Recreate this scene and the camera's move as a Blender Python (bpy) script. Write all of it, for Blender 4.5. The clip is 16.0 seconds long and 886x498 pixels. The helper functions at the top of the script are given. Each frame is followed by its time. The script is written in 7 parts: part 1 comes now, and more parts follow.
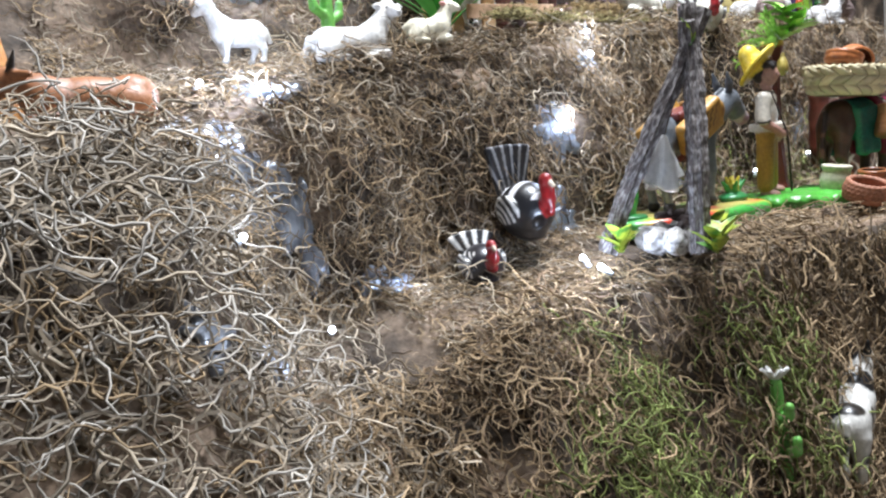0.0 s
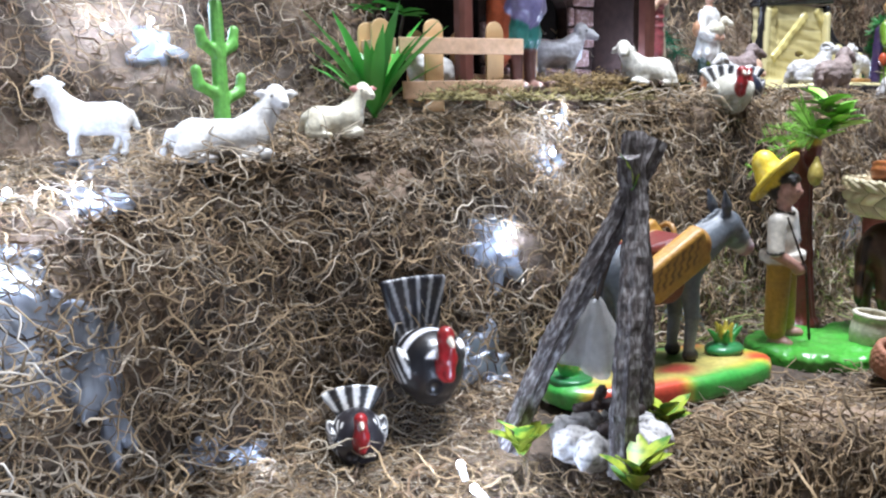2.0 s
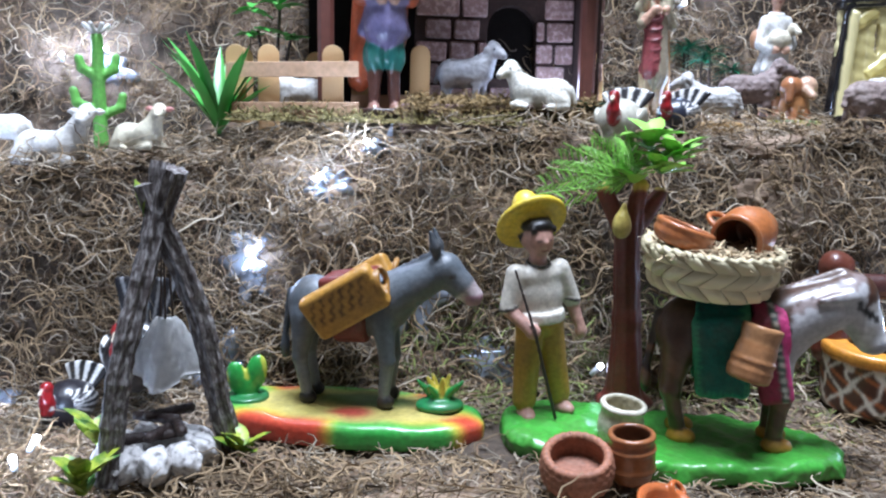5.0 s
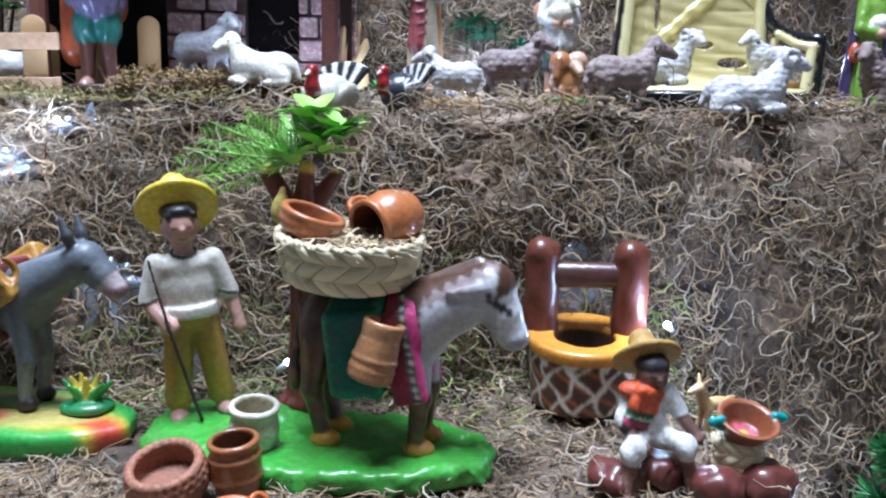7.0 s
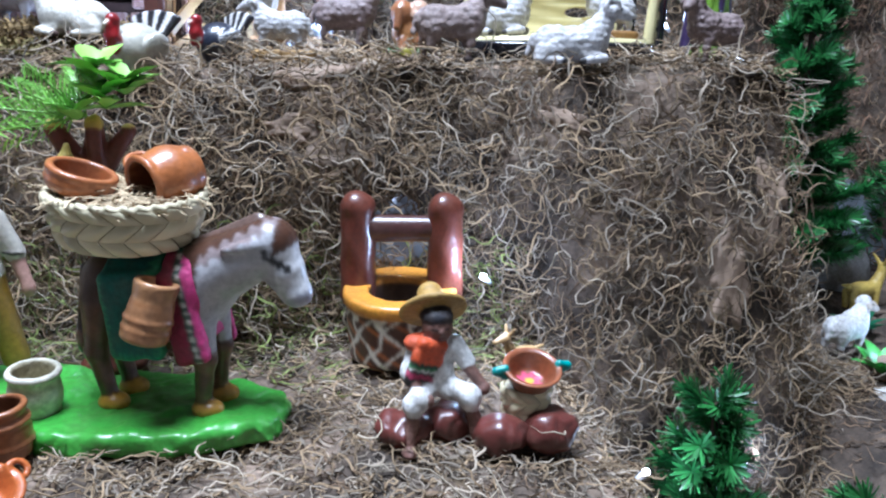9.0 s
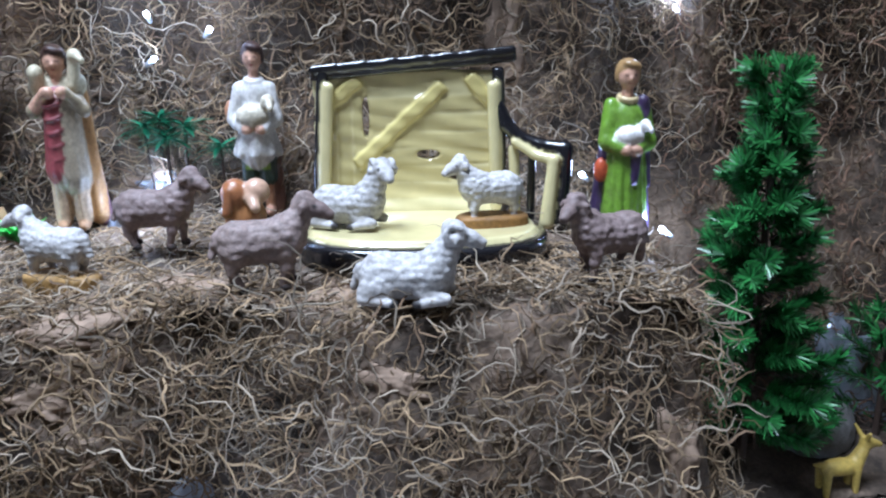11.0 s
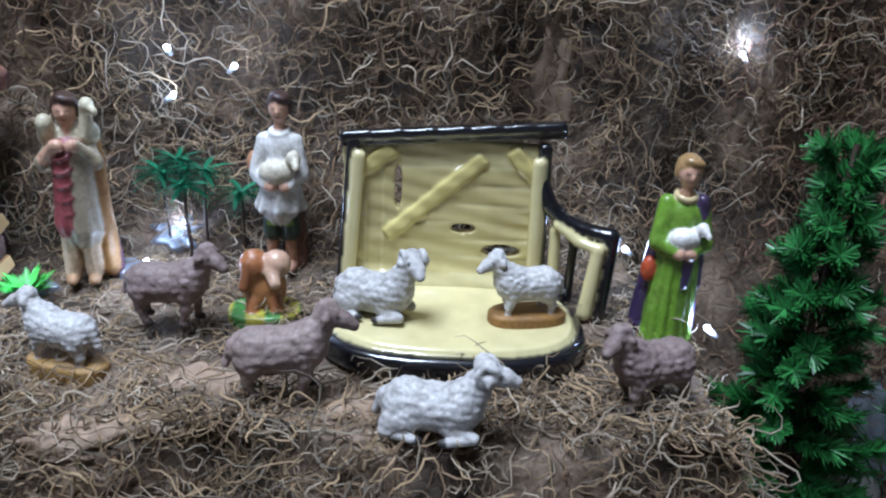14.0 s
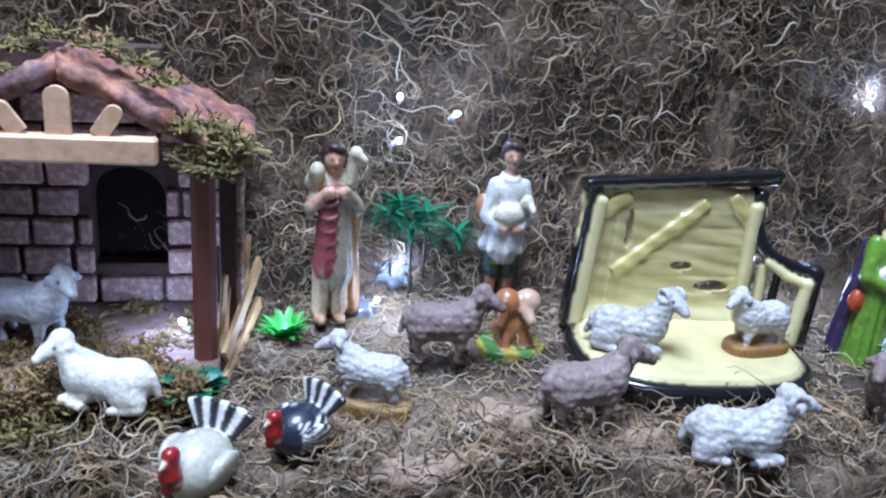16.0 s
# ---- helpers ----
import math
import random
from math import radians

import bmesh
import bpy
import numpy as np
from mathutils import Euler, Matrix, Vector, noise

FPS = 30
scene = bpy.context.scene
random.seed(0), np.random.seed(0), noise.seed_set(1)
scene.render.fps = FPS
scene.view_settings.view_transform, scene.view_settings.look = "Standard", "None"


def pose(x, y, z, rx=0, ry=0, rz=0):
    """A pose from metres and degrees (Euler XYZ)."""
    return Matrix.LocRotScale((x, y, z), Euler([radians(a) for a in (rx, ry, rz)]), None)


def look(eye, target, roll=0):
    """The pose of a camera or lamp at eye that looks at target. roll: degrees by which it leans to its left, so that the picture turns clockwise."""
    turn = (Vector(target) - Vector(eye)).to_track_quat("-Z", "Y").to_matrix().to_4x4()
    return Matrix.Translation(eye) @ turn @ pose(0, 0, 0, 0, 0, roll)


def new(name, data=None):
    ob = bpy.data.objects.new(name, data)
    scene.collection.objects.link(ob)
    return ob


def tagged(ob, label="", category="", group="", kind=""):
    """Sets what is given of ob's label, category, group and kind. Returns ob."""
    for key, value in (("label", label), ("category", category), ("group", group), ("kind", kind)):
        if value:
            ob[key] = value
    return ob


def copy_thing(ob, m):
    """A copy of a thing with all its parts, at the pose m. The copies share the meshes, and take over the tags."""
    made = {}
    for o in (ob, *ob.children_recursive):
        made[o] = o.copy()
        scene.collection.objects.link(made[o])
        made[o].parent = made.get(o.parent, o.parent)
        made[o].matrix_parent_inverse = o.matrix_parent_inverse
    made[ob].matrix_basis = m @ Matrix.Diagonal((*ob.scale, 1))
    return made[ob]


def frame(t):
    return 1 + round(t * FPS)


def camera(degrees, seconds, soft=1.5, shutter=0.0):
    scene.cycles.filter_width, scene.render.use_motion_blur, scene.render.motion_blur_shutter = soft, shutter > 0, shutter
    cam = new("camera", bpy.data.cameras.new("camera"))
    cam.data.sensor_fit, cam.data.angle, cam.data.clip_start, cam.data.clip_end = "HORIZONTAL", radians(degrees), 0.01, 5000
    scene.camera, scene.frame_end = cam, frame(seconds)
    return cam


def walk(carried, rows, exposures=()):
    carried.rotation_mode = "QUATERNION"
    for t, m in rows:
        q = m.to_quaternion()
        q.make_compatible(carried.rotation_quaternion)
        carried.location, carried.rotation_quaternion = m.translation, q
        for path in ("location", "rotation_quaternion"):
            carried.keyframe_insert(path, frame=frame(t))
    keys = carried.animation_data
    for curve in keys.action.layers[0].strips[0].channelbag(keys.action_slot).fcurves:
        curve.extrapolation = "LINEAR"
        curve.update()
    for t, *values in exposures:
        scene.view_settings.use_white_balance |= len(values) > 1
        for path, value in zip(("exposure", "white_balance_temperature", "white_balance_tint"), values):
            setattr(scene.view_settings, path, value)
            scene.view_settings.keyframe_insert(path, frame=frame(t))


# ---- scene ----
cam = camera(60.0, 16.0, soft=2.25)
# seconds, place, and turn in degrees
PATH = [
    (0, -0.6733, -0.2716, 0.0876, 81.71, 4.89, -42.90),
    (0.5, -0.6172, -0.2456, 0.1135, 81.78, 4.46, -42.46),
    (1, -0.5555, -0.2642, 0.1372, 82.12, 4.22, -40.82),
    (1.5, -0.5056, -0.2417, 0.1644, 80.95, 2.32, -39.86),
    (2, -0.4776, -0.2510, 0.1664, 81.18, 1.34, -35.54),
    (2.5, -0.4363, -0.2795, 0.1726, 80.27, 1.80, -34.82),
    (3, -0.3481, -0.3203, 0.1858, 80.82, 1.36, -23.59),
    (3.2, -0.3413, -0.3426, 0.1893, 81.03, 0.29, -20.32),
    (5.3, -0.0133, -0.4016, 0.1794, 81.59, -1.07, -4.70),
    (5.5, 0.0146, -0.3898, 0.1842, 81.70, -0.58, -5.37),
    (6, 0.0501, -0.3884, 0.1902, 81.64, -0.52, -5.87),
    (6.5, 0.1067, -0.4030, 0.1955, 80.57, -1.77, -3.09),
    (7, 0.1264, -0.3837, 0.1820, 80.10, -1.21, -6.72),
    (7.5, 0.1464, -0.3857, 0.1702, 78.56, -1.67, -7.19),
    (8, 0.1711, -0.3978, 0.1624, 77.66, -2.05, -9.18),
    (8.2, 0.1702, -0.4019, 0.1649, 77.16, -2.17, -11.00),
    (10.3, 0.3128, -0.3310, 0.2389, 76.42, 0.63, -10.12),
    (10.5, 0.3219, -0.3159, 0.2539, 76.61, -0.64, -10.33),
    (11, 0.3661, -0.2576, 0.3246, 74.74, 0.41, -8.23),
    (11.5, 0.4278, -0.2058, 0.3627, 73.72, 2.15, -7.34),
    (12, 0.4599, -0.1701, 0.3887, 71.21, 1.01, -4.38),
    (12.5, 0.4707, -0.1573, 0.3876, 72.00, 1.44, -2.68),
    (13, 0.4471, -0.1553, 0.4029, 70.95, 0.78, -3.96),
    (13.5, 0.4125, -0.1677, 0.4056, 68.40, -2.38, -4.56),
    (14, 0.3629, -0.1897, 0.4172, 68.46, -3.09, -5.78),
    (14.5, 0.3098, -0.2136, 0.4219, 68.10, -1.76, -7.82),
    (15, 0.2618, -0.2239, 0.4339, 67.62, -1.62, -10.66),
    (15.5, 0.1761, -0.2197, 0.4433, 69.51, -3.76, -12.18),
    (16, 0.1433, -0.1840, 0.4303, 70.00, -4.93, -12.14),
]
EXPOSURES = [(0, 0.32, 6050, 9), (1.2, 0.2, 5950, 10), (3, 0.10, 5600, 11), (6, 0.0, 5300, 10), (8, 0.08, 5100, 10), (10.5, -0.15, 5150, 10), (12.5, -0.73, 5150, 9), (14.5, -0.74, 5300, 9), (16, -0.48, 4900, 11)]
walk(cam, [(r[0], pose(*r[1:])) for r in PATH], EXPOSURES)

# ---- light: one ceiling panel in a dim room, and the string of white bulbs further down ----
world = bpy.data.worlds.new("world")
scene.world = world
world.use_nodes = True
world.node_tree.nodes["Background"].inputs[0].default_value = (0.75, 0.83, 1.0, 1)
world.node_tree.nodes["Background"].inputs[1].default_value = 0.35


def area_lamp(name, place, target, size, power, color):
    data = bpy.data.lights.new(name, "AREA")
    data.shape, data.size, data.energy, data.color = "SQUARE", size, power, color
    ob = new(name, data)
    ob.matrix_world = look(place, target)
    return ob


area_lamp("ceiling_panel_light", (0.04, -0.08, 1.66), (0.08, 0.2, 0.1), 0.6, 71.0, (0.97, 0.98, 1.0))


# ---- materials ----
def mat(name, color=(0.5, 0.5, 0.5), rough=0.5, metal=0.0, spread=0.0, grain=0.0, grain_size=200.0, dirt=None, dirt_size=30.0,
        dirt_amount=0.5, bump=0.0, coat=0.0, island=0.0, random_object=0.0, attribute=False, second=None, second_size=8.0, streak=1.0):
    m = bpy.data.materials.new(name)
    m.use_nodes = True
    t = m.node_tree
    b = t.nodes["Principled BSDF"]
    b.inputs["Roughness"].default_value, b.inputs["Metallic"].default_value = rough, metal
    b.inputs["Coat Weight"].default_value = coat
    b.inputs["Coat Roughness"].default_value = 0.12
    co = t.nodes.new("ShaderNodeTexCoord").outputs["Object"]
    if streak != 1.0:
        q = t.nodes.new("ShaderNodeVectorMath")
        q.operation = "MULTIPLY"
        q.inputs[1].default_value = (1, 1, streak)
        t.links.new(co, q.inputs[0])
        co = q.outputs[0]
    if attribute:
        a = t.nodes.new("ShaderNodeAttribute")
        a.attribute_name = "paint"
        col = a.outputs["Color"]
    else:
        rgb = t.nodes.new("ShaderNodeRGB")
        rgb.outputs[0].default_value = (*color, 1)
        col = rgb.outputs[0]

    def noise_tex(scale, detail=4.0):
        n = t.nodes.new("ShaderNodeTexNoise")
        n.inputs["Scale"].default_value, n.inputs["Detail"].default_value = scale, detail
        t.links.new(co, n.inputs["Vector"])
        return n.outputs["Fac"]

    def ramp(fac, lo, hi):
        r = t.nodes.new("ShaderNodeMapRange")
        r.inputs["From Min"].default_value, r.inputs["From Max"].default_value = lo, hi
        t.links.new(fac, r.inputs["Value"])
        return r.outputs["Result"]

    def mixed(fac, a, bcol, amount=1.0):
        x = t.nodes.new("ShaderNodeMix")
        x.data_type = "RGBA"
        if amount < 1.0:
            q = t.nodes.new("ShaderNodeMath")
            q.operation = "MULTIPLY"
            q.inputs[1].default_value = amount
            t.links.new(fac, q.inputs[0])
            fac = q.outputs[0]
        t.links.new(fac, x.inputs["Factor"])
        t.links.new(a, x.inputs["A"])
        if isinstance(bcol, tuple):
            x.inputs["B"].default_value = (*bcol, 1)
        else:
            t.links.new(bcol, x.inputs["B"])
        return x.outputs["Result"]

    if second:
        col = mixed(ramp(noise_tex(second_size), 0.42, 0.6), col, second)
    if dirt:
        col = mixed(ramp(noise_tex(dirt_size, 6.0), 0.45, 0.68), col, dirt, dirt_amount)
    value = None
    if grain:
        value = ramp(noise_tex(grain_size), 0.25, 0.75)
        lo, hi = 1 - grain, 1 + grain
    if island or random_object:
        if island:
            value = t.nodes.new("ShaderNodeNewGeometry").outputs["Random Per Island"]
            lo, hi = 1 - island, 1 + island
        else:
            value = t.nodes.new("ShaderNodeObjectInfo").outputs["Random"]
            lo, hi = 1 - random_object, 1 + random_object
    if value is not None:
        r = t.nodes.new("ShaderNodeMapRange")
        r.inputs["To Min"].default_value, r.inputs["To Max"].default_value = lo, hi
        t.links.new(value, r.inputs["Value"])
        h = t.nodes.new("ShaderNodeHueSaturation")
        t.links.new(r.outputs["Result"], h.inputs["Value"])
        t.links.new(col, h.inputs["Color"])
        col = h.outputs["Color"]
    t.links.new(col, b.inputs["Base Color"])
    if bump:
        n = t.nodes.new("ShaderNodeBump")
        n.inputs["Strength"].default_value, n.inputs["Distance"].default_value = bump, 0.0015
        t.links.new(noise_tex(grain_size * 0.8, 5.0), n.inputs["Height"])
        t.links.new(n.outputs["Normal"], b.inputs["Normal"])
    return m


MOSS = [
    mat("moss_tan", (0.235, 0.165, 0.092), 0.85, island=0.6),
    mat("moss_grey", (0.275, 0.225, 0.165), 0.85, island=0.55),
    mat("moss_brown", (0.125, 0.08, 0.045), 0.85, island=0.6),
    mat("moss_green", (0.17, 0.20, 0.05), 0.8, island=0.5),
    mat("moss_pale", (0.36, 0.30, 0.215), 0.8, island=0.4),
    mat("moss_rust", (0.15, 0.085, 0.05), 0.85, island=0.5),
    mat("moss_bleached", (0.37, 0.335, 0.29), 0.85, island=0.4),
]
EARTH = mat("brown_paper_ground", (0.06, 0.042, 0.028), 0.85, grain=0.4, grain_size=260, second=(0.03, 0.021, 0.014), second_size=16,
            dirt=(0.33, 0.24, 0.17), dirt_size=15, dirt_amount=0.8, bump=0.9)
GLAZE = mat("painted_glazed_clay", attribute=True, rough=0.36, grain=0.2, grain_size=330, bump=0.22, coat=0.25, dirt=(0.10, 0.075, 0.05), dirt_size=55, dirt_amount=0.22)
GLOSS = mat("clear_glazed_clay", attribute=True, rough=0.22, grain=0.1, grain_size=60, bump=0.06, coat=0.7)
SATIN = mat("painted_satin_resin", attribute=True, rough=0.48, grain=0.22, grain_size=360, bump=0.3, coat=0.06, dirt=(0.12, 0.09, 0.06), dirt_size=70, dirt_amount=0.25)
MATTE = mat("painted_matte_plaster", attribute=True, rough=0.62, grain=0.25, grain_size=420, bump=0.45, dirt=(0.10, 0.075, 0.055), dirt_size=90, dirt_amount=0.3)
FOIL = mat("crinkled_clear_film", (0.30, 0.33, 0.39), 0.30, metal=0.5, grain=0.15, grain_size=90, bump=0.35)
WALL = mat("room_wall_paint", (0.62, 0.60, 0.57), 0.8, grain=0.06, grain_size=30)
ROOM_FLOOR = mat("room_floor_tile", (0.42, 0.40, 0.37), 0.5, grain=0.1, grain_size=12)
WOOD = mat("craft_stick_wood", (0.62, 0.40, 0.19), 0.6, grain=0.14, grain_size=300, random_object=0.14, bump=0.15)
PLANK = mat("thin_plank_wood", (0.62, 0.40, 0.25), 0.6, grain=0.16, grain_size=250, bump=0.2, dirt=(0.42, 0.24, 0.12), dirt_size=80, dirt_amount=0.4)
BARK = mat("grey_bark", (0.075, 0.06, 0.056), 0.85, grain=0.5, grain_size=300, dirt=(0.42, 0.40, 0.39), dirt_size=520, dirt_amount=0.62, bump=1.0, streak=0.38)
LEAF = mat("plastic_leaf_green", (0.085, 0.36, 0.055), 0.4, island=0.35, coat=0.2)
LEAF_DARK = mat("plastic_leaf_dark_green", (0.012, 0.11, 0.05), 0.42, island=0.4)
LEAF_PINE = mat("pine_tinsel_green", (0.030, 0.140, 0.030), 0.4, island=0.7, coat=0.1)
LEAF_LIME = mat("plastic_leaf_lime", (0.25, 0.52, 0.07), 0.42, island=0.35, coat=0.2)
LEAF_YELLOW = mat("variegated_leaf", (0.34, 0.40, 0.04), 0.45, grain=0.2, grain_size=150, second=(0.06, 0.16, 0.02), second_size=120)
STEM = mat("dark_twig", (0.05, 0.03, 0.02), 0.7, grain=0.2)


def linked(name, data, material, parent=None, label=""):
    ob = new(name, data)
    for m in material if isinstance(material, (list, tuple)) else [material]:
        data.materials.append(m)
    ob.parent = parent
    return tagged(ob, label) if label else ob


def mesh_from(name, verts, faces, smooth=True):
    me = bpy.data.meshes.new(name)
    me.from_pydata(verts, [], faces)
    if smooth:
        me.polygons.foreach_set("use_smooth", [True] * len(me.polygons))
    me.update()
    return me


def part(name, bm, material, parent, label="", smooth=True):
    me = bpy.data.meshes.new(name)
    bm.normal_update()
    bm.to_mesh(me)
    bm.free()
    if smooth:
        me.polygons.foreach_set("use_smooth", [True] * len(me.polygons))
    return linked(name, me, material, parent, label)


def empty(name, label, category, m, group="", kind=""):
    ob = new(name)
    ob.empty_display_size = 0.01
    ob.matrix_world = m
    return tagged(ob, label, category, group, kind)


# ---- the terraced ground: x stations and the line of ground from front to back at each ----
STATIONS = [
    (-1.3, [(-0.45, -0.42), (-0.16, -0.26), (0.03, -0.06), (0.09, 0.05), (0.14, 0.108), (0.30, 0.115), (0.35, 0.19), (0.39, 0.34), (0.40, 0.85)]),
    (-0.53, [(-0.45, -0.42), (-0.16, -0.26), (0.03, -0.06), (0.09, 0.05), (0.14, 0.108), (0.30, 0.115), (0.35, 0.19), (0.39, 0.34), (0.40, 0.85)]),
    (-0.42, [(-0.42, -0.40), (-0.04, -0.24), (0.08, -0.09), (0.16, -0.03), (0.195, 0.08), (0.225, 0.128), (0.34, 0.155), (0.38, 0.30), (0.378, 0.85)]),
    (-0.29, [(-0.38, -0.38), (-0.08, -0.22), (0.05, -0.035), (0.155, -0.022), (0.168, 0.09), (0.190, 0.145), (0.33, 0.165), (0.37, 0.30), (0.378, 0.85)]),
    (-0.14, [(-0.36, -0.36), (-0.09, -0.20), (-0.03, -0.015), (0.13, 0.0), (0.155, 0.11), (0.178, 0.160), (0.33, 0.19), (0.37, 0.30), (0.378, 0.85)]),
    (-0.06, [(-0.36, -0.36), (-0.085, -0.20), (-0.036, -0.013), (0.12, 0.0), (0.146, 0.11), (0.172, 0.168), (0.33, 0.195), (0.37, 0.30), (0.378, 0.85)]),
    (0.06, [(-0.36, -0.34), (-0.15, -0.10), (-0.10, -0.012), (0.113, 0.0), (0.140, 0.12), (0.165, 0.178), (0.33, 0.20), (0.37, 0.30), (0.378, 0.85)]),
    (0.27, [(-0.36, -0.34), (-0.16, -0.08), (-0.10, -0.012), (0.108, 0.0), (0.122, 0.12), (0.147, 0.180), (0.33, 0.20), (0.37, 0.30), (0.378, 0.85)]),
    (0.36, [(-0.36, -0.34), (-0.15, -0.10), (-0.09, -0.018), (0.10, -0.005), (0.120, 0.11), (0.147, 0.181), (0.33, 0.20), (0.37, 0.30), (0.378, 0.85)]),
    (0.43, [(-0.36, -0.34), (-0.15, -0.18), (-0.06, -0.15), (0.05, -0.11), (0.098, 0.08), (0.135, 0.182), (0.33, 0.20), (0.37, 0.30), (0.378, 0.85)]),
    (0.56, [(-0.36, -0.34), (-0.15, -0.18), (-0.08, -0.16), (0.05, -0.13), (0.085, 0.08), (0.120, 0.182), (0.33, 0.20), (0.37, 0.30), (0.378, 0.85)]),
    (0.645, [(-0.36, -0.34), (-0.15, -0.14), (-0.08, -0.09), (0.14, -0.08), (0.20, -0.07), (0.26, -0.06), (0.36, -0.03), (0.42, 0.25), (0.43, 0.85)]),
    (1.5, [(-0.36, -0.34), (-0.15, -0.14), (-0.08, -0.09), (0.14, -0.08), (0.20, -0.07), (0.26, -0.06), (0.36, -0.03), (0.42, 0.25), (0.43, 0.85)]),
]
ST_X = np.array([s[0] for s in STATIONS])
ST_P = np.array([s[1] for s in STATIONS])


def ground(x, v):
    """Places on the ground; x in metres, v from 0 at the front to 8 at the back's top (arrays)."""
    x, v = np.asarray(x, float), np.asarray(v, float)
    k = np.clip(np.floor(v).astype(int), 0, 7)
    f = v - k
    wob = 0.012 * np.sin(x * 23.0 + 1.3) + 0.007 * np.sin(x * 51.0 + v)
    i = np.clip(np.searchsorted(ST_X, x) - 1, 0, len(ST_X) - 2)
    g = np.clip((x - ST_X[i]) / (ST_X[i + 1] - ST_X[i]), 0, 1)
    g = g * g * (3 - 2 * g)
    out = []
    for a in (0, 1):
        lo = ST_P[i, k, a] * (1 - g) + ST_P[i + 1, k, a] * g
        hi = ST_P[i, k + 1, a] * (1 - g) + ST_P[i + 1, k + 1, a] * g
        out.append(lo * (1 - f) + hi * f)
    steep = ((v > 3.2) & (v < 5)) | (v > 6.3)
    out[0] = out[0] + wob * np.where(steep, 1.0, 0.15)
    out[1] = out[1] + 0.003 * np.sin(x * 37 + out[0] * 60) * np.where(v > 1.5, 1, 2)
    return np.stack([x, out[0], out[1]], -1)


def ground_z(x, y):
    """Height of the ground at a place, from the front up to the back wall's foot."""
    v = np.linspace(0.5, 6.4, 400)
    p = ground(np.full(400, x), v)
    return float(np.interp(y, np.maximum.accumulate(p[:, 1]), p[:, 2]))


def build_ground():
    nx, nv = 340, 170
    xs, vs = np.linspace(-1.3, 1.5, nx), np.linspace(0, 8, nv)
    gx, gv = np.meshgrid(xs, vs, indexing="ij")
    p = ground(gx.ravel(), gv.ravel())
    rng = np.random.default_rng(4)
    p[:, 1:] += rng.normal(0, 0.0012, (len(p), 2))
    idx = np.arange(nx * nv).reshape(nx, nv)
    f = np.stack([idx[:-1, :-1], idx[1:, :-1], idx[1:, 1:], idx[:-1, 1:]], -1).reshape(-1, 4)
    ob = linked("ground", mesh_from("ground", p.tolist(), f.tolist()), EARTH)
    return tagged(ob, "terraced brown paper ground under dry curled moss", "ground", kind="structure")


build_ground()


# ---- dry moss: thousands of curled fibres lying on the ground ----
# footprints that stay bare: x, y, half widths
BARE = [(0.095, 0.035, 0.11, 0.045), (-0.09, 0.075, 0.085, 0.04), (0.275, 0.078, 0.033, 0.03), (0.42, 0.24, 0.088, 0.055),
        (0.045, 0.262, 0.085, 0.075), (-0.19, 0.055, 0.025, 0.025)]


# places where film or brown paper shows and the strands lie thin: x, v, width, height in v
FILM_SPOTS = [(-0.425, 3.95, 0.07, 1.5), (-0.45, 4.35, 0.06, 1.2), (-0.385, 5.0, 0.045, 0.5), (-0.375, 5.6, 0.05, 0.6), (-0.40, 3.5, 0.035, 0.9), (-0.47, 2.6, 0.05, 0.35),
              (-0.515, 2.6, 0.04, 0.35), (-0.355, 3.15, 0.04, 0.25), (-0.333, 3.1, 0.04, 0.2), (-0.305, 6.5, 0.05, 0.35), (-0.17, 3.15, 0.06, 0.5), (-0.098, 4.6, 0.05, 0.5),
              (-0.155, 3.8, 0.05, 0.6), (-0.067, 4.95, 0.03, 0.25), (-0.034, 3.5, 0.06, 0.7), (0.014, 3.15, 0.05, 0.35), (0.275, 3.55, 0.07, 0.6),
              (0.24, 6.2, 0.05, 0.3), (0.21, 5.9, 0.03, 0.15), (0.158, 5.8, 0.03, 0.15),
              (0.59, 5.9, 0.05, 0.4), (0.85, 6.1, 0.10, 0.5)]
PAPER_SPOTS = [(-0.215, 4.6, 0.075, 0.55), (-0.03, 2.12, 0.10, 0.30), (0.04, 2.15, 0.09, 0.3), (0.181, 2.05, 0.10, 0.3), (0.206, 4.35, 0.05, 0.4), (0.552, 4.15, 0.04, 0.6), (0.505, 3.8, 0.045, 0.5),
               (0.217, 4.95, 0.07, 0.25), (0.225, 5.03, 0.07, 0.2), (0.278, 5.22, 0.06, 0.25), (0.356, 5.15, 0.06, 0.2), (0.39, 4.6, 0.05, 0.3), (0.51, 7.05, 0.05, 0.25), (-0.09, 4.55, 0.05, 0.35)]
THIN = [(*q, 0.42) for q in FILM_SPOTS] + [(*q, 0.45) for q in PAPER_SPOTS]


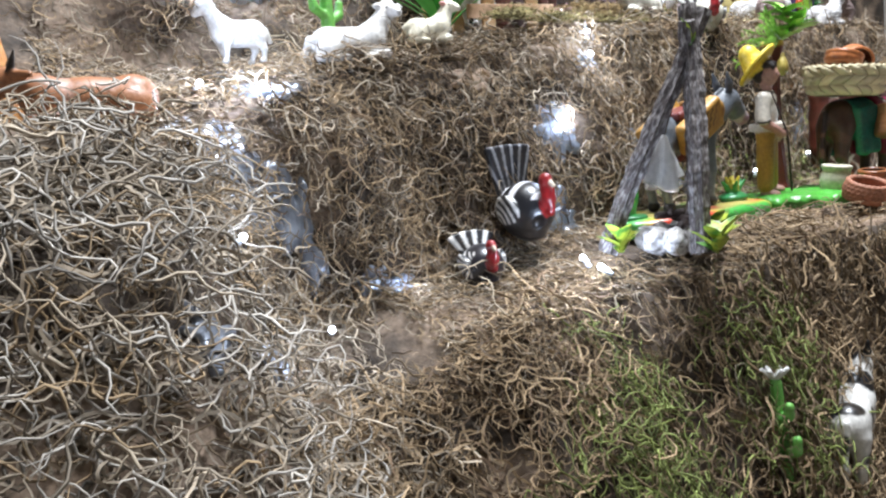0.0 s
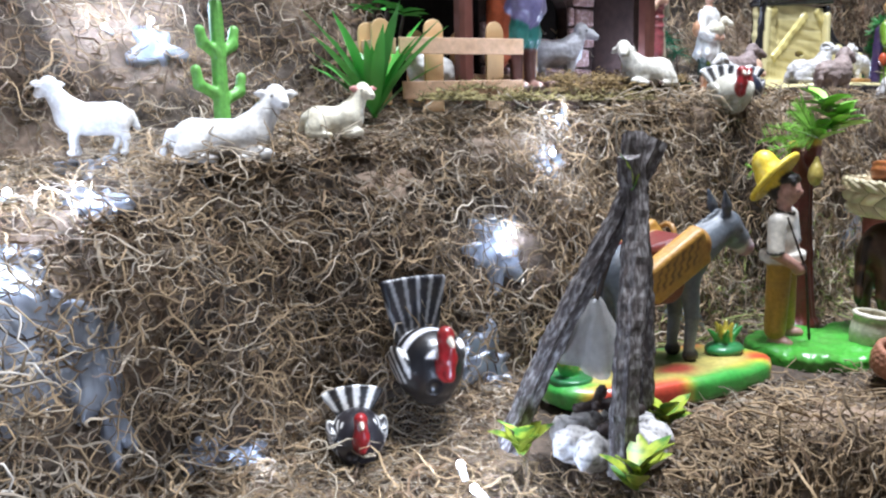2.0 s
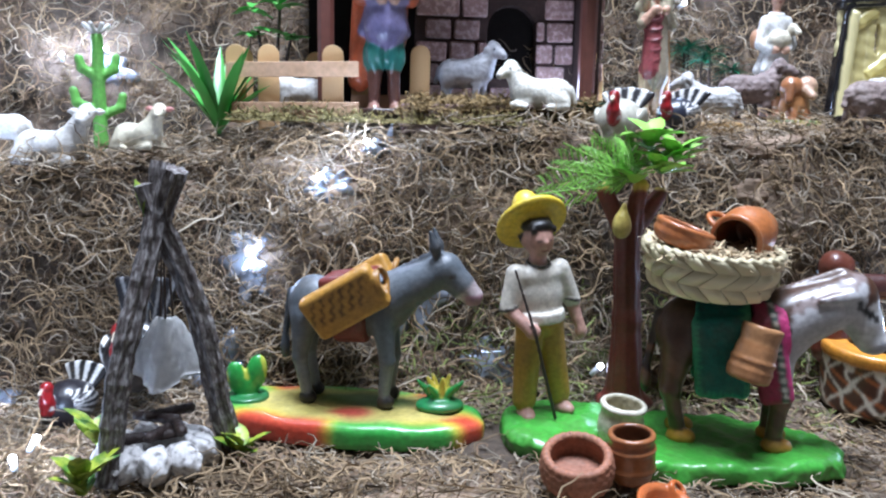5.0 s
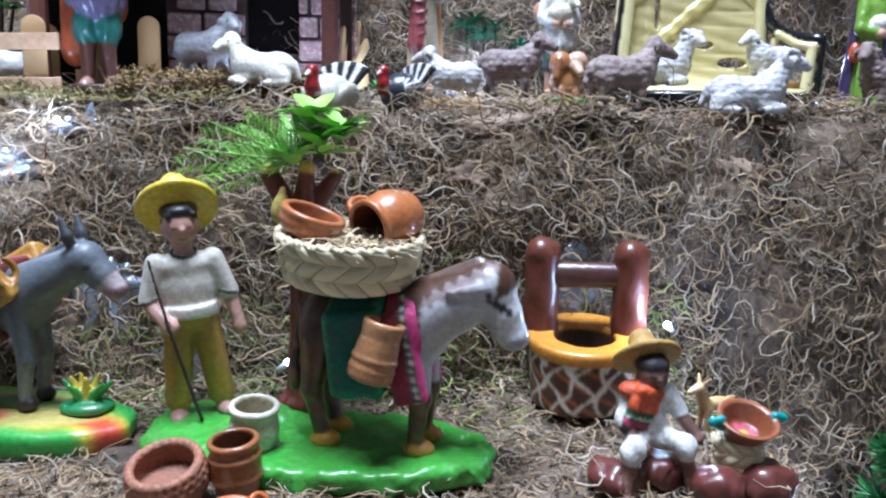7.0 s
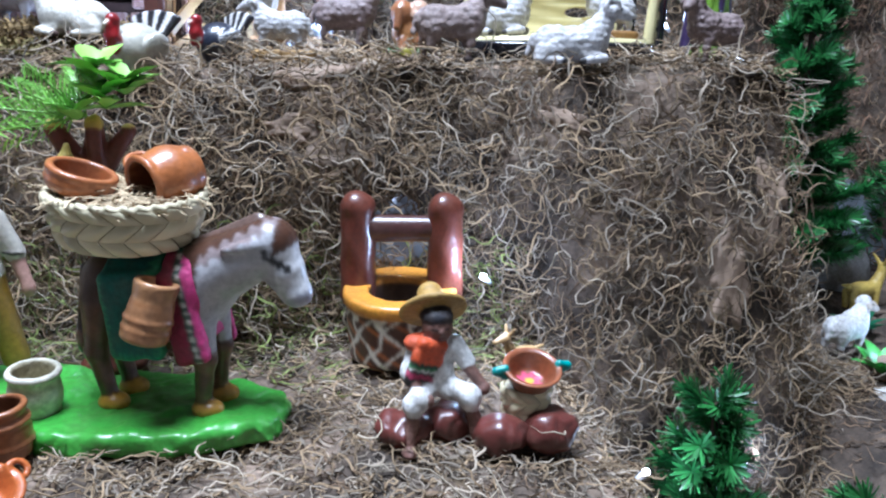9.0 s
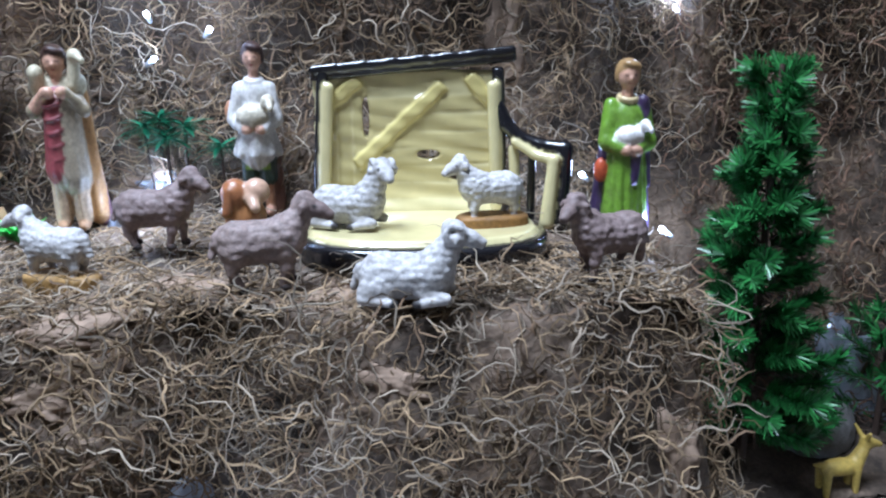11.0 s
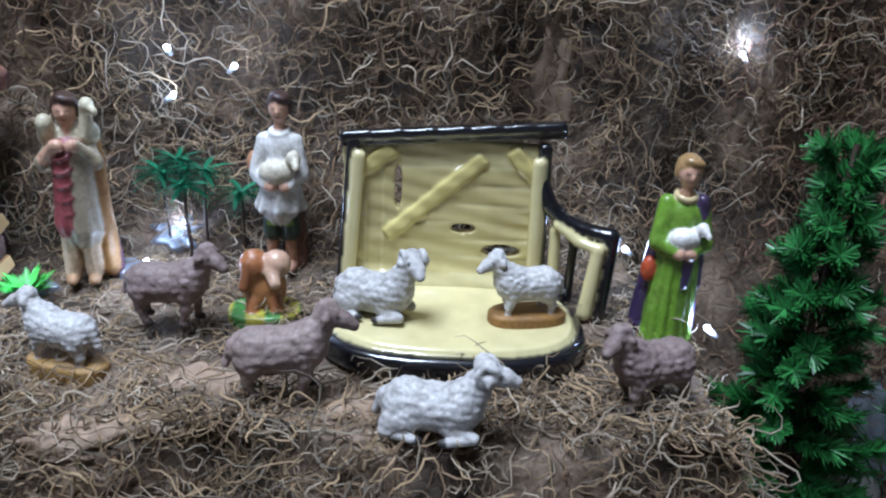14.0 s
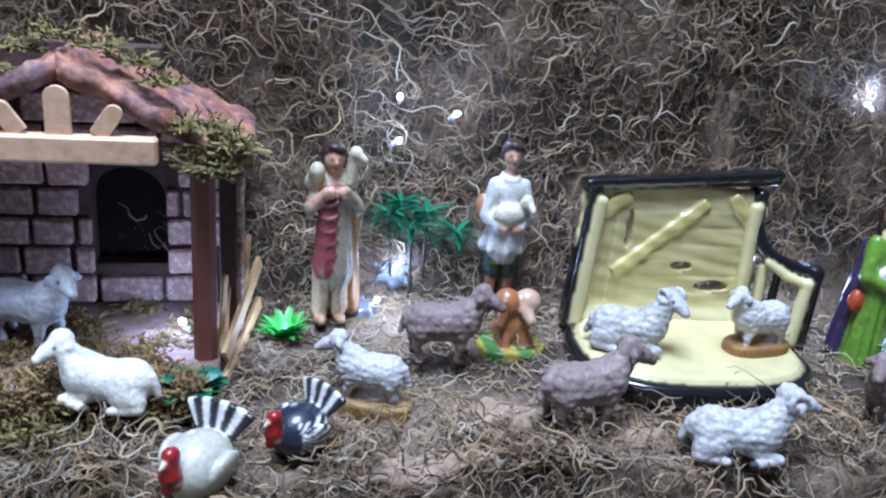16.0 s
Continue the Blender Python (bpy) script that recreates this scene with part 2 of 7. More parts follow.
def moss(name, label, count, x_range, v_range, material, length, thick, lift, seed, curl=1.0, droop=0.0, keep=None, flat=False):
    rng = np.random.default_rng(seed)
    seg = 8
    n = count
    x = rng.uniform(*x_range, n)
    vv = np.linspace(*v_range, 60)
    line = ground(np.full(60, 0.5 * (max(x_range[0], -0.4) + min(x_range[1], 0.55))), vv)
    run = np.concatenate([[0], np.cumsum(np.linalg.norm(np.diff(line, axis=0), axis=1))])
    v = np.interp(rng.uniform(0, run[-1], n), run, vv)
    p = ground(x, v)
    ok = np.ones(n, bool)
    for bx, by, hx, hy in BARE:
        ok &= ~(((p[:, 0] - bx) / hx) ** 2 + ((p[:, 1] - by) / hy) ** 2 < 1) | (p[:, 2] > 0.30)
    clump = np.sin(p[:, 0] * 61 + 2 * np.sin(p[:, 2] * 47)) * np.sin(p[:, 1] * 53 + p[:, 2] * 71 + 1.7 * np.sin(p[:, 0] * 29))
    ok &= rng.uniform(0, 1, n) < 0.78 + 0.4 * clump
    for sx, sv, sw_, sh, left in THIN:
        ok &= (((x - sx) / sw_) ** 2 + ((v - sv) / sh) ** 2 > 0.25) | (rng.uniform(0, 1, n) < left)
    if keep:
        ok &= keep(p)
    x, v, p = x[ok], v[ok], p[ok]
    n = len(p)
    e = 1e-3
    tx = ground(x + e, v) - p
    tv = ground(x, np.minimum(v + 0.01, 8)) - p
    nv_ = tv / (np.linalg.norm(tv, axis=1, keepdims=True) + 1e-9)
    nx_ = np.tile([1.0, 0, 0], (n, 1))
    nrm = np.cross(nx_, nv_)
    a = rng.uniform(0, 2 * np.pi, n)
    turn = rng.normal(0, 0.75, n) * curl
    turn2 = rng.normal(0, 0.5, n) * curl
    step = rng.uniform(0.45, 1.25, n) * length / seg
    h = rng.uniform(0.0, 1.0, n) ** 1.5 * lift
    dh = rng.normal(0, 0.55, n)
    pts = np.zeros((seg + 1, n, 3))
    pos = p + nrm * h[:, None]
    wav = rng.uniform(0, 6.28, n)
    fr = rng.uniform(0.6, 1.6, n)
    for s in range(seg + 1):
        pts[s] = pos
        a = a + turn * 0.55 + 0.75 * curl * np.sin(wav + s * fr) + rng.normal(0, 0.22, n)
        up = np.sin(dh + s * 0.9 * turn2) * 0.45
        up = np.where(h > lift * 1.3, -0.5, np.where(h < 0.0005, 0.3, up))
        d = np.cos(a)[:, None] * nx_ + np.sin(a)[:, None] * nv_ + up[:, None] * nrm
        d[:, 2] -= droop
        d /= np.linalg.norm(d, axis=1, keepdims=True)
        pos = pos + d * step[:, None]
        h = h + up * step
    # three-sided tubes
    tan = np.gradient(pts, axis=0)
    tan /= np.linalg.norm(tan, axis=2, keepdims=True) + 1e-12
    ref = np.where(np.abs(tan[..., 2:3]) < 0.8, np.array([0, 0, 1.0]), np.array([1.0, 0, 0]))
    u = np.cross(tan, ref)
    u /= np.linalg.norm(u, axis=2, keepdims=True) + 1e-12
    w = np.cross(tan, u)
    r = thick * rng.uniform(0.55, 1.4, n)[None, :, None] * np.interp(np.linspace(0, 1, seg + 1), [0, 0.15, 0.7, 1], [0.5, 1, 0.9, 0.25])[:, None, None]
    if flat:
        # thin fibres: a narrow blade, turned to lie along the ground
        tilt = rng.normal(0, 0.7, n)[None, :, None]
        up_ = np.broadcast_to(nrm[None], pts.shape)
        across = np.cross(tan, up_)
        across /= np.linalg.norm(across, axis=2, keepdims=True) + 1e-12
        b_ = (across * np.cos(tilt) + up_ * np.sin(tilt)) * r * 1.15
        verts = np.stack([pts - b_, pts + b_], 2).transpose(1, 0, 2, 3).reshape(-1, 3)
        base = np.arange(n)[:, None] * (seg + 1) * 2 + np.arange(seg)[None, :] * 2
        quads = np.stack([base, base + 1, base + 3, base + 2], -1).reshape(-1, 4)
        return finish(name, label, verts, quads, material)
    ring = np.stack([pts + r * (np.cos(k * 2.0944) * u + np.sin(k * 2.0944) * w) for k in range(3)], 2)  # seg+1, n, 3, 3
    ring = ring.transpose(1, 0, 2, 3)
    verts = ring.reshape(-1, 3)
    base = np.arange(n)[:, None, None] * (seg + 1) * 3 + np.arange(seg)[None, :, None] * 3
    k = np.arange(3)[None, None, :]
    k2 = (k + 1) % 3
    quads = np.stack([base + k, base + k2, base + k2 + 3, base + k + 3], -1).reshape(-1, 4)
    return finish(name, label, verts, quads, material)


def finish(name, label, verts, quads, material):
    me = bpy.data.meshes.new(name)
    me.vertices.add(len(verts))
    me.vertices.foreach_set("co", verts.astype(np.float32).ravel())
    me.loops.add(quads.size)
    me.loops.foreach_set("vertex_index", quads.astype(np.int32).ravel())
    me.polygons.add(len(quads))
    me.polygons.foreach_set("loop_start", np.arange(0, quads.size, 4, dtype=np.int32))
    me.polygons.foreach_set("use_smooth", np.ones(len(quads), bool))
    me.update(calc_edges=True)
    ob = linked(name, me, material)
    return tagged(ob, label, "moss", kind="stuff")


T = 0.00047
SL, UP, LO, WA = "curled dry moss on the terrace's slope", "dry moss lying on the upper terrace", "dry moss lying on the lower terrace", "moss hanging on the back wall"
SR, UR, LR, WR, FR = (-0.5, 0.68), (-0.5, 0.62), (-0.35, 0.6), (-0.42, 0.98), (-0.48, 0.04)
moss("moss_slope", "tan " + SL, 3400, SR, (2.9, 5.2), MOSS[0], 0.046, T * 1.12, 0.016, 1)
moss("moss_slope", "pale grey " + SL, 2000, SR, (2.9, 5.2), MOSS[1], 0.05, T * 1.12, 0.020, 2)
moss("moss_slope", "fine tan " + SL, 8000, SR, (2.9, 5.2), MOSS[0], 0.040, T, 0.013, 31, flat=True)
moss("moss_slope", "fine grey " + SL, 3000, SR, (2.9, 5.2), MOSS[1], 0.040, T, 0.015, 32, flat=True)
moss("moss_slope", "dark brown " + SL, 7500, SR, (2.9, 5.2), MOSS[2], 0.036, T, 0.008, 3, flat=True)
moss("moss_upper", "tan " + UP, 2000, UR, (5.0, 6.4), MOSS[0], 0.030, T, 0.006, 4)
moss("moss_upper", "grey " + UP, 1700, UR, (5.0, 6.4), MOSS[1], 0.030, T, 0.006, 5)
moss("moss_upper", "fine tan " + UP, 5500, UR, (5.0, 6.4), MOSS[0], 0.026, T * 0.95, 0.005, 33, flat=True)
moss("moss_upper", "fine grey " + UP, 4500, UR, (5.0, 6.4), MOSS[1], 0.026, T * 0.95, 0.005, 34, flat=True)
moss("moss_lower", "tan " + LO, 1900, LR, (1.7, 3.1), MOSS[0], 0.034, T, 0.007, 6)
moss("moss_lower", "grey " + LO, 1300, LR, (1.7, 3.1), MOSS[1], 0.034, T, 0.007, 7)
moss("moss_lower", "fine tan " + LO, 6000, LR, (1.7, 3.1), MOSS[0], 0.028, T * 0.95, 0.006, 35, flat=True)
moss("moss_lower", "fine grey " + LO, 4500, LR, (1.7, 3.1), MOSS[1], 0.028, T * 0.95, 0.006, 36, flat=True)
moss("moss_lower", "brown " + LO, 3600, (-0.35, 0.9), (1.4, 3.1), MOSS[2], 0.030, T, 0.004, 8, flat=True)
# browner moss, its brown share raised further to stand in for dimmer light
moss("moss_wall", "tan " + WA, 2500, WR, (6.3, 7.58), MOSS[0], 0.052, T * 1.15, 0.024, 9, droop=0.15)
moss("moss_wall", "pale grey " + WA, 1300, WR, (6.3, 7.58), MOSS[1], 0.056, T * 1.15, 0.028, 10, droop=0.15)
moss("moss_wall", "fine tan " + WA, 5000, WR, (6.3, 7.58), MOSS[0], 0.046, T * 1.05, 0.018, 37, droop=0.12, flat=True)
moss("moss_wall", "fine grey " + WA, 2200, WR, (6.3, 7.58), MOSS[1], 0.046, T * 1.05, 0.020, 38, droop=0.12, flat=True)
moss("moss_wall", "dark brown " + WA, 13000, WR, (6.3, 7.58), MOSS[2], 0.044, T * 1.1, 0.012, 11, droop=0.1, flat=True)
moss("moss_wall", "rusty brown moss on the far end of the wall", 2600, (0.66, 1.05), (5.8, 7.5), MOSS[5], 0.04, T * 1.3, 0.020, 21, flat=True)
moss("moss_mound", "coarse pale grey moss heaped on the low mound", 1500, (-0.75, -0.44), (1.3, 4.6), MOSS[1], 0.055, T * 1.7, 0.020, 12)
moss("moss_mound", "thick bleached moss heaped on the low mound", 1100, (-0.75, -0.45), (1.6, 4.4), MOSS[6], 0.055, T * 1.9, 0.024, 42)
moss("moss_mound", "tan moss heaped on the low mound", 1500, (-0.75, -0.40), (1.2, 4.6), MOSS[0], 0.05, T * 1.5, 0.015, 13)
moss("moss_mound", "fine grey-tan moss on the low mound", 3600, (-0.75, -0.38), (1.2, 4.6), MOSS[1], 0.045, T * 1.3, 0.014, 39, flat=True)
# mostly tan strands here, lightening the slope in place of frontal light
moss("moss_front", "tan moss hanging on the front slope", 2600, FR, (1.0, 2.2), MOSS[0], 0.045, T * 1.3, 0.018, 16)
moss("moss_front", "fine tan moss on the front slope", 4200, FR, (1.0, 2.2), MOSS[0], 0.042, T * 1.2, 0.015, 40, flat=True)
moss("moss_front", "brown moss hanging on the front slope", 1500, FR, (1.0, 2.2), MOSS[2], 0.045, T * 1.2, 0.012, 17, flat=True)
moss("moss_green_tuft", "tufts of yellow-green moss on the front slope", 1500, (-0.35, -0.24), (1.0, 1.95), MOSS[3], 0.040, T * 1.2, 0.022, 14,
     keep=lambda p: np.sin(p[:, 0] * 40) + np.sin(p[:, 2] * 55 + 2) > 0.05)
moss("moss_green_tuft", "small tuft of yellow-green moss beside the low cactus", 420, (-0.215, -0.15), (1.2, 1.9), MOSS[3], 0.036, T * 1.2, 0.02, 41)
moss("moss_green_tuft", "thin green moss behind the mule's base", 1500, (-0.05, 0.36), (2.7, 3.6), MOSS[3], 0.034, T, 0.012, 18, flat=True)
moss("moss_highlight", "bleached pale moss curls lying loose", 800, (-0.5, 0.66), (1.4, 7.5), MOSS[4], 0.05, T * 1.15, 0.022, 15)


# ---- clay modelling: soft unions of simple bodies (in millimetres), skinned into one painted mesh ----
def rgb(code):
    c = [int(code[i:i + 2], 16) / 255 for i in (0, 2, 4)]
    g = 0.3 * c[0] + 0.6 * c[1] + 0.1 * c[2]
    c = [0.93 * (0.86 * x + 0.14 * g) for x in c]
    return tuple(x / 12.92 if x < 0.04045 else ((x + 0.055) / 1.055) ** 2.4 for x in c)


def rot(rx=0, ry=0, rz=0):
    return np.array(Euler([radians(a) for a in (rx, ry, rz)]).to_matrix())


class Clay:
    def __init__(self):
        self.bodies, self.cuts, self.strokes, self.relief = [], [], [], None

    def add(self, fn, color, k, lo, hi, cut=False):
        (self.cuts if cut else self.bodies).append((fn, np.array(color), k, np.array(lo, float), np.array(hi, float)))
        return self

    def ball(self, c, r, color, turn=None, k=2.0, cut=False):
        c, r = np.array(c, float), np.array(r if hasattr(r, "__len__") else (r, r, r), float)
        m = rot(*turn) if turn else np.eye(3)

        def fn(p):
            q = (p - c) @ m
            a = np.linalg.norm(q / r, axis=-1)
            b = np.linalg.norm(q / r ** 2, axis=-1) + 1e-9
            return np.where(a < 1e-6, -r.min(), a * (a - 1) / b)

        e = np.abs(m) @ r
        return self.add(fn, color, k, c - e, c + e, cut)

    def rod(self, a, b, ra, rb, color, k=2.0, cut=False):
        a, b = np.array(a, float), np.array(b, float)
        d = b - a
        n = d @ d + 1e-9

        def fn(p):
            t = np.clip((p - a) @ d / n, 0, 1)
            return np.linalg.norm(p - a - t[..., None] * d, axis=-1) - (ra + (rb - ra) * t)

        r = max(ra, rb)
        return self.add(fn, color, k, np.minimum(a, b) - r, np.maximum(a, b) + r, cut)

    def box(self, c, h, color, turn=None, r=1.0, k=1.0, cut=False):
        c, h = np.array(c, float), np.array(h, float)
        m = rot(*turn) if turn else np.eye(3)

        def fn(p):
            q = np.abs((p - c) @ m) - (h - r)
            return np.linalg.norm(np.maximum(q, 0), axis=-1) + np.minimum(q.max(-1), 0) - r

        e = np.abs(m) @ h
        return self.add(fn, color, k, c - e, c + e, cut)

    def disc(self, c, r, half, color, turn=None, k=1.0, edge=1.0, top=None, cut=False):
        """An upright drum; r below and top above."""
        c = np.array(c, float)
        m = rot(*turn) if turn else np.eye(3)
        top = r if top is None else top

        def fn(p):
            q = (p - c) @ m
            s = np.clip(q[..., 2] / (2 * half) + 0.5, 0, 1)
            w = r + (top - r) * s
            dx = np.hypot(q[..., 0], q[..., 1]) - (w - edge)
            dz = np.abs(q[..., 2]) - (half - edge)
            return np.hypot(np.maximum(dx, 0), np.maximum(dz, 0)) + np.minimum(np.maximum(dx, dz), 0) - edge

        e = np.abs(m) @ np.array([max(r, top)] * 2 + [half])
        return self.add(fn, color, k, c - e, c + e, cut)

    def ring(self, c, big, r, color, turn=None, k=1.0, cut=False):
        c = np.array(c, float)
        m = rot(*turn) if turn else np.eye(3)

        def fn(p):
            q = (p - c) @ m
            return np.hypot(np.hypot(q[..., 0], q[..., 1]) - big, q[..., 2]) - r

        e = np.abs(m) @ np.array([big + r, big + r, r])
        return self.add(fn, color, k, c - e, c + e, cut)

    def slab(self, c, half, thick, color, turn=None, power=2.6, k=1.0, edge=1.5):
        """A flat base with a rounded outline."""
        c = np.array(c, float)
        m = rot(*turn) if turn else np.eye(3)

        def fn(p):
            q = (p - c) @ m
            a = (np.abs(q[..., 0] / half[0]) ** power + np.abs(q[..., 1] / half[1]) ** power) ** (1 / power)
            dx = (a - 1) * min(half) + edge
            dz = np.abs(q[..., 2]) - thick + edge
            return np.hypot(np.maximum(dx, 0), np.maximum(dz, 0)) + np.minimum(np.maximum(dx, dz), 0) - edge

        e = np.abs(m) @ np.array([half[0], half[1], thick])
        return self.add(fn, color, k, c - e, c + e)

    def stroke(self, fn, color):
        """Paint where fn(points, shade) is true; shade is the number of the body that a point lies on."""
        self.strokes.append((fn, np.array(color)))
        return self

    def field(self, p):
        out = None
        for fn, _, k, _, _ in self.bodies:
            d = fn(p)
            if out is None:
                out = d
            else:
                h = np.clip(0.5 + 0.5 * (out - d) / k, 0, 1)
                out = out * (1 - h) + d * h - k * h * (1 - h)
        if self.relief:
            out = out + self.relief(p)
        for fn, _, k, _, _ in self.cuts:
            out = np.maximum(out, -fn(p))
        return out

    def mesh(self, name, voxel=1.0, blur=1):
        voxel = voxel * 1.18
        lo = np.min([b[3] for b in self.bodies], 0) - 3 * voxel
        hi = np.max([b[4] for b in self.bodies], 0) + 3 * voxel
        n = np.ceil((hi - lo) / voxel).astype(int) + 1
        ax = [lo[i] + voxel * np.arange(n[i]) for i in range(3)]
        grid = np.stack(np.meshgrid(*ax, indexing="ij"), -1).astype(np.float32)
        d = self.field(grid).astype(np.float32)
        inside = d < 0
        cnt = np.zeros(np.array(d.shape) - 1, np.int8)
        acc = np.zeros((*cnt.shape, 3), np.float32)
        num = np.zeros(cnt.shape, np.float32)
        corner = [(i, j, k) for i in (0, 1) for j in (0, 1) for k in (0, 1)]

        def view(a, c):
            return a[c[0]:a.shape[0] - 1 + c[0], c[1]:a.shape[1] - 1 + c[1], c[2]:a.shape[2] - 1 + c[2]]

        for c in corner:
            cnt += view(inside, c)
        live = (cnt > 0) & (cnt < 8)
        for c in corner:
            for a in range(3):
                if c[a] == 0:
                    c2 = tuple(c[i] + (1 if i == a else 0) for i in range(3))
                    d1, d2 = view(d, c)[live], view(d, c2)[live]
                    cross = (d1 < 0) != (d2 < 0)
                    t = np.where(cross, d1 / (d1 - d2 + 1e-12), 0)
                    off = np.tile(np.array(c, np.float32), (len(t), 1))
                    off[:, a] = t
                    acc[live] += off * cross[:, None]
                    num[live] += cross
        where = np.argwhere(live)
        verts = lo + voxel * (where + acc[live] / num[live][:, None])
        index = np.full(cnt.shape, -1, np.int64)
        index[live] = np.arange(len(where))
        faces = []
        for a in range(3):
            b, c = (a + 1) % 3, (a + 2) % 3
            s1 = [slice(None)] * 3
            s2 = [slice(None)] * 3
            s1[a], s2[a] = slice(0, -1), slice(1, None)
            i1, i2 = inside[tuple(s1)], inside[tuple(s2)]
            for flip in (False, True):
                e = np.argwhere((i1 & ~i2) if not flip else (~i1 & i2))
                ok = (e[:, b] > 0) & (e[:, c] > 0) & (e[:, b] < cnt.shape[b]) & (e[:, c] < cnt.shape[c])
                e = e[ok]
                q = []
                for db, dc in ((-1, -1), (0, -1), (0, 0), (-1, 0)):
                    f = e.copy()
                    f[:, b] += db
                    f[:, c] += dc
                    q.append(index[f[:, 0], f[:, 1], f[:, 2]])
                q = np.stack(q, 1)
                faces.append(q[:, ::-1] if flip else q)
        faces = np.concatenate(faces)
        faces = faces[(faces >= 0).all(1)]
        dist = np.stack([b[0](verts) for b in self.bodies], 1)
        own = dist.argmin(1)
        paint = np.array([b[1] for b in self.bodies])[own]
        for fn, color in self.strokes:
            hit = fn(verts, own)
            paint[hit] = color
        for _ in range(blur):
            s = np.zeros_like(paint)
            n = np.zeros((len(paint), 1))
            for k in range(4):
                np.add.at(s, faces[:, k], paint[faces[:, (k + 1) % 4]])
                np.add.at(n, faces[:, k], 1)
            paint = 0.5 * paint + 0.5 * s / np.maximum(n, 1)
        me = bpy.data.meshes.new(name)
        me.vertices.add(len(verts))
        me.vertices.foreach_set("co", (verts * 0.001).astype(np.float32).ravel())
        me.loops.add(faces.size)
        me.loops.foreach_set("vertex_index", faces.astype(np.int32).ravel())
        me.polygons.add(len(faces))
        me.polygons.foreach_set("loop_start", np.arange(0, faces.size, 4, dtype=np.int32))
        me.polygons.foreach_set("use_smooth", np.ones(len(faces), bool))
        me.update(calc_edges=True)
        layer = me.color_attributes.new("paint", "FLOAT_COLOR", "POINT")
        layer.data.foreach_set("color", np.concatenate([paint, np.ones((len(paint), 1))], 1).astype(np.float32).ravel())
        return me


def place(name, clay, m, label, category, material=None, voxel=1.0, group="", blur=1):
    """A thing of one piece, modelled in clay."""
    ob = linked(name, clay.mesh(name, voxel, blur), material or SATIN)
    ob.matrix_world = m
    return tagged(ob, label, category, group)


def piece(name, clay, parent, label="", material=None, voxel=1.0):
    return linked(name, clay.mesh(name, voxel), material or SATIN, parent, label)


def wool(depth=0.8, size=4.0):
    def fn(p):
        x, y, z = p[..., 0] / size, p[..., 1] / size, p[..., 2] / size
        return depth * (np.sin(1.6 * x + 1.3 * np.sin(1.1 * z + y)) * np.sin(1.5 * z + 1.2 * np.sin(0.9 * y + 0.7 * x)) * np.sin(1.4 * y + 0.8) * 0.7
                        + 0.5 * np.sin(3.1 * x + z) * np.sin(2.9 * z - y) * np.sin(2.7 * y + x))
    return fn


# ---- animals, heads towards +x ----
def curls(depth, size):
    """Rounded locks packed side by side, as modelled fleece."""
    def fn(p):
        q = np.asarray(p, float) / size
        base = np.floor(q)
        best = np.full(q.shape[:-1], 9.0)
        for i in (-1, 0, 1):
            for j in (-1, 0, 1):
                for k in (-1, 0, 1):
                    c = base + (i, j, k)
                    n = np.sin(c[..., 0] * 12.7 + c[..., 1] * 31.1 + c[..., 2] * 7.4) * 437.5
                    o = np.stack([n % 1, (n * 1.7) % 1, (n * 2.9) % 1], -1)
                    best = np.minimum(best, (((c + 0.2 + 0.6 * o - q) * (0.75, 1.0, 1.0)) ** 2).sum(-1))
        return depth * (1.9 * np.sqrt(best) - 0.9)
    return fn


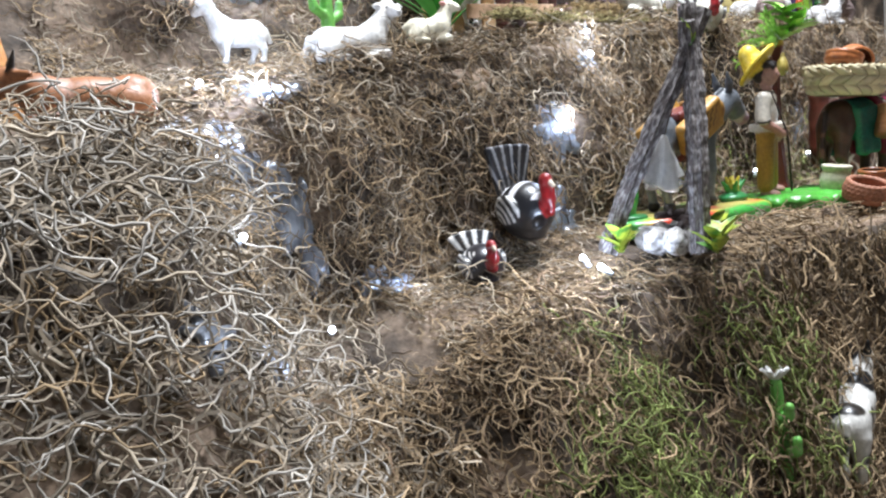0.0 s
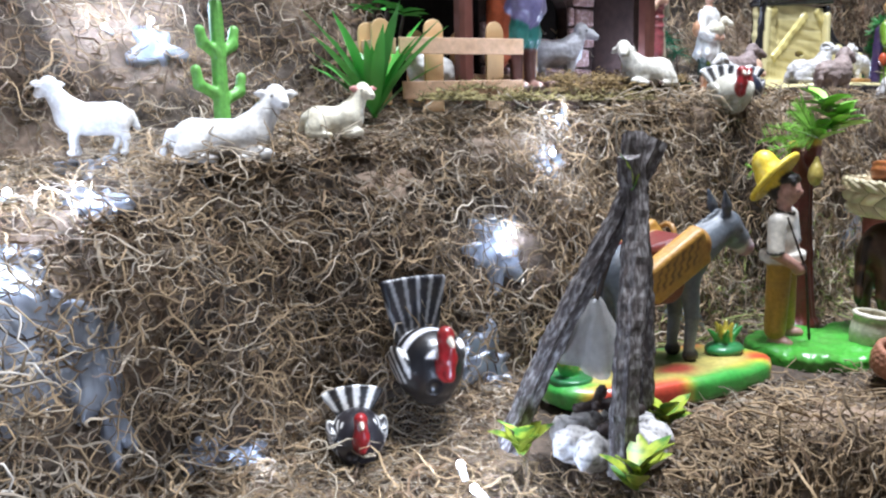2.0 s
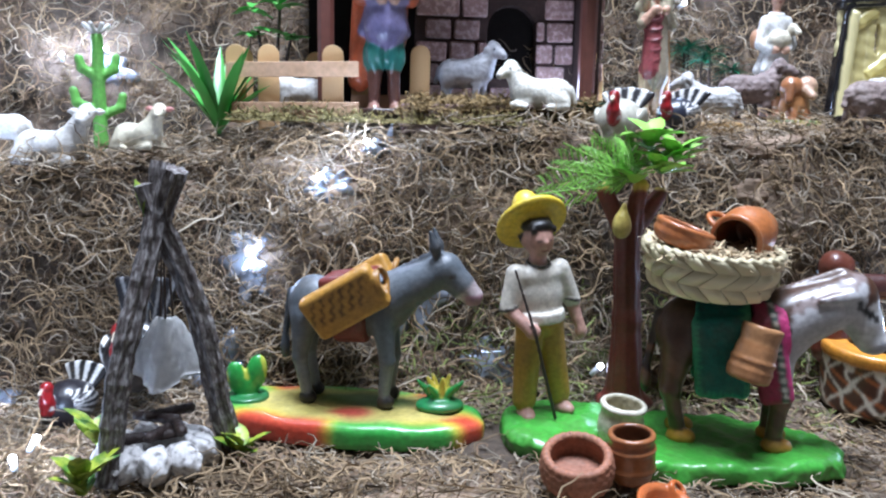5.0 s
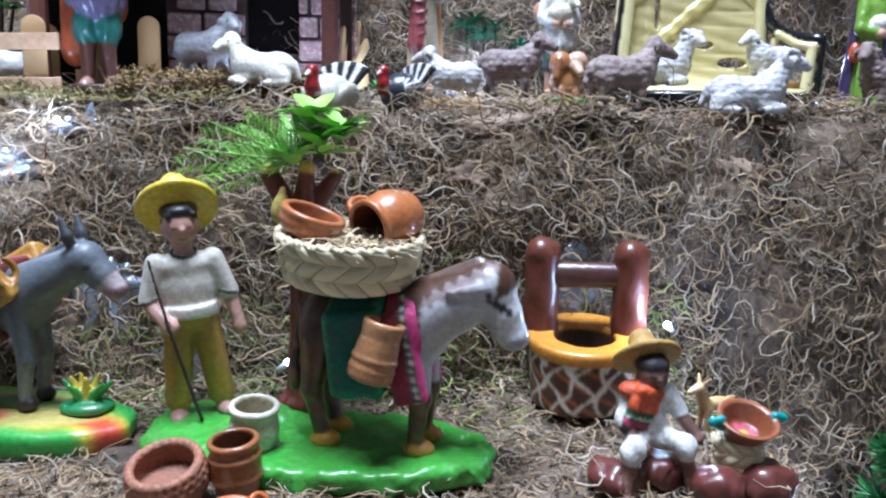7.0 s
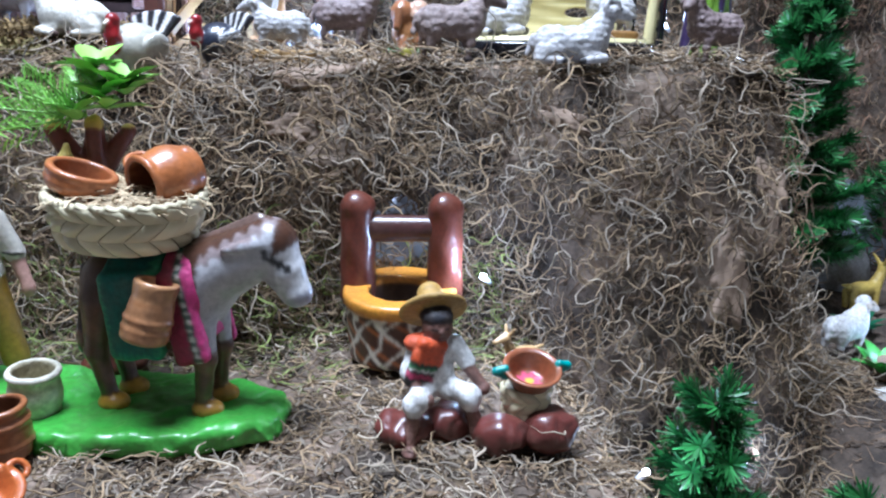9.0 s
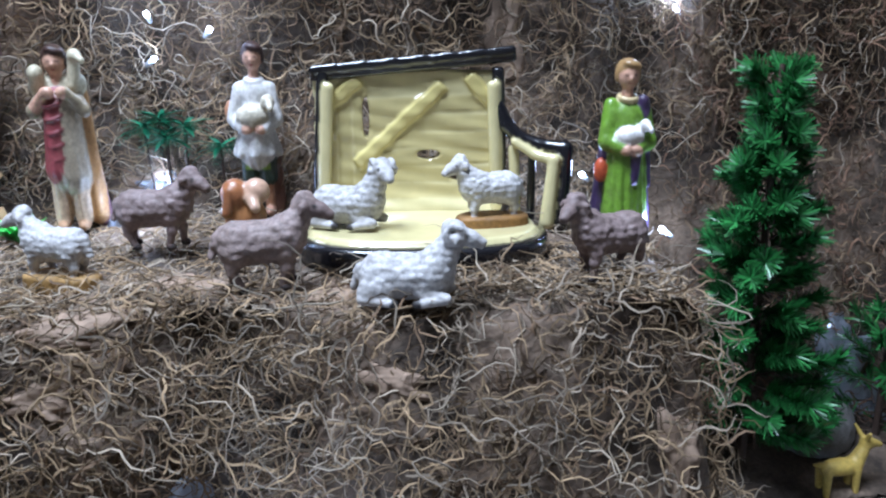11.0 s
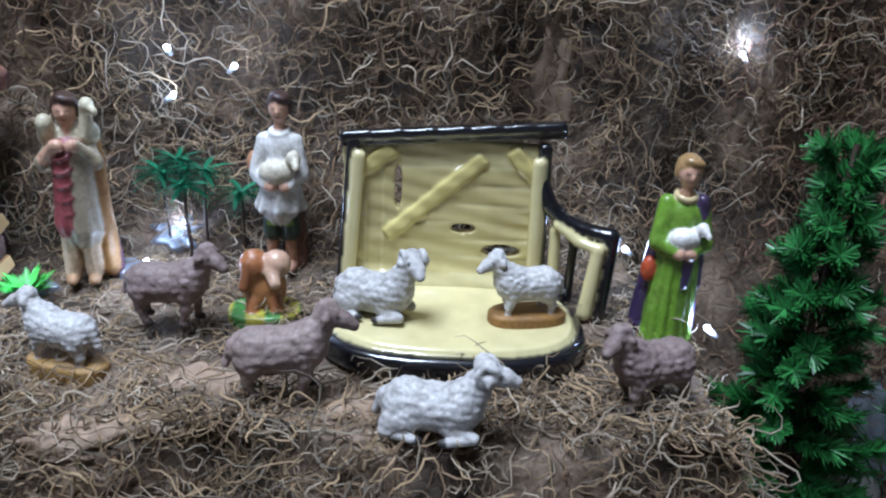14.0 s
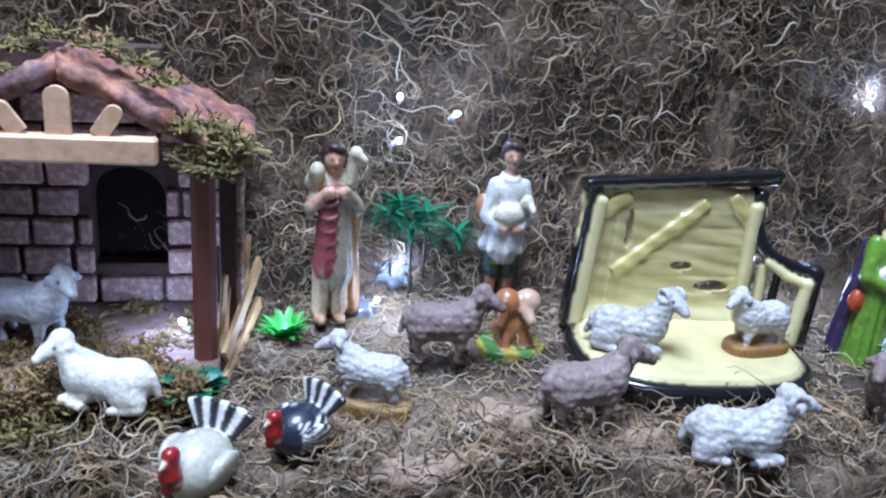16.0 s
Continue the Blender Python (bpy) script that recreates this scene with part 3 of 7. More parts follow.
def sheep(wool_color, face, hoof, lying=False, turn=0.0, size=1.0, base=None, depth=0.8, head_up=0.0, ear=None, length=1.0, relief=4.0, legs=None, ears_out=False, wash_shade=0.86, horns=False):
    """A sheep about 68 mm long; turn bends its head to its left."""
    c = Clay()
    s = size
    up = 14 if lying else 28
    legs = legs or face
    L = 24 * length
    c.ball((0, 0, up * s), (L * s, 13 * s, 13 * s), wool_color, k=4)
    c.ball((-13 * length * s, 0, (up + 0.5) * s), (12.5 * s, 13 * s, 13 * s), wool_color, k=4)
    c.ball((14 * length * s, 0, (up + 2) * s), (11.5 * s, 12 * s, 13.5 * s), wool_color, k=4)
    hx, hz = 28 * length * s, (up + 20 + head_up) * s
    c.rod((16 * length * s, 0, (up + 5) * s), (hx - 4 * s, 0, hz - 4 * s), 11 * s, 7.0 * s, wool_color, k=4)
    d = np.array([math.cos(radians(turn)), math.sin(radians(turn)), -0.34 + 0.02 * head_up])
    n = np.array([-math.sin(radians(turn)), math.cos(radians(turn)), 0])
    h = np.array([hx, 0, hz])
    c.ball(h - d * 2 * s + [0, 0, 2.0 * s], (6.6 * s, 6.4 * s, 6.4 * s), wool_color, k=2)
    c.rod(h + d * 1.5 * s, h + d * 7 * s, 5.6 * s, 4.6 * s, face, k=2)
    c.rod(h + d * 7 * s, h + d * 12.5 * s - np.array([0, 0, 1.0 * s]), 4.4 * s, 3.3 * s, face, k=2)
    for e in (-1, 1):
        a = h - d * 1 * s + n * e * 5.0 * s + np.array([0, 0, 2.2 * s])
        tip = a + (n * e * 8.5 * s + np.array([0, 0, 0.5 * s]) if ears_out else n * e * 5.0 * s - d * 1.5 * s + np.array([0, 0, -5.0 * s]))
        c.rod(a, a * 0.45 + tip * 0.55, 1.7 * s, 2.7 * s, ear or face, k=1)
        c.rod(a * 0.45 + tip * 0.55, tip, 2.7 * s, 1.2 * s, ear or face, k=1)
        if horns:
            c.ring(h - d * 2.5 * s + n * e * 6.2 * s + np.array([0, 0, 1.0 * s]), 4.6 * s, 1.9 * s, wool_color, turn=(90, 0, turn), k=0.8)
    eye = [h + d * 4.6 * s + n * e * 4.5 * s + np.array([0, 0, 2.0 * s]) for e in (-1, 1)]
    nose = h + d * 15.2 * s - np.array([0, 0, 1.6 * s])
    if lying:
        for e in (-1, 1):
            c.rod((10 * length * s, e * 8 * s, 7 * s), (23 * length * s, e * 10 * s, 5 * s), 4.4 * s, 3.0 * s, legs, k=2)
            c.rod((23 * length * s, e * 10 * s, 4.4 * s), (11 * length * s, e * 14 * s, 2.8 * s), 2.9 * s, 2.4 * s, legs, k=1)
            c.ball((9 * length * s, e * 14.5 * s, 2.6 * s), (3.4 * s, 2.4 * s, 2.4 * s), hoof, k=0.5)
            c.ball((-14 * length * s, e * 10 * s, 8.5 * s), (11 * s, 6 * s, 8.5 * s), wool_color, turn=(0, -20, 0), k=2)
            c.rod((-21 * length * s, e * 12 * s, 3.6 * s), (-6 * length * s, e * 15 * s, 2.8 * s), 3.4 * s, 2.4 * s, legs, k=1)
            c.ball((-4 * length * s, e * 15 * s, 2.6 * s), (3.4 * s, 2.4 * s, 2.4 * s), hoof, k=0.5)
    else:
        for e in (-1, 1):
            for x in (-15, 14):
                lean = 2.5 * e if x > 0 else -2.5 * e
                kx = x + 0.5 * lean - (2.5 if x < 0 else -1.0)
                c.rod((x * length * s, e * 7 * s, 22 * s), (kx * length * s, e * 7.5 * s, 13 * s), (6.4 if x < 0 else 5.2) * s, 3.2 * s, wool_color, k=3)
                c.rod((kx * length * s, e * 7.5 * s, 13 * s), ((x + lean) * length * s, e * 7.5 * s, 4 * s), 2.9 * s, 2.3 * s, legs, k=1.5)
                c.ball(((x + lean + 1) * length * s, e * 7.5 * s, 2.3 * s), (3.8 * s, 2.9 * s, 2.6 * s), hoof, k=0.5)
    c.rod((-24 * length * s, 0, (up + 4) * s), (-28 * length * s, 0, (up - 7) * s), 3.4 * s, 2.4 * s, wool_color, k=2)
    if base:
        c.slab((-1, 0, -1), (31 * length * s, 16 * s), 6.0, base, k=1, edge=2.5)
        c.ball((10 * length * s, -9 * s, -1), (14 * s, 9 * s, 5.6), base, k=3)
    w = curls(depth * 1.15, relief * 1.75 * s) if depth > 0.4 else wool(depth, relief)
    fine = wool(depth * 0.35, relief * 0.5)
    face_at = h + d * 7 * s
    c.relief = lambda p: (w(p) + fine(p)) * np.clip((p[..., 2] - 8 * s) / (6 * s), 0, 1) * np.clip((np.linalg.norm(p - face_at, axis=-1) - 7.5 * s) / (2 * s), 0, 1)
    c.stroke(lambda p, own: np.minimum(np.linalg.norm(p - eye[0], axis=-1), np.linalg.norm(p - eye[1], axis=-1)) < 1.35 * s, rgb("1a1412"))
    c.stroke(lambda p, own: (np.linalg.norm(p - nose, axis=-1) < 2.2 * s), tuple(np.array(face) * 0.55))
    # antique wash and painted shade: wool colour darkened in the hollows between locks
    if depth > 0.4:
        dark = tuple(np.array(wool_color) * wash_shade)
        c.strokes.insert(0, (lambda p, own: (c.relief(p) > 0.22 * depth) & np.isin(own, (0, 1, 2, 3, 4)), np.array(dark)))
    return c


def donkey(coat, belly, mane, hoof, head_low=False, socks=None):
    """An ass about 100 mm long, 105 mm tall."""
    c = Clay()
    c.ball((0, 0, 62), (33, 15.5, 17), coat, k=5)
    c.ball((-22, 0, 63), (16, 15.5, 18), coat, k=5)
    c.ball((22, 0, 64), (15, 14, 17), coat, k=5)
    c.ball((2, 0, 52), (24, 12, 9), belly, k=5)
    if head_low:
        a, h, m = (25, 0, 72), (59, 0, 82), (78, 0, 66)
    else:
        a, h, m = (25, 0, 70), (57, 0, 88), (74, 0, 72)
    c.rod(a, h, 15, 9.5, coat, k=5)
    a, h, m = np.array(a, float), np.array(h, float), np.array(m, float)
    c.rod(h, h + (m - h) * 0.55, 10.6, 8.4, coat if not head_low else rgb("cfcac4"), k=3)
    c.rod(h + (m - h) * 0.6, m, 7.8, 6.4, rgb("b9a7a8") if not head_low else rgb("d8d4d0"), k=2)
    for e in (-1, 1):
        if head_low:
            c.rod(h + [-3, e * 8, 6], h + [-19, e * 14, 5], 4.0, 1.8, mane, k=1)
        else:
            c.rod(h + [-3, e * 5, 5], h + [-5, e * 7, 14], 2.4, 3.4, mane, k=1)
            c.rod(h + [-5, e * 7, 14], h + [-8, e * 8, 24], 3.4, 1.1, mane, k=1)
    for i in range(7):
        q = a * (1 - i / 6) + h * (i / 6) + [-6 if not head_low else -3, 0, 8.5 if not head_low else 10]
        c.ball(q, (4.5, 2.0, 3.6), mane, k=1.5)
    for e in (-1, 1):
        for x in (-26, 22):
            kx = x + (3 if x > 0 else -3)
            c.rod((x, e * 8, 55), (kx, e * 9, 30), 8.5 if x < 0 else 7, 4.6, coat, k=4)
            c.rod((kx, e * 9, 30), (x + 1, e * 9, 9), 4.4, 3.6, socks or coat, k=2)
            c.ball((x + 2, e * 9, 4.0), (5.6, 4.8, 4.6), hoof, k=0.8)
    c.rod((-37, 0, 70), (-41, 0, 40), 2.4, 2.0, mane, k=2)
    c.ball((-41, 0, 34), (3.2, 3, 8), mane, k=1)
    e1 = h + (m - h) * 0.35
    for e in (-1, 1):
        c.stroke(lambda p, own, q=e1 + np.array([0, e * 9.0, 2.5]): (np.linalg.norm((p - q) / [2.6, 3, 1.0], axis=-1) < 1), rgb("120e0c"))
    return c


def turkey(body, wing_lines, tail_lines, tail_back, head=rgb("a01218"), upright=0.0, size=1.0, back_mark=None):
    """A painted hollow clay turkey, tail fan at the back, facing +x."""
    c = Clay()
    s = size
    c.ball((0, 0, 17 * s), (19 * s, 16.5 * s, 16.5 * s), body, k=3)
    c.ball((4 * s, 0, 4 * s), (9 * s, 9 * s, 4 * s), body, k=3)
    for e in (-1, 1):
        c.ball((-1 * s, e * 14.5 * s, 18 * s), (11 * s, 3.6 * s, 9.5 * s), body, turn=(e * -14, 0, 0), k=1.5)
    # neck and head hang in front
    c.rod((15 * s, 0, 17 * s), (21 * s, 0, 24 * s), 5.0 * s, 4.4 * s, head, k=1.5)
    c.rod((21 * s, 0, 24 * s), (18.5 * s, 0, 33 * s), 4.4 * s, 3.6 * s, head, k=2)
    c.ball((19.5 * s, 0, 34 * s), (4.6 * s, 4 * s, 4.2 * s), head, k=1)
    c.rod((22 * s, 0, 34 * s), (27 * s, 0, 31 * s), 1.8 * s, 0.9 * s, rgb("d8c9b0"), k=0.8)
    c.rod((23.5 * s, 0.6 * s, 31 * s), (22.5 * s, 0, 17 * s), 2.2 * s, 2.8 * s, head, k=1)
    c.ball((19.5 * s, 2.6 * s, 20 * s), 2.2 * s, rgb("d9d4d0"), k=0.5)
    # fan
    th = radians(12 - 18 * upright)
    for i in range(13):
        a = radians(-36 + 6 * i) * (1.0 if not upright else 0.36)
        root = np.array([-13 * s, 1.5 * (i - 6) * s * (0.7 + 0.3 * upright), 22 * s])
        far = root + (19 * s + 12 * upright * s) * np.array([-math.sin(th) * 0.8 - 0.15, math.sin(a), math.cos(a) * math.cos(th)])
        c.rod(root, far, 1.7 * s, 2.0 * s, tail_back, k=1.2)
    def fan(p, own):
        y, z = p[..., 1], p[..., 2] - 10 * s
        ang = np.arctan2(y, z) * (9.0 if not upright else 17.0)
        return (p[..., 2] > 28 * s) & (p[..., 0] < -10.5 * s) & (np.sin(ang * 2.2) > (0.15 if tail_lines[0] > 0.3 else 0.6))
    c.stroke(fan, tail_lines)
    def wings(p, own):
        side = np.abs(p[..., 1]) > 12.5 * s
        d = np.hypot(p[..., 0] + 8 * s, p[..., 2] - 12 * s)
        return side & (np.sin(d / s * 1.45) > 0.25) & (p[..., 2] > 9 * s) & (own >= 2) & (own <= 3)
    c.stroke(wings, wing_lines)
    if not upright:
        c.stroke(lambda p, own: np.isin(own, (0, 2, 3)) & (np.abs(p[..., 1]) > 7 * s) & (p[..., 2] > 7 * s) & (p[..., 0] < 13 * s), body)
        c.stroke(lambda p, own: np.isin(own, (0, 2, 3)) & (np.abs(p[..., 1]) > 7 * s) & (p[..., 2] > 9 * s) & (p[..., 2] < 29 * s) & (p[..., 0] < 10 * s)
                 & (np.sin(np.arctan2(p[..., 2] - 21 * s, 15 * s - p[..., 0]) * 24 + 0.1 * p[..., 0] / s) > 0.25), wing_lines)
    if back_mark is not None:
        c.stroke(lambda p, own: (own == 0) & (p[..., 2] > 24 * s) & (np.sin(p[..., 0] / s * 0.42 + 0.8) > 0.45), back_mark)
    c.ball((20 * s, -5.5 * s, 10 * s), (7 * s, 4.5 * s, 5 * s), body, cut=True)
    return c


# ---- lower terrace ----
def on(x, y, z, turn=0.0, tilt=0.0, lean=0.0):
    return pose(x, y, z, tilt, lean, turn)


WHITE, CREAM, SKIN, BROWN_SKIN = rgb("e9e6e0"), rgb("ece2c2"), rgb("c58e72"), rgb("8a5a48")


def peasant_boy():
    """A standing boy in a yellow sombrero, 145 mm, facing -y."""
    c = Clay()
    pants, shirt, hat, skin = rgb("b88a24"), rgb("dcd3c2"), rgb("eccb22"), rgb("c4917e")
    for e in (-1, 1):
        c.rod((e * 6.5, 0, 62), (e * 12, 1, 13), 8.6, 7.4, pants, k=2)
        c.ball((e * 13, -3, 4.5), (5.4, 9.5, 4.6), skin, turn=(0, 0, e * 8), k=1)
        c.rod((e * 12.2, 1, 13), (e * 12.6, 1, 7), 4.2, 4.0, skin, k=1)
    c.ball((0, 0, 62), (14.5, 9.5, 9), pants, k=3)
    c.ball((0, 0, 78), (16.5, 10, 17), shirt, k=3)
    c.ball((0, 0, 91), (17, 9, 8), shirt, k=3)
    c.disc((0, 0, 66), 15.5, 3.4, shirt, k=2)
    # arms: one holds a stick in front, the other hangs
    c.rod((-15, 0, 93), (-21, -1, 74), 6.2, 5.6, shirt, k=2)
    c.rod((-21, -1, 72), (-14, -13, 62), 4.4, 3.6, skin, k=1)
    c.ball((-12, -14, 60), (4.8, 5, 4.6), skin, k=1)
    c.rod((15, 0, 93), (22, -1, 73), 6.2, 5.6, shirt, k=2)
    c.rod((22, -1, 71), (25, -5, 57), 4.2, 3.4, skin, k=1)
    c.ball((25.5, -6, 53), (3.8, 3.4, 5.2), skin, k=1)
    for e in (-1, 1):
        c.ring((e * 21.3, -1, 73.5), 5.4, 0.9, rgb("1c1917"), turn=(0, e * 14, 0), k=0.3)
    c.rod((0, 0, 97), (0, -1, 104), 5.4, 5.0, skin, k=1)
    c.ring((0, -1, 98.5), 6.8, 0.9, rgb("1c1917"), turn=(16, 0, 0), k=0.3)
    c.ball((0, -2, 113), (9.2, 9.4, 11), skin, k=1)
    c.ball((0, -10.6, 112), (1.8, 2.4, 2.4), skin, k=1)
    for e in (-1, 1):
        c.ball((e * 9.2, -1, 112), (1.6, 2.4, 3), skin, k=0.8)
    c.ball((0, -0.4, 121.5), (9.7, 10.2, 5.0), rgb("17120f"), k=0.8)
    for x in (-6, -2, 3, 7):
        c.ball((x, -8.2, 120.2 - 0.1 * abs(x)), (2.2, 1.6, 2.4), rgb("17120f"), k=0.6)
    c.ball((0, 3, 114), (9.8, 7.6, 9), rgb("17120f"), k=0.8)
    # the hat sits on the back of the head, brim like a halo
    c.disc((0, 6, 122), 21.5, 1.5, hat, turn=(-50, 4, 0), k=1.0, edge=1.2)
    c.ring((0, 6.5, 122.5), 20.5, 2.0, hat, turn=(-50, 4, 0), k=1.2)
    c.rod((0, 8, 123), (0, 13, 131), 12, 9, hat, k=3)
    c.ball((0, 14.5, 136), (5.5, 5.5, 5), hat, k=4)
    for e in (-1, 1):
        c.stroke(lambda p, own, e=e: (np.abs(p[..., 0] - e * 3.6) < 1.3) & (np.abs(p[..., 2] - 112.8) < 0.6) & (p[..., 1] < -8), rgb("1a1412"))
    c.stroke(lambda p, own: (np.abs(p[..., 0]) < 2.4) & (np.abs(p[..., 2] - 106.8) < 0.7) & (p[..., 1] < -8), rgb("8c4a42"))
    # the stick
    c.rod((-19, -8, 97), (-13, -19, 60), 0.9, 1.1, rgb("2f2420"), k=0.2)
    c.rod((-13, -19, 60), (-2, -20, 6), 1.1, 1.2, rgb("2f2420"), k=0.2)
    return c


place("clay_boy_figurine", peasant_boy(), on(0.041, 0.053, 0.006, 16, 0, -4.5), "standing clay boy in yellow sombrero and ochre trousers holding a stick", "figurine", SATIN, 0.9)

# green base below the boy, the mule and the tree
base = Clay()
base.slab((7, -1, 0), (95, 42), 6.5, rgb("48ac2e"), power=2.3, edge=4)
base.slab((-56, 14, 0), (38, 38), 6.5, rgb("48ac2e"), power=2.2, edge=4, k=8)
bw, bx = wool(2.2, 13.0), wool(1.0, 3.6)
base.relief = lambda p: bw(p) + bx(p)
place("clay_plinth", base, on(0.103, 0.018, 0.001, -12), "bright green glazed clay plinth with a lumpy edge", "plinth", GLAZE, 1.4)

# the mule with its cloth, water jar and basket of pots
def laden_mule():
    """A mule about 110 mm long, neck low, facing +x."""
    c = Clay()
    coat, pale, white, hoof = rgb("50301f"), rgb("b9b6b8"), rgb("dddbdb"), rgb("cf951f")
    c.ball((0, 0, 62), (33, 16, 17.5), coat, k=5)
    c.ball((-22, 0, 62), (17, 16, 19), coat, k=5)
    c.ball((22, 0, 63), (16, 14.5, 18), coat, k=5)
    h, m = np.array((57.0, 0, 86)), np.array((68.0, 0, 65))
    c.rod((24, 0, 69), h, 17.5, 12.5, coat, k=5)
    c.rod(h, h + (m - h) * 0.55, 12.4, 10, white, k=3)
    c.rod(h + (m - h) * 0.6, m, 9.4, 8, white, k=2)
    c.ball(m + [2, 0, -3], (7, 7.5, 6), rgb("aeb0bd"), k=2)
    for e in (-1, 1):
        c.rod(h + [-1, e * 10, 2], h + [-17, e * 14.5, -1], 4.2, 1.8, rgb("5e3d33"), k=1)
        for x in (-26, 23):
            kx = x + (3 if x > 0 else -4)
            c.rod((x, e * 8, 56), (kx, e * 9.5, 31), 10 if x < 0 else 8.5, 5.4, coat, k=4)
            c.ball((kx, e * 9.5, 30), (5.8, 5.2, 6.2), coat, k=2)
            c.rod((kx, e * 9.5, 30), (x + 1, e * 9.5, 9), 4.9, 4.2, coat, k=2)
            c.ball((x + 3, e * 9.5, 4.2), (8.0, 6.6, 5.0), hoof, k=0.8)
    for i in range(9):
        q = np.array((24.0, 0, 69)) * (1 - i / 8) + h * (i / 8) + [-5, 0, 14.5 - i * 0.3]
        c.ball(q, (4.0, 2.2, 3.0), rgb("6d5348"), k=2)
    c.rod((-38, 0, 70), (-43, 0, 40), 2.6, 2.2, rgb("2a1a14"), k=2)
    c.ball((-43, 0, 33), (3.4, 3, 9), rgb("2a1a14"), k=1)
    c.stroke(lambda p, own: (p[..., 2] < 52) & (np.sin(p[..., 2] * 0.31 + p[..., 0] * 0.2) > 0.2) & (p[..., 2] > 10), rgb("6a4430"))
    crest = lambda p: p[..., 2] - 69 - 0.55 * (p[..., 0] - 24) + 1.6 * np.sin(p[..., 0] * 0.9 + p[..., 1] * 0.5)
    c.stroke(lambda p, own: (p[..., 0] > 27) & (p[..., 0] < 62) & (crest(p) < 11) & (p[..., 2] > 34), rgb("8d7b78"))
    c.stroke(lambda p, own: (p[..., 0] > 27) & (p[..., 0] < 62) & (crest(p) < 5) & (p[..., 2] > 34), pale)
    c.stroke(lambda p, own: (p[..., 0] > 27) & (p[..., 0] < 62) & (np.abs(crest(p) - 2) < 4) & (np.sin(p[..., 0] * 1.3 + p[..., 2] * 0.9) > 0.3), rgb("c2bebf"))
    for e in (-1, 1):
        for k in range(4):
            c.stroke(lambda p, own, q=np.array((59.0 + 3 * k, 0, 83.5 - 2.4 * k)), e=e: (np.hypot(p[..., 0] - q[0], (p[..., 2] - q[2]) * 0.7) < 1.7) & (p[..., 1] * e > 5), rgb("0e0b0b"))
    return c


mule = empty("clay_mule", "brown clay mule with white muzzle carrying a cloth and jar", "mule figurine", on(0.139, 0.011, 0.005, -19) @ Matrix.Scale(1.06, 4))
piece("body", laden_mule(), mule, voxel=1.1, material=GLAZE)
saddle = Clay()
saddle.disc((-6, 0, 62), 19.4, 14, rgb("0e6a5c"), turn=(0, 90, 0), edge=2)
saddle.box((-6, 0, 52), (14, 20.4, 22), rgb("0e6a5c"), r=4, k=2, turn=(0, -6, 0))
saddle.box((-6, 0, 30), (30, 14, 14), rgb("0e6a5c"), cut=True)
saddle.relief = lambda p: 0.5 * np.sin(p[..., 0] * 0.45 + p[..., 2] * 0.06) * (p[..., 2] < 58)
saddle.stroke(lambda p, own: np.abs(p[..., 0] + 6 - 0.1 * (52 - p[..., 2])) > 11.6 + 1.5 * np.sin(p[..., 2] * 2.1), rgb("35a06c"))
saddle.stroke(lambda p, own: p[..., 2] < 33 + 1.6 * np.sin(p[..., 0] * 2.1), rgb("2a9a72"))
piece("green_cloth", saddle, mule, "teal painted saddle cloth with fringed edge", MATTE, 1.0)
stripe = Clay()
stripe.disc((19, 0, 66), 18.8, 8, rgb("96163f"), turn=(0, 80, 0), edge=1.5)
stripe.box((19, 0, 52), (8.5, 19.2, 23), rgb("96163f"), r=3, k=2, turn=(0, -12, 0))
stripe.box((19, 0, 26), (14, 13, 14), rgb("96163f"), cut=True)
slant = lambda p: p[..., 0] - 19 + 0.21 * (p[..., 2] - 52)
stripe.stroke(lambda p, own: slant(p) > 2.0, rgb("24503f"))
stripe.stroke(lambda p, own: (slant(p) > 3.0) & (slant(p) < 5.2) & (np.sin(p[..., 2] * 1.5) > 0), rgb("d9d3c0"))
stripe.stroke(lambda p, own: slant(p) > 6.0, rgb("d8337f"))
piece("pink_cloth", stripe, mule, "magenta woven strap with striped border", MATTE, 1.0)
jar = Clay()
jar.disc((0, 0, 0), 11.2, 10, rgb("b97c48"), edge=3, top=10)
jar.disc((0, 0, 14), 9.2, 5, rgb("bd8450"), edge=1.5, top=10.4, k=2)
for z in (-4, 1, 9):
    jar.ring((0, 0, z), 10.6 if z < 5 else 9.0, 0.9, rgb("a86c3a"), k=0.6)
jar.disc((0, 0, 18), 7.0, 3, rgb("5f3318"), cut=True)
jo = piece("water_jar", jar, mule, "small orange-brown clay jar hung on the side", GLAZE, 0.9)
jo.matrix_parent_inverse = Matrix.Identity(4)
jo.matrix_basis = pose(0.008, -0.027, 0.054, -8, 14, 0)

basket = empty("palm_basket", "shallow woven palm-leaf basket resting on the mule", "basket", on(0.125, 0.016, 0.094, -6, 4, 3) @ Matrix.Scale(0.9, 4))


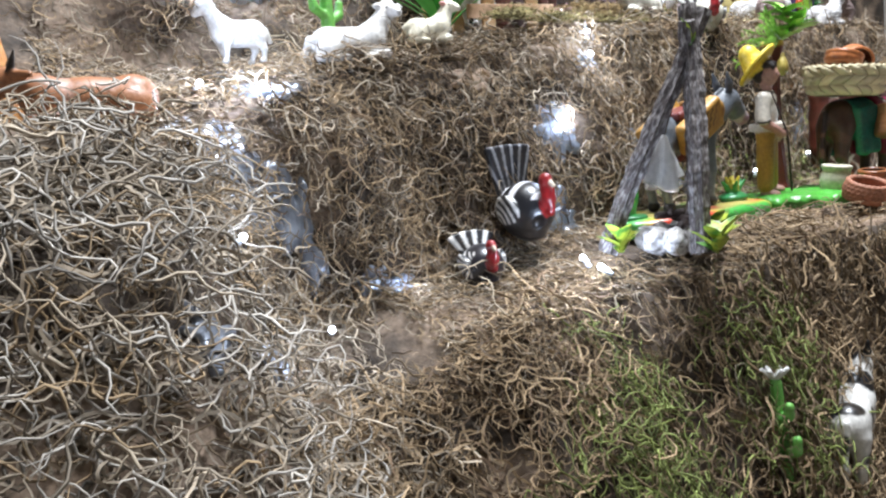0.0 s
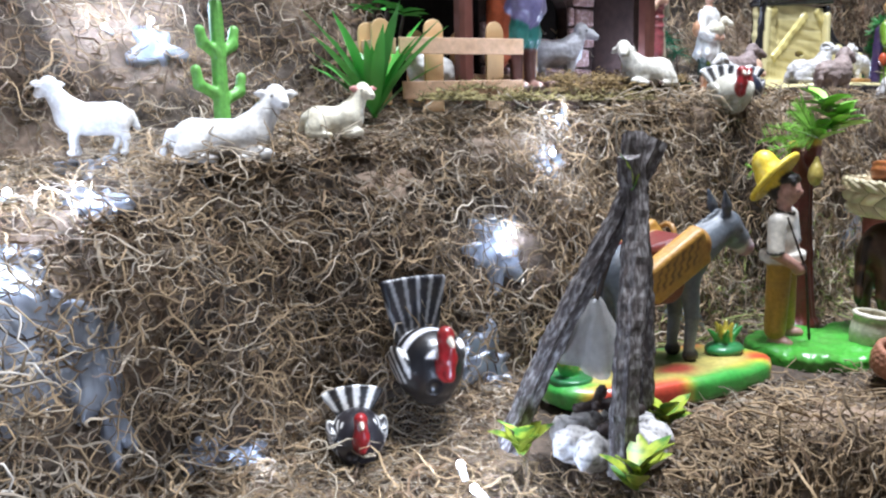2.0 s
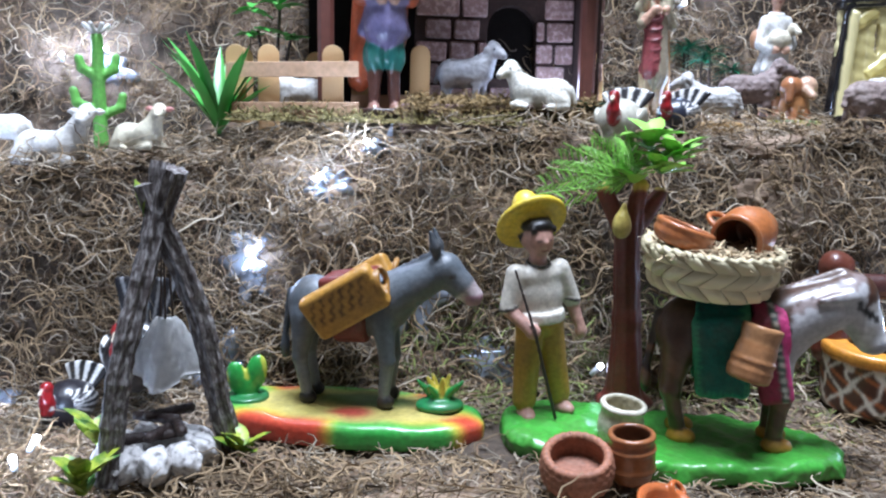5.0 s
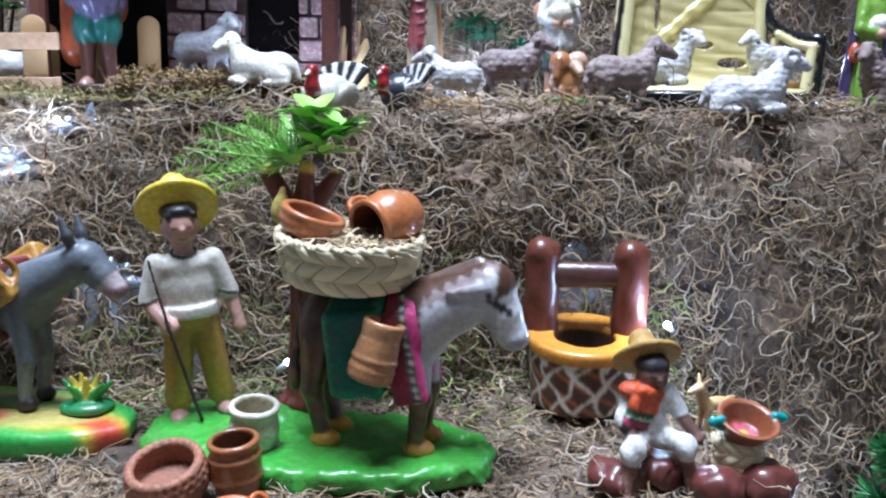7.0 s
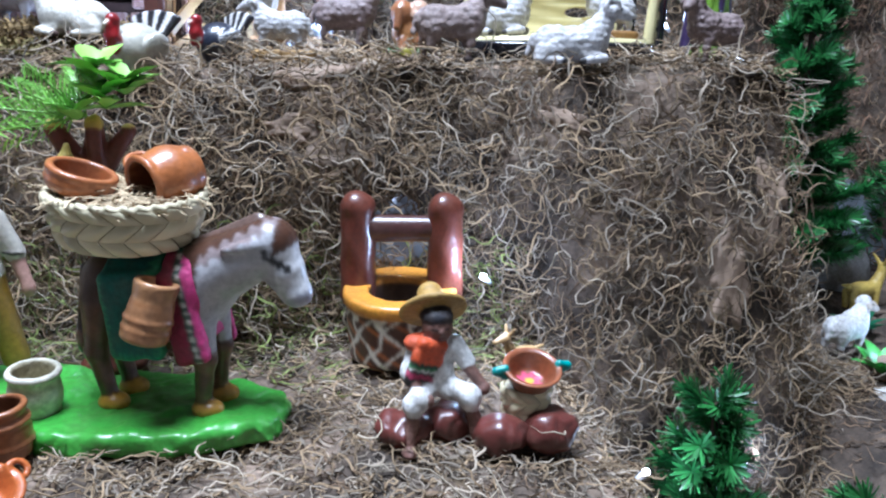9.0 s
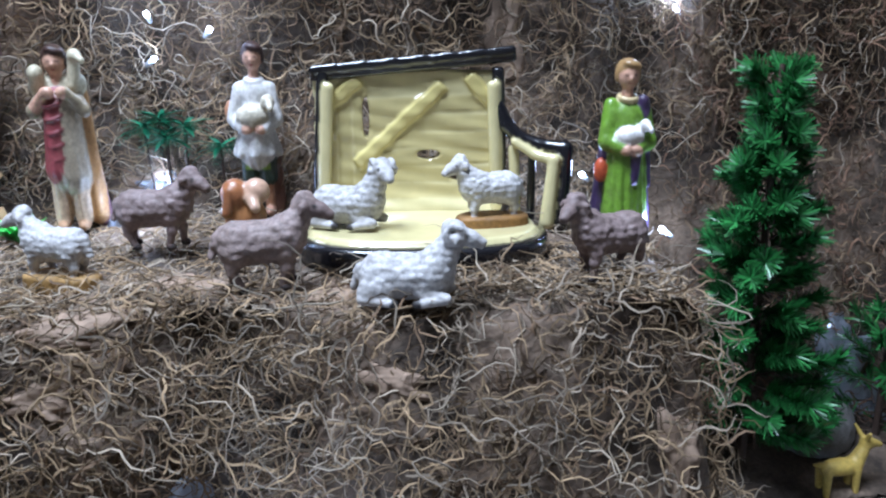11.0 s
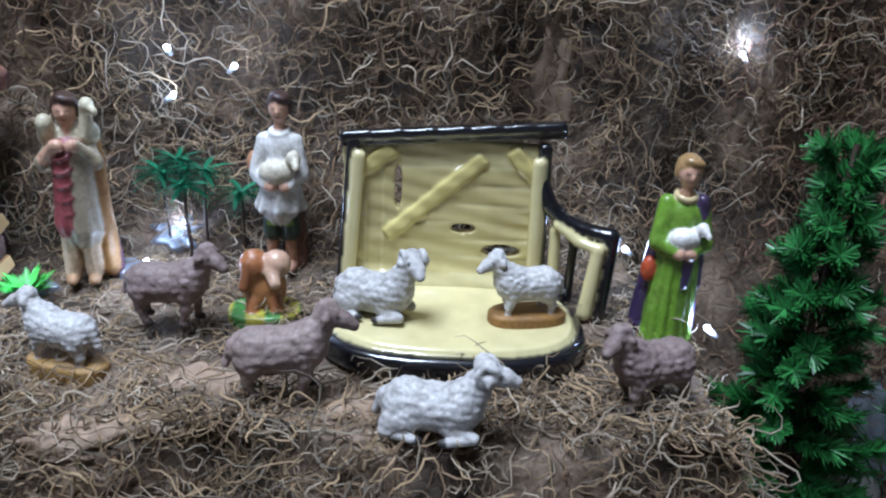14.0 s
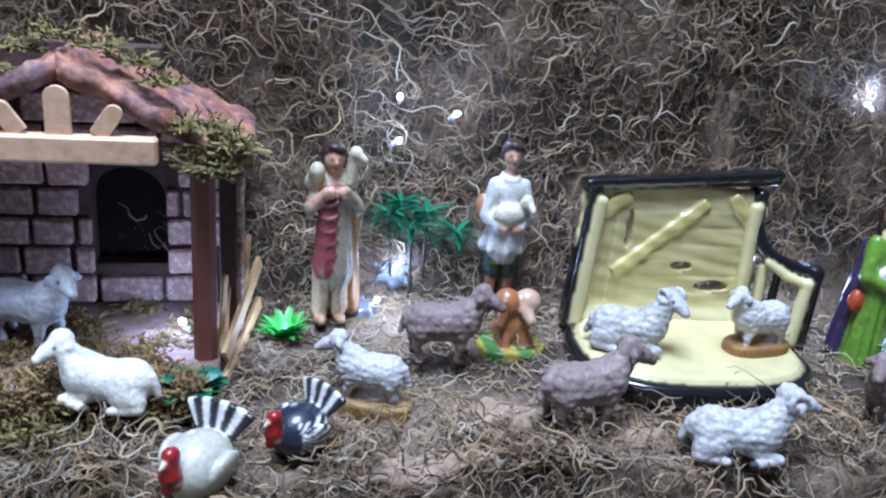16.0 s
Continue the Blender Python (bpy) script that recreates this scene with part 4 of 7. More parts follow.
def woven(parent, radius, height, flare, strips, rows, color, thick=0.0011, r0=None):
    """Plaited leaf strips round a bowl, leaning one way and then the other, row by row."""
    for j in range(rows):
        bm = bmesh.new()
        grid = {}
        lean = 0.5 if j % 2 else -0.5
        for i in range(6):
            for k in range(5):
                u, f = i / 5 - 0.5, k / 4
                zz = min(max((j - 0.04 + 1.08 * f) / rows, 0.0), 1.0)
                a = (u * 0.95 + lean * 1.7 * (f - 0.5)) * 2 * math.pi / strips
                dome = (math.cos(u * 3.1) ** 0.6 if abs(u) < 0.5 else 0.0) * (1 - 0.8 * (2 * f - 1) ** 4) * (0.7 + 0.9 * u)
                tuck = -0.5 * thick if abs(2 * f - 1) > 0.95 else 0.0
                rr = radius + flare * zz ** 0.55 + thick * (0.15 + dome) + tuck
                grid[i, k] = bm.verts.new((rr * math.cos(a), rr * math.sin(a), zz * height))
        for i in range(5):
            for k in range(4):
                bm.faces.new((grid[i, k], grid[i + 1, k], grid[i + 1, k + 1], grid[i, k + 1]))
        one = part("plaited_strip", bm, color, parent)
        for i in range(1, strips):
            ob = new("plaited_strip", one.data)
            ob.parent = parent
            ob.matrix_basis = Matrix.Rotation(2 * math.pi * i / strips, 4, "Z")


PALM = mat("palm_leaf_strip", (0.70, 0.62, 0.40), 0.55, random_object=0.24, grain_size=300, bump=0.25)
STRAW = mat("dry_straw", (0.52, 0.40, 0.24), 0.75, island=0.35)
bowl = Clay()
bowl.disc((0, 0, 14), 29.5, 14.5, rgb("8f7c50"), top=38.5, edge=5)
bowl.disc((0, 0, 20), 26, 14, rgb("8a744a"), top=36, edge=3, cut=True)
piece("bowl", bowl, basket, material=MATTE, voxel=1.6)
woven(basket, 0.0318, 0.030, 0.0098, 18, 3, PALM, 0.0034)
rim = Clay()
rim.ring((0, 0, 28.5), 41, 2.4, rgb("d6c79c"))
rim.relief = lambda p: 0.7 * np.sin(np.arctan2(p[..., 1], p[..., 0]) * 34 + p[..., 2])
piece("rim", rim, basket, "plaited rim", MATTE, 1.1)


def straw(parent, count, radius, z, seed, spread=0.004, name="straw", length=0.02):
    rng = random.Random(seed)
    bm = bmesh.new()
    for _ in range(count):
        a, r = rng.uniform(0, 6.283), radius * math.sqrt(rng.random())
        p = Vector((r * math.cos(a), r * math.sin(a), z + rng.uniform(0, spread)))
        b = rng.uniform(0, 6.283)
        d = Vector((math.cos(b), math.sin(b), rng.uniform(-0.1, 0.35)))
        q = Vector((-d.y, d.x, 0)) * 0.0005
        bend = Vector((rng.uniform(-1, 1), rng.uniform(-1, 1), rng.uniform(-0.5, 1))) * 0.003
        vs = []
        for k in range(4):
            w = p + d * length * (k / 3 - 0.5) + bend * math.sin(k / 3 * 3.14)
            vs.append((bm.verts.new(w + q), bm.verts.new(w - q)))
        for k in range(3):
            bm.faces.new((vs[k][0], vs[k + 1][0], vs[k + 1][1], vs[k][1]))
    return part(name, bm, STRAW, parent)


straw(basket, 340, 0.036, 0.025, 3, 0.006, length=0.03)


def pot(r, h, color, inner, neck=None, handle=False, bulge=1.15, lip=1.4, bands=0):
    c = Clay()
    c.disc((0, 0, h * 0.5), r * 0.86, h * 0.5, color, edge=2, top=r * 0.92)
    c.ball((0, 0, h * 0.48), (r * bulge * 0.93, r * bulge * 0.93, h * 0.5), color, k=3)
    c.ring((0, 0, h - lip), r * 0.9, lip * 1.3, color, k=1.5)
    for i in range(bands):
        c.ring((0, 0, h * (0.3 + 0.4 * i)), r * 1.0, 1.1, color, k=0.8)
    if handle:
        c.ring((r * 0.95, 0, h * 0.66), h * 0.26, 1.9, color, turn=(90, 0, 0), k=1)
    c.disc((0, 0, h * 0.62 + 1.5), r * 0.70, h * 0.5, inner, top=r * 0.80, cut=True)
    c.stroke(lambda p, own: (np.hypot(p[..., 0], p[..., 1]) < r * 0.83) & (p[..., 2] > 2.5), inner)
    return c


CLAYRED, CLAYORANGE = rgb("a8592a"), rgb("c06a2c")
def lying_along(x, y, z, way):
    return Matrix.Translation((x, y, z)) @ Vector(way).to_track_quat("Z", "Y").to_matrix().to_4x4()


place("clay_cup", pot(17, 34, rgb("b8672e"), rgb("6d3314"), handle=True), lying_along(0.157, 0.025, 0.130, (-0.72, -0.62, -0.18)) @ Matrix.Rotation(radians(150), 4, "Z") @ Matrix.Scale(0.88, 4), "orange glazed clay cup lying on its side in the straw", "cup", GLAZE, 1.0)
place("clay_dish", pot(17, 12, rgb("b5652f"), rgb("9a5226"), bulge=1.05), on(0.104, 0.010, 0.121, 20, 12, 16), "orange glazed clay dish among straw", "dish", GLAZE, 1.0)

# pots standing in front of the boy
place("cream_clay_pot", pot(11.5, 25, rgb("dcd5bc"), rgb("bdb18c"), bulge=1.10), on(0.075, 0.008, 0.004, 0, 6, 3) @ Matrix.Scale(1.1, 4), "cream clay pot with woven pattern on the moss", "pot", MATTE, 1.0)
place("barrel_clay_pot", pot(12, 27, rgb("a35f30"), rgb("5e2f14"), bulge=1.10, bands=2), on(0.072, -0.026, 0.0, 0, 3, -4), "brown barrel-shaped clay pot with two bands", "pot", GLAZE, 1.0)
dish = Clay()
dish.disc((0, 0, 7), 12, 7, rgb("c25f22"), top=18, edge=2)
dish.ring((0, 0, 13), 17.5, 1.6, rgb("c25f22"), k=1)
dish.disc((0, 0, 11), 9, 7, rgb("c25f22"), top=16.5, edge=2, cut=True)
dish.ring((17, 8, 13), 5, 1.8, rgb("c25f22"), turn=(25, 10, 0), k=1)
place("orange_clay_dish", dish, on(0.074, -0.064, -0.005, 30, 22, 0) @ Matrix.Scale(0.84, 4), "orange glazed clay dish with an ear handle, tilted", "dish", GLAZE, 1.0)
cb = Clay()
for i in range(5):
    cb.ring((0, 0, 3 + 3.6 * i), 18.5 + 1.0 * math.sin(i * 0.9), 2.7, rgb("a8694a"), k=0.8)
cb.disc((0, 0, 2.5), 18, 2.5, rgb("9c5f42"))
cb.relief = lambda p: 0.3 * np.sin(np.arctan2(p[..., 1], p[..., 0]) * 26 + np.floor(p[..., 2] / 3.6) * 3.1)
place("coiled_clay_basket", cb, on(0.041, -0.030, 0.003, 0, 16, -6) @ Matrix.Scale(0.88, 4), "round coiled terracotta basket bowl, tilted on the moss", "basket", MATTE, 0.9)

# tree with painted trunk, plastic leaves and a yellow fruit
tree = empty("toy_tree", "painted clay tree trunk with green plastic sprigs", "tree", on(0.100, 0.074, 0.004))
tr = Clay()
red = rgb("6f2a1c")
tr.rod((0, 0, 0), (-1, 0, 60), 13, 8.5, red, k=4)
tr.rod((-1, 0, 60), (-4, 0, 118), 8.5, 8, red, k=4)
tr.rod((-4, 0, 112), (-21, -3, 143), 6.5, 5.0, red, k=2)
tr.rod((-4, 0, 112), (17, 2, 141), 6.5, 5.0, red, k=2)
tr.rod((-3, 0, 112), (1, -6, 146), 6.0, 5.0, red, k=2)
tr.ball((0, 0, 3), (19, 15, 6), red, k=5)
tr.relief = lambda p: 0.6 * np.sin(np.arctan2(p[..., 1], p[..., 0] + 2) * 9 + p[..., 2] * 0.05)
tr.stroke(lambda p, own: (p[..., 2] > 143.5) & (own > 1), rgb("d9b73a"))
piece("trunk", tr, tree, material=SATIN, voxel=1.2)
fr = Clay()
fr.ball((0, 0, 0), (6, 5.5, 8), rgb("c7b04a"), k=2)
fr.rod((0, 0, 6), (1, 0, 13), 3.6, 1.6, rgb("c7b04a"), k=3)
fo = piece("fruit", fr, tree, "dull yellow pear-shaped fruit", SATIN, 0.8)
fo.matrix_basis = pose(-0.013, -0.016, 0.122)


def leaf_blade(bm, root, d, length, width, up, cup=0.25, seg=4):
    """One pointed leaf with a folded midrib."""
    d = d.normalized()
    side = d.cross(up).normalized()
    up = side.cross(d)
    rows = []
    for k in range(seg + 1):
        t = k / seg
        w = width * math.sin(math.pi * min(0.08 + 0.92 * t, 1.0)) ** 0.8
        c = root + d * (length * t) - up * (cup * length * t * t * 0.5)
        rows.append((bm.verts.new(c - side * w + up * w * 0.35), bm.verts.new(c), bm.verts.new(c + side * w + up * w * 0.35)))
    for k in range(seg):
        for j in (0, 1):
            bm.faces.new((rows[k][j], rows[k][j + 1], rows[k + 1][j + 1], rows[k + 1][j]))


def twig(bm, a, b, r, n=5):
    a, b = Vector(a), Vector(b)
    d = (b - a).normalized()
    u = d.orthogonal().normalized()
    w = d.cross(u)
    rings = [[bm.verts.new(p + (u * math.cos(6.283 * i / n) + w * math.sin(6.283 * i / n)) * rr) for i in range(n)] for p, rr in ((a, r), (b, r * 0.6))]
    for i in range(n):
        bm.faces.new((rings[0][i], rings[0][(i + 1) % n], rings[1][(i + 1) % n], rings[1][i]))


def sprig(parent, place_at, leaves, length, width, material, seed, spread=0.9, lift=0.6, name="leaves"):
    rng = random.Random(seed)
    bm = bmesh.new()
    for i in range(leaves):
        a = 2.4 * i + rng.uniform(-0.3, 0.3)
        e = lift + rng.uniform(-0.35, 0.35)
        d = Vector((math.cos(a) * spread, math.sin(a) * spread, e))
        leaf_blade(bm, Vector(place_at) + Vector((0, 0, rng.uniform(-0.004, 0.006))), d, length * rng.uniform(0.7, 1.15), width, Vector((0, 0, 1)))
    return part(name, bm, material, parent)


for k, (p, nn) in enumerate([((0.010, -0.016, 0.158), 11), ((0.020, -0.014, 0.166), 9), ((0.004, -0.010, 0.172), 8), ((-0.006, -0.014, 0.15), 6)]):
    sprig(tree, p, nn, 0.024, 0.0062, LEAF_LIME, 20 + k, lift=0.45)
# feathery fronds to one side
for k, (ax, az, ln) in enumerate([(-1.0, 0.12, 0.064), (-0.95, 0.42, 0.055), (-0.75, 0.75, 0.042), (-0.9, -0.16, 0.064), (-0.2, 1.0, 0.036), (-1.0, 0.28, 0.044)]):
    bm = bmesh.new()
    rng = random.Random(50 + k)
    root = Vector((-0.002, -0.010, 0.150))
    axis = Vector((ax, -0.25 + 0.15 * k, az)).normalized()
    for j in range(13):
        t = 0.12 + 0.88 * j / 12
        c = root + axis * ln * t + Vector((0, 0, -0.010 * t * t))
        for s in (-1, 1):
            d = (axis * 0.8 + axis.cross(Vector((0, 1, 0.2))).normalized() * s * 0.8 + Vector((0, rng.uniform(-0.3, 0.3), 0)))
            ln2 = 0.015 * (1.1 - 0.6 * t)
            dn = d.normalized()
            leaf_blade(bm, c, d, ln2, 0.0007, Vector((0, -1, 0.5)), seg=2)
            for q in (0.3, 0.55, 0.8):
                for s2 in (-1, 1):
                    leaf_blade(bm, c + dn * ln2 * q, dn + axis * 0.3 + dn.cross(Vector((0, 1, 0))) * s2 * 0.8, 0.0042, 0.0006, Vector((0, -1, 0.5)), seg=1)
    twig(bm, root, root + axis * ln, 0.0008)
    part("frond", bm, LEAF_LIME, tree)

# the grey donkey on its painted base
donk = empty("clay_donkey", "grey clay donkey with ochre pack standing on a base", "donkey figurine", on(-0.080, 0.073, 0.010, -13))
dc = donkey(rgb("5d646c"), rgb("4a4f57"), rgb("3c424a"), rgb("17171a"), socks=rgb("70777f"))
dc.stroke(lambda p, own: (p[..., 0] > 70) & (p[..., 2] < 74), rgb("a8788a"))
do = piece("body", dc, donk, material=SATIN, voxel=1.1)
do.scale = (1.04, 0.98, 1.0)
pack = Clay()
for e in (-1, 1):
    pack.box((2, e * 20, 69), (25, 6.0, 14.5), rgb("bd8526"), turn=(e * -16, -31, 0), r=3.5, k=2)
    pack.ring((24, e * 18, 82), 7.5, 2.0, rgb("a06c1c"), turn=(90 + e * 16, -31, 90), k=2)
pack.box((0, 0, 80), (17, 16, 4), rgb("7a231f"), r=3, k=2, turn=(0, -10, 0))
pack.ball((26, -18.5, 84), (8, 3.6, 9), rgb("4a2f12"), turn=(0, -31, 0), cut=True)
pack.stroke(lambda p, own: (np.abs(p[..., 1]) > 23) & (np.sin(p[..., 0] * 1.1 + np.sin(p[..., 2])) > 0.55) & (np.abs(p[..., 2] - 69 - 0.6 * p[..., 0]) < 9) & (np.abs(p[..., 0]) < 17), rgb("5a370e"))
piece("pack", pack, donk, "ochre saddle pack with scribbled dark marks", SATIN, 1.0)
girth = Clay()
girth.disc((2, 0, 58), 18.6, 11, rgb("6e1f1d"), turn=(0, 90, 0), edge=3)
piece("girth_cloth", girth, donk, "dark red cloth under the pack", MATTE, 1.2)

pb = Clay()
pb.slab((0, 0, 2), (85, 36), 8, rgb("cdbb5c"), power=2.4, edge=5)
pb.relief = lambda p: 0.8 * np.sin(p[..., 0] * 0.16) * np.sin(p[..., 1] * 0.2)
PAT = lambda p: np.arctan2(p[..., 1] / 36, p[..., 0] / 85) * 2.2 + 0.5 * np.sin(p[..., 0] * 0.07) + 0.4
RIMS = lambda p: (p[..., 0] / 85) ** 2 + (p[..., 1] / 36) ** 2
pb.stroke(lambda p, own: (RIMS(p) > 0.62) & (np.sin(PAT(p) * 2.0) > 0.05), rgb("3fb23c"))
pb.stroke(lambda p, own: (RIMS(p) > 0.66) & (np.sin(PAT(p) * 2.0) < -0.45), rgb("d4432a"))
pb.stroke(lambda p, own: (RIMS(p) > 0.6) & (np.abs(np.sin(PAT(p) * 2.0) + 0.2) < 0.25), rgb("ddc62c"))
pb.stroke(lambda p, own: np.hypot((p[..., 0] - 4) / 14, (p[..., 1] + 12) / 8) < 1, rgb("cf4a3a"))
pb.stroke(lambda p, own: np.hypot((p[..., 0] - 8) / 34, (p[..., 1] - 10) / 12) < 1, rgb("55752f"))
place("clay_plinth", pb, on(-0.080, 0.066, 0.0, -14), "yellow clay plinth painted with green and red patches", "plinth", GLAZE, 1.5, blur=14)
pads = Clay()
for (x, z, r, tn) in ((-6, 15, 8, -12), (6, 18, 8.5, 10), (0, 8, 9, 0)):
    pads.ball((x, 0, z), (r * 0.8, 4.5, r * 1.4), rgb("2f9c34"), turn=(0, tn, 0), k=1)
pads.disc((0, 0, 2), 14, 2.5, rgb("257a3a"), edge=2)
pads.stroke(lambda p, own: (np.sin(p[..., 0] * 0.5 + p[..., 2] * 0.1) > 0.75) & (p[..., 2] > 14), rgb("b9c232"))
place("toy_cactus", pads, on(-0.146, 0.082, 0.008, 10), "small green clay prickly pear on the painted base", "cactus", GLAZE, 0.9)
ag = empty("toy_agave", "small yellow-green clay agave on the painted base", "agave", on(-0.024, 0.056, 0.010))
ac = Clay()
for i in range(9):
    a = i * 0.698
    t = 0.55 if i % 2 else 0.95
    e = (math.cos(a) * 15 * t, math.sin(a) * 9 * t, 26 - 9 * t)
    ac.rod((0, 0, 5), e, 4.0, 1.2, rgb("2f9a3a") if i % 2 == 0 else rgb("d8c332"), k=1.2)
ac.ball((0, 0, 3), (15, 12, 5), rgb("2b8c46"), k=2)
piece("leaves", ac, ag, material=GLAZE, voxel=0.9)

# well
wl = empty("clay_well", "small clay well with brown posts and net-painted wall", "well", on(0.273, 0.072, 0.003, -14))
wc = Clay()
wc.disc((0, 0, 21), 37, 21, rgb("4a2010"), top=40, edge=3)
wc.disc((0, 0, 42), 41.5, 4.5, rgb("e2901e"), edge=3, k=1.5, turn=(6, 0, 0))
wc.disc((0, -4, 41), 21, 22, rgb("3a2517"), top=23, cut=True)


def net(p, own):
    a = np.arctan2(p[..., 1], p[..., 0]) * 11 / 6.283 + 0.10 * np.sin(p[..., 2] * 0.31)
    h = p[..., 2] / 24 + 0.12 * np.sin(a * 2.9)
    line1 = np.abs(np.mod(a + h, 1) - 0.5) > 0.425
    line2 = np.abs(np.mod(a - h, 1) - 0.5) > 0.425
    drip = (np.abs(np.mod(a + 0.2, 1) - 0.5) > 0.36) & (p[..., 2] > 30)
    return (line1 | line2 | drip) & (own == 0) & (np.hypot(p[..., 0], p[..., 1]) > 30) & (p[..., 2] < 39)


wc.stroke(lambda p, own: (own == 0) & (np.sin(p[..., 2] * 0.5 + np.arctan2(p[..., 1], p[..., 0]) * 9) > 0.75), rgb("a5541c"))
wc.stroke(net, rgb("e6dcc8"))
wc.stroke(lambda p, own: (np.hypot(p[..., 0], p[..., 1] + 4) < 23.6) & (p[..., 2] < 44), rgb("4a3524"))
wo = piece("wall", wc, wl, "dark brown wall painted with a pale net", GLAZE, 1.2)
for e in (-1, 1):
    pc = Clay()
    pc.rod((0, 0, 0), (0, 0, 56), 13.4, 12.4, rgb("6b2f1f"), k=3)
    pc.relief = lambda p: 0.5 * np.sin(p[..., 2] * 0.22) * np.sin(p[..., 0] * 0.3)
    pc.ball((0, 0, 58), (12.4, 12, 9), rgb("6b2f1f"), k=3)
    q = piece("post", pc, wl, material=GLAZE, voxel=1.2)
    q.matrix_basis = pose(e * 0.032, 0.010, 0.038)
    q.scale = (1, 1, 1)
cr = Clay()
cr.rod((-26, 10, 82), (26, 10, 83), 9, 8.4, rgb("4e2824"))
piece("crossbar", cr, wl, material=GLAZE, voxel=1.2)
wl.scale = (0.87, 0.87, 0.98)

# seated boy, stones, basket and bowl
sc = Clay()
hat, skin2, cloth = rgb("b98f3c"), rgb("7d5547"), rgb("e7e4de")
sc.ball((0, 0, 22), (11.5, 9.5, 13), cloth, k=3)
sc.ball((0, 0, 35), (12.5, 9, 8), cloth, k=3)
for e in (-1, 1):
    sc.rod((e * 5, -2, 14), (e * 15, -15, 13), 7.0, 6.2, cloth, k=2)
    sc.ball((e * 16, -16, 10), (6.6, 6, 7), cloth, k=2)
    sc.rod((e * 16.5, -16, 6), (e * 20, -19, -12), 4.2, 3.4, skin2, k=1)
    sc.ball((e * 21, -22, -14), (4, 7, 3.2), skin2, k=1)
sc.rod((-11, 0, 38), (-17, -5, 24), 5.4, 4.8, cloth, k=2)
sc.rod((-17, -6, 23), (-9, -14, 13), 3.8, 3.2, skin2, k=1)
sc.ball((-8, -15, 12), 3.8, skin2, k=1)
sc.rod((11, 0, 38), (18, -3, 27), 5.4, 4.8, cloth, k=2)
sc.rod((18, -4, 26), (25, -10, 16), 3.8, 3.0, skin2, k=1)
sc.ball((26, -11, 14), 3.8, skin2, k=1)
sc.ball((0, -3, 50), (8.6, 8.6, 9.6), skin2, k=1)
sc.ball((0, -11, 49), (1.5, 2, 2), skin2, k=1)
sc.ball((0, -2, 55.5), (9.2, 9.4, 6.4), rgb("1e1c24"), k=0.8)
sc.disc((0, 5, 57), 18.5, 1.4, hat, turn=(-44, 4, 0), edge=1.2, k=1)
sc.ring((0, 5.3, 57.3), 17.6, 1.8, hat, turn=(-44, 4, 0), k=1)
sc.rod((0, 7, 59), (0, 12, 64), 10.5, 7.5, hat, k=2)
# serape folded over one shoulder, striped at its end
sc.box((-8, -7.5, 31), (9.0, 3.6, 14.5), rgb("e5521c"), turn=(10, 18, 14), r=3, k=1)
sc.ball((-11, -2, 42), (7.5, 7, 4.5), rgb("e5521c"), k=2)
wrap = lambda own: own >= len(sc.bodies) - 2
fall = lambda p: p[..., 2] + 0.34 * p[..., 0]
for (z, q) in ((28.5, "17402a"), (26.2, "2f8a45"), (24.6, "e2ddd4"), (23.4, "17191a"), (21.8, "c02a5a"), (18.6, "20201c")):
    sc.stroke(lambda p, own, z=z: wrap(own) & (fall(p) < z + 0.5 * np.sin(p[..., 0] * 1.6)), rgb(q))
sc.relief = lambda p: 0.45 * np.sin(p[..., 0] * 0.55 + p[..., 2] * 0.35) * (p[..., 2] < 42)
for e in (-1, 1):
    sc.stroke(lambda p, own, e=e: (np.abs(p[..., 0] - e * 3.4) < 1.6) & (np.abs(p[..., 2] - 50.5) < 0.8) & (p[..., 1] < -8), rgb("140f0e"))
sc.stroke(lambda p, own: (np.abs(p[..., 0]) < 2) & (np.abs(p[..., 2] - 45) < 0.6) & (p[..., 1] < -8), rgb("6a2c28"))
place("seated_boy_figurine", sc, on(0.278, -0.024, 0.009, 6) @ Matrix.Scale(0.92, 4), "seated clay boy in straw hat, white clothes and orange serape", "figurine", MATTE, 0.85)
for k, (x, y, sx, sy, sz) in enumerate([(0.262, -0.030, 17, 13, 10), (0.286, -0.026, 17, 13, 10), (0.309, -0.044, 16, 14, 10), (0.335, -0.044, 14, 13, 12), (0.325, -0.028, 15, 12, 8)]):
    st = Clay()
    st.ball((0, 0, 0), (sx, sy, sz), rgb("6a3028"))
    sw = wool(3.4, 11.0)
    st.relief = lambda p, q=k: sw(p + q * 17) + 0.4 * np.sin(np.hypot(p[..., 0], p[..., 2]) * 1.3)
    place("painted_stone", st, on(x, y, 0.002, 20 * k), "glossy dark red-brown painted clay stone", "stone", GLAZE, 1.2, "stones below the seated boy")
kb = empty("small_palm_basket", "small pale woven palm basket on the red stones", "basket", on(0.326, -0.030, 0.003, 10) @ Matrix.Scale(0.78, 4))
kc = Clay()
kc.disc((0, 0, 12), 13, 12, rgb("cbbd94"), top=15.5, edge=2)
kc.relief = lambda p: 0.5 * np.sin(np.arctan2(p[..., 1], p[..., 0]) * 9 + p[..., 2] * 0.55) * np.sin(np.arctan2(p[..., 1], p[..., 0]) * 9 - p[..., 2] * 0.55)
piece("wall", kc, kb, material=MATTE, voxel=0.9)
woven(kb, 0.0135, 0.024, 0.0026, 10, 3, PALM, 0.0022)
pbowl = Clay()
pbowl.disc((0, 0, 7), 12, 8, rgb("8a4726"), top=19.5, edge=2)
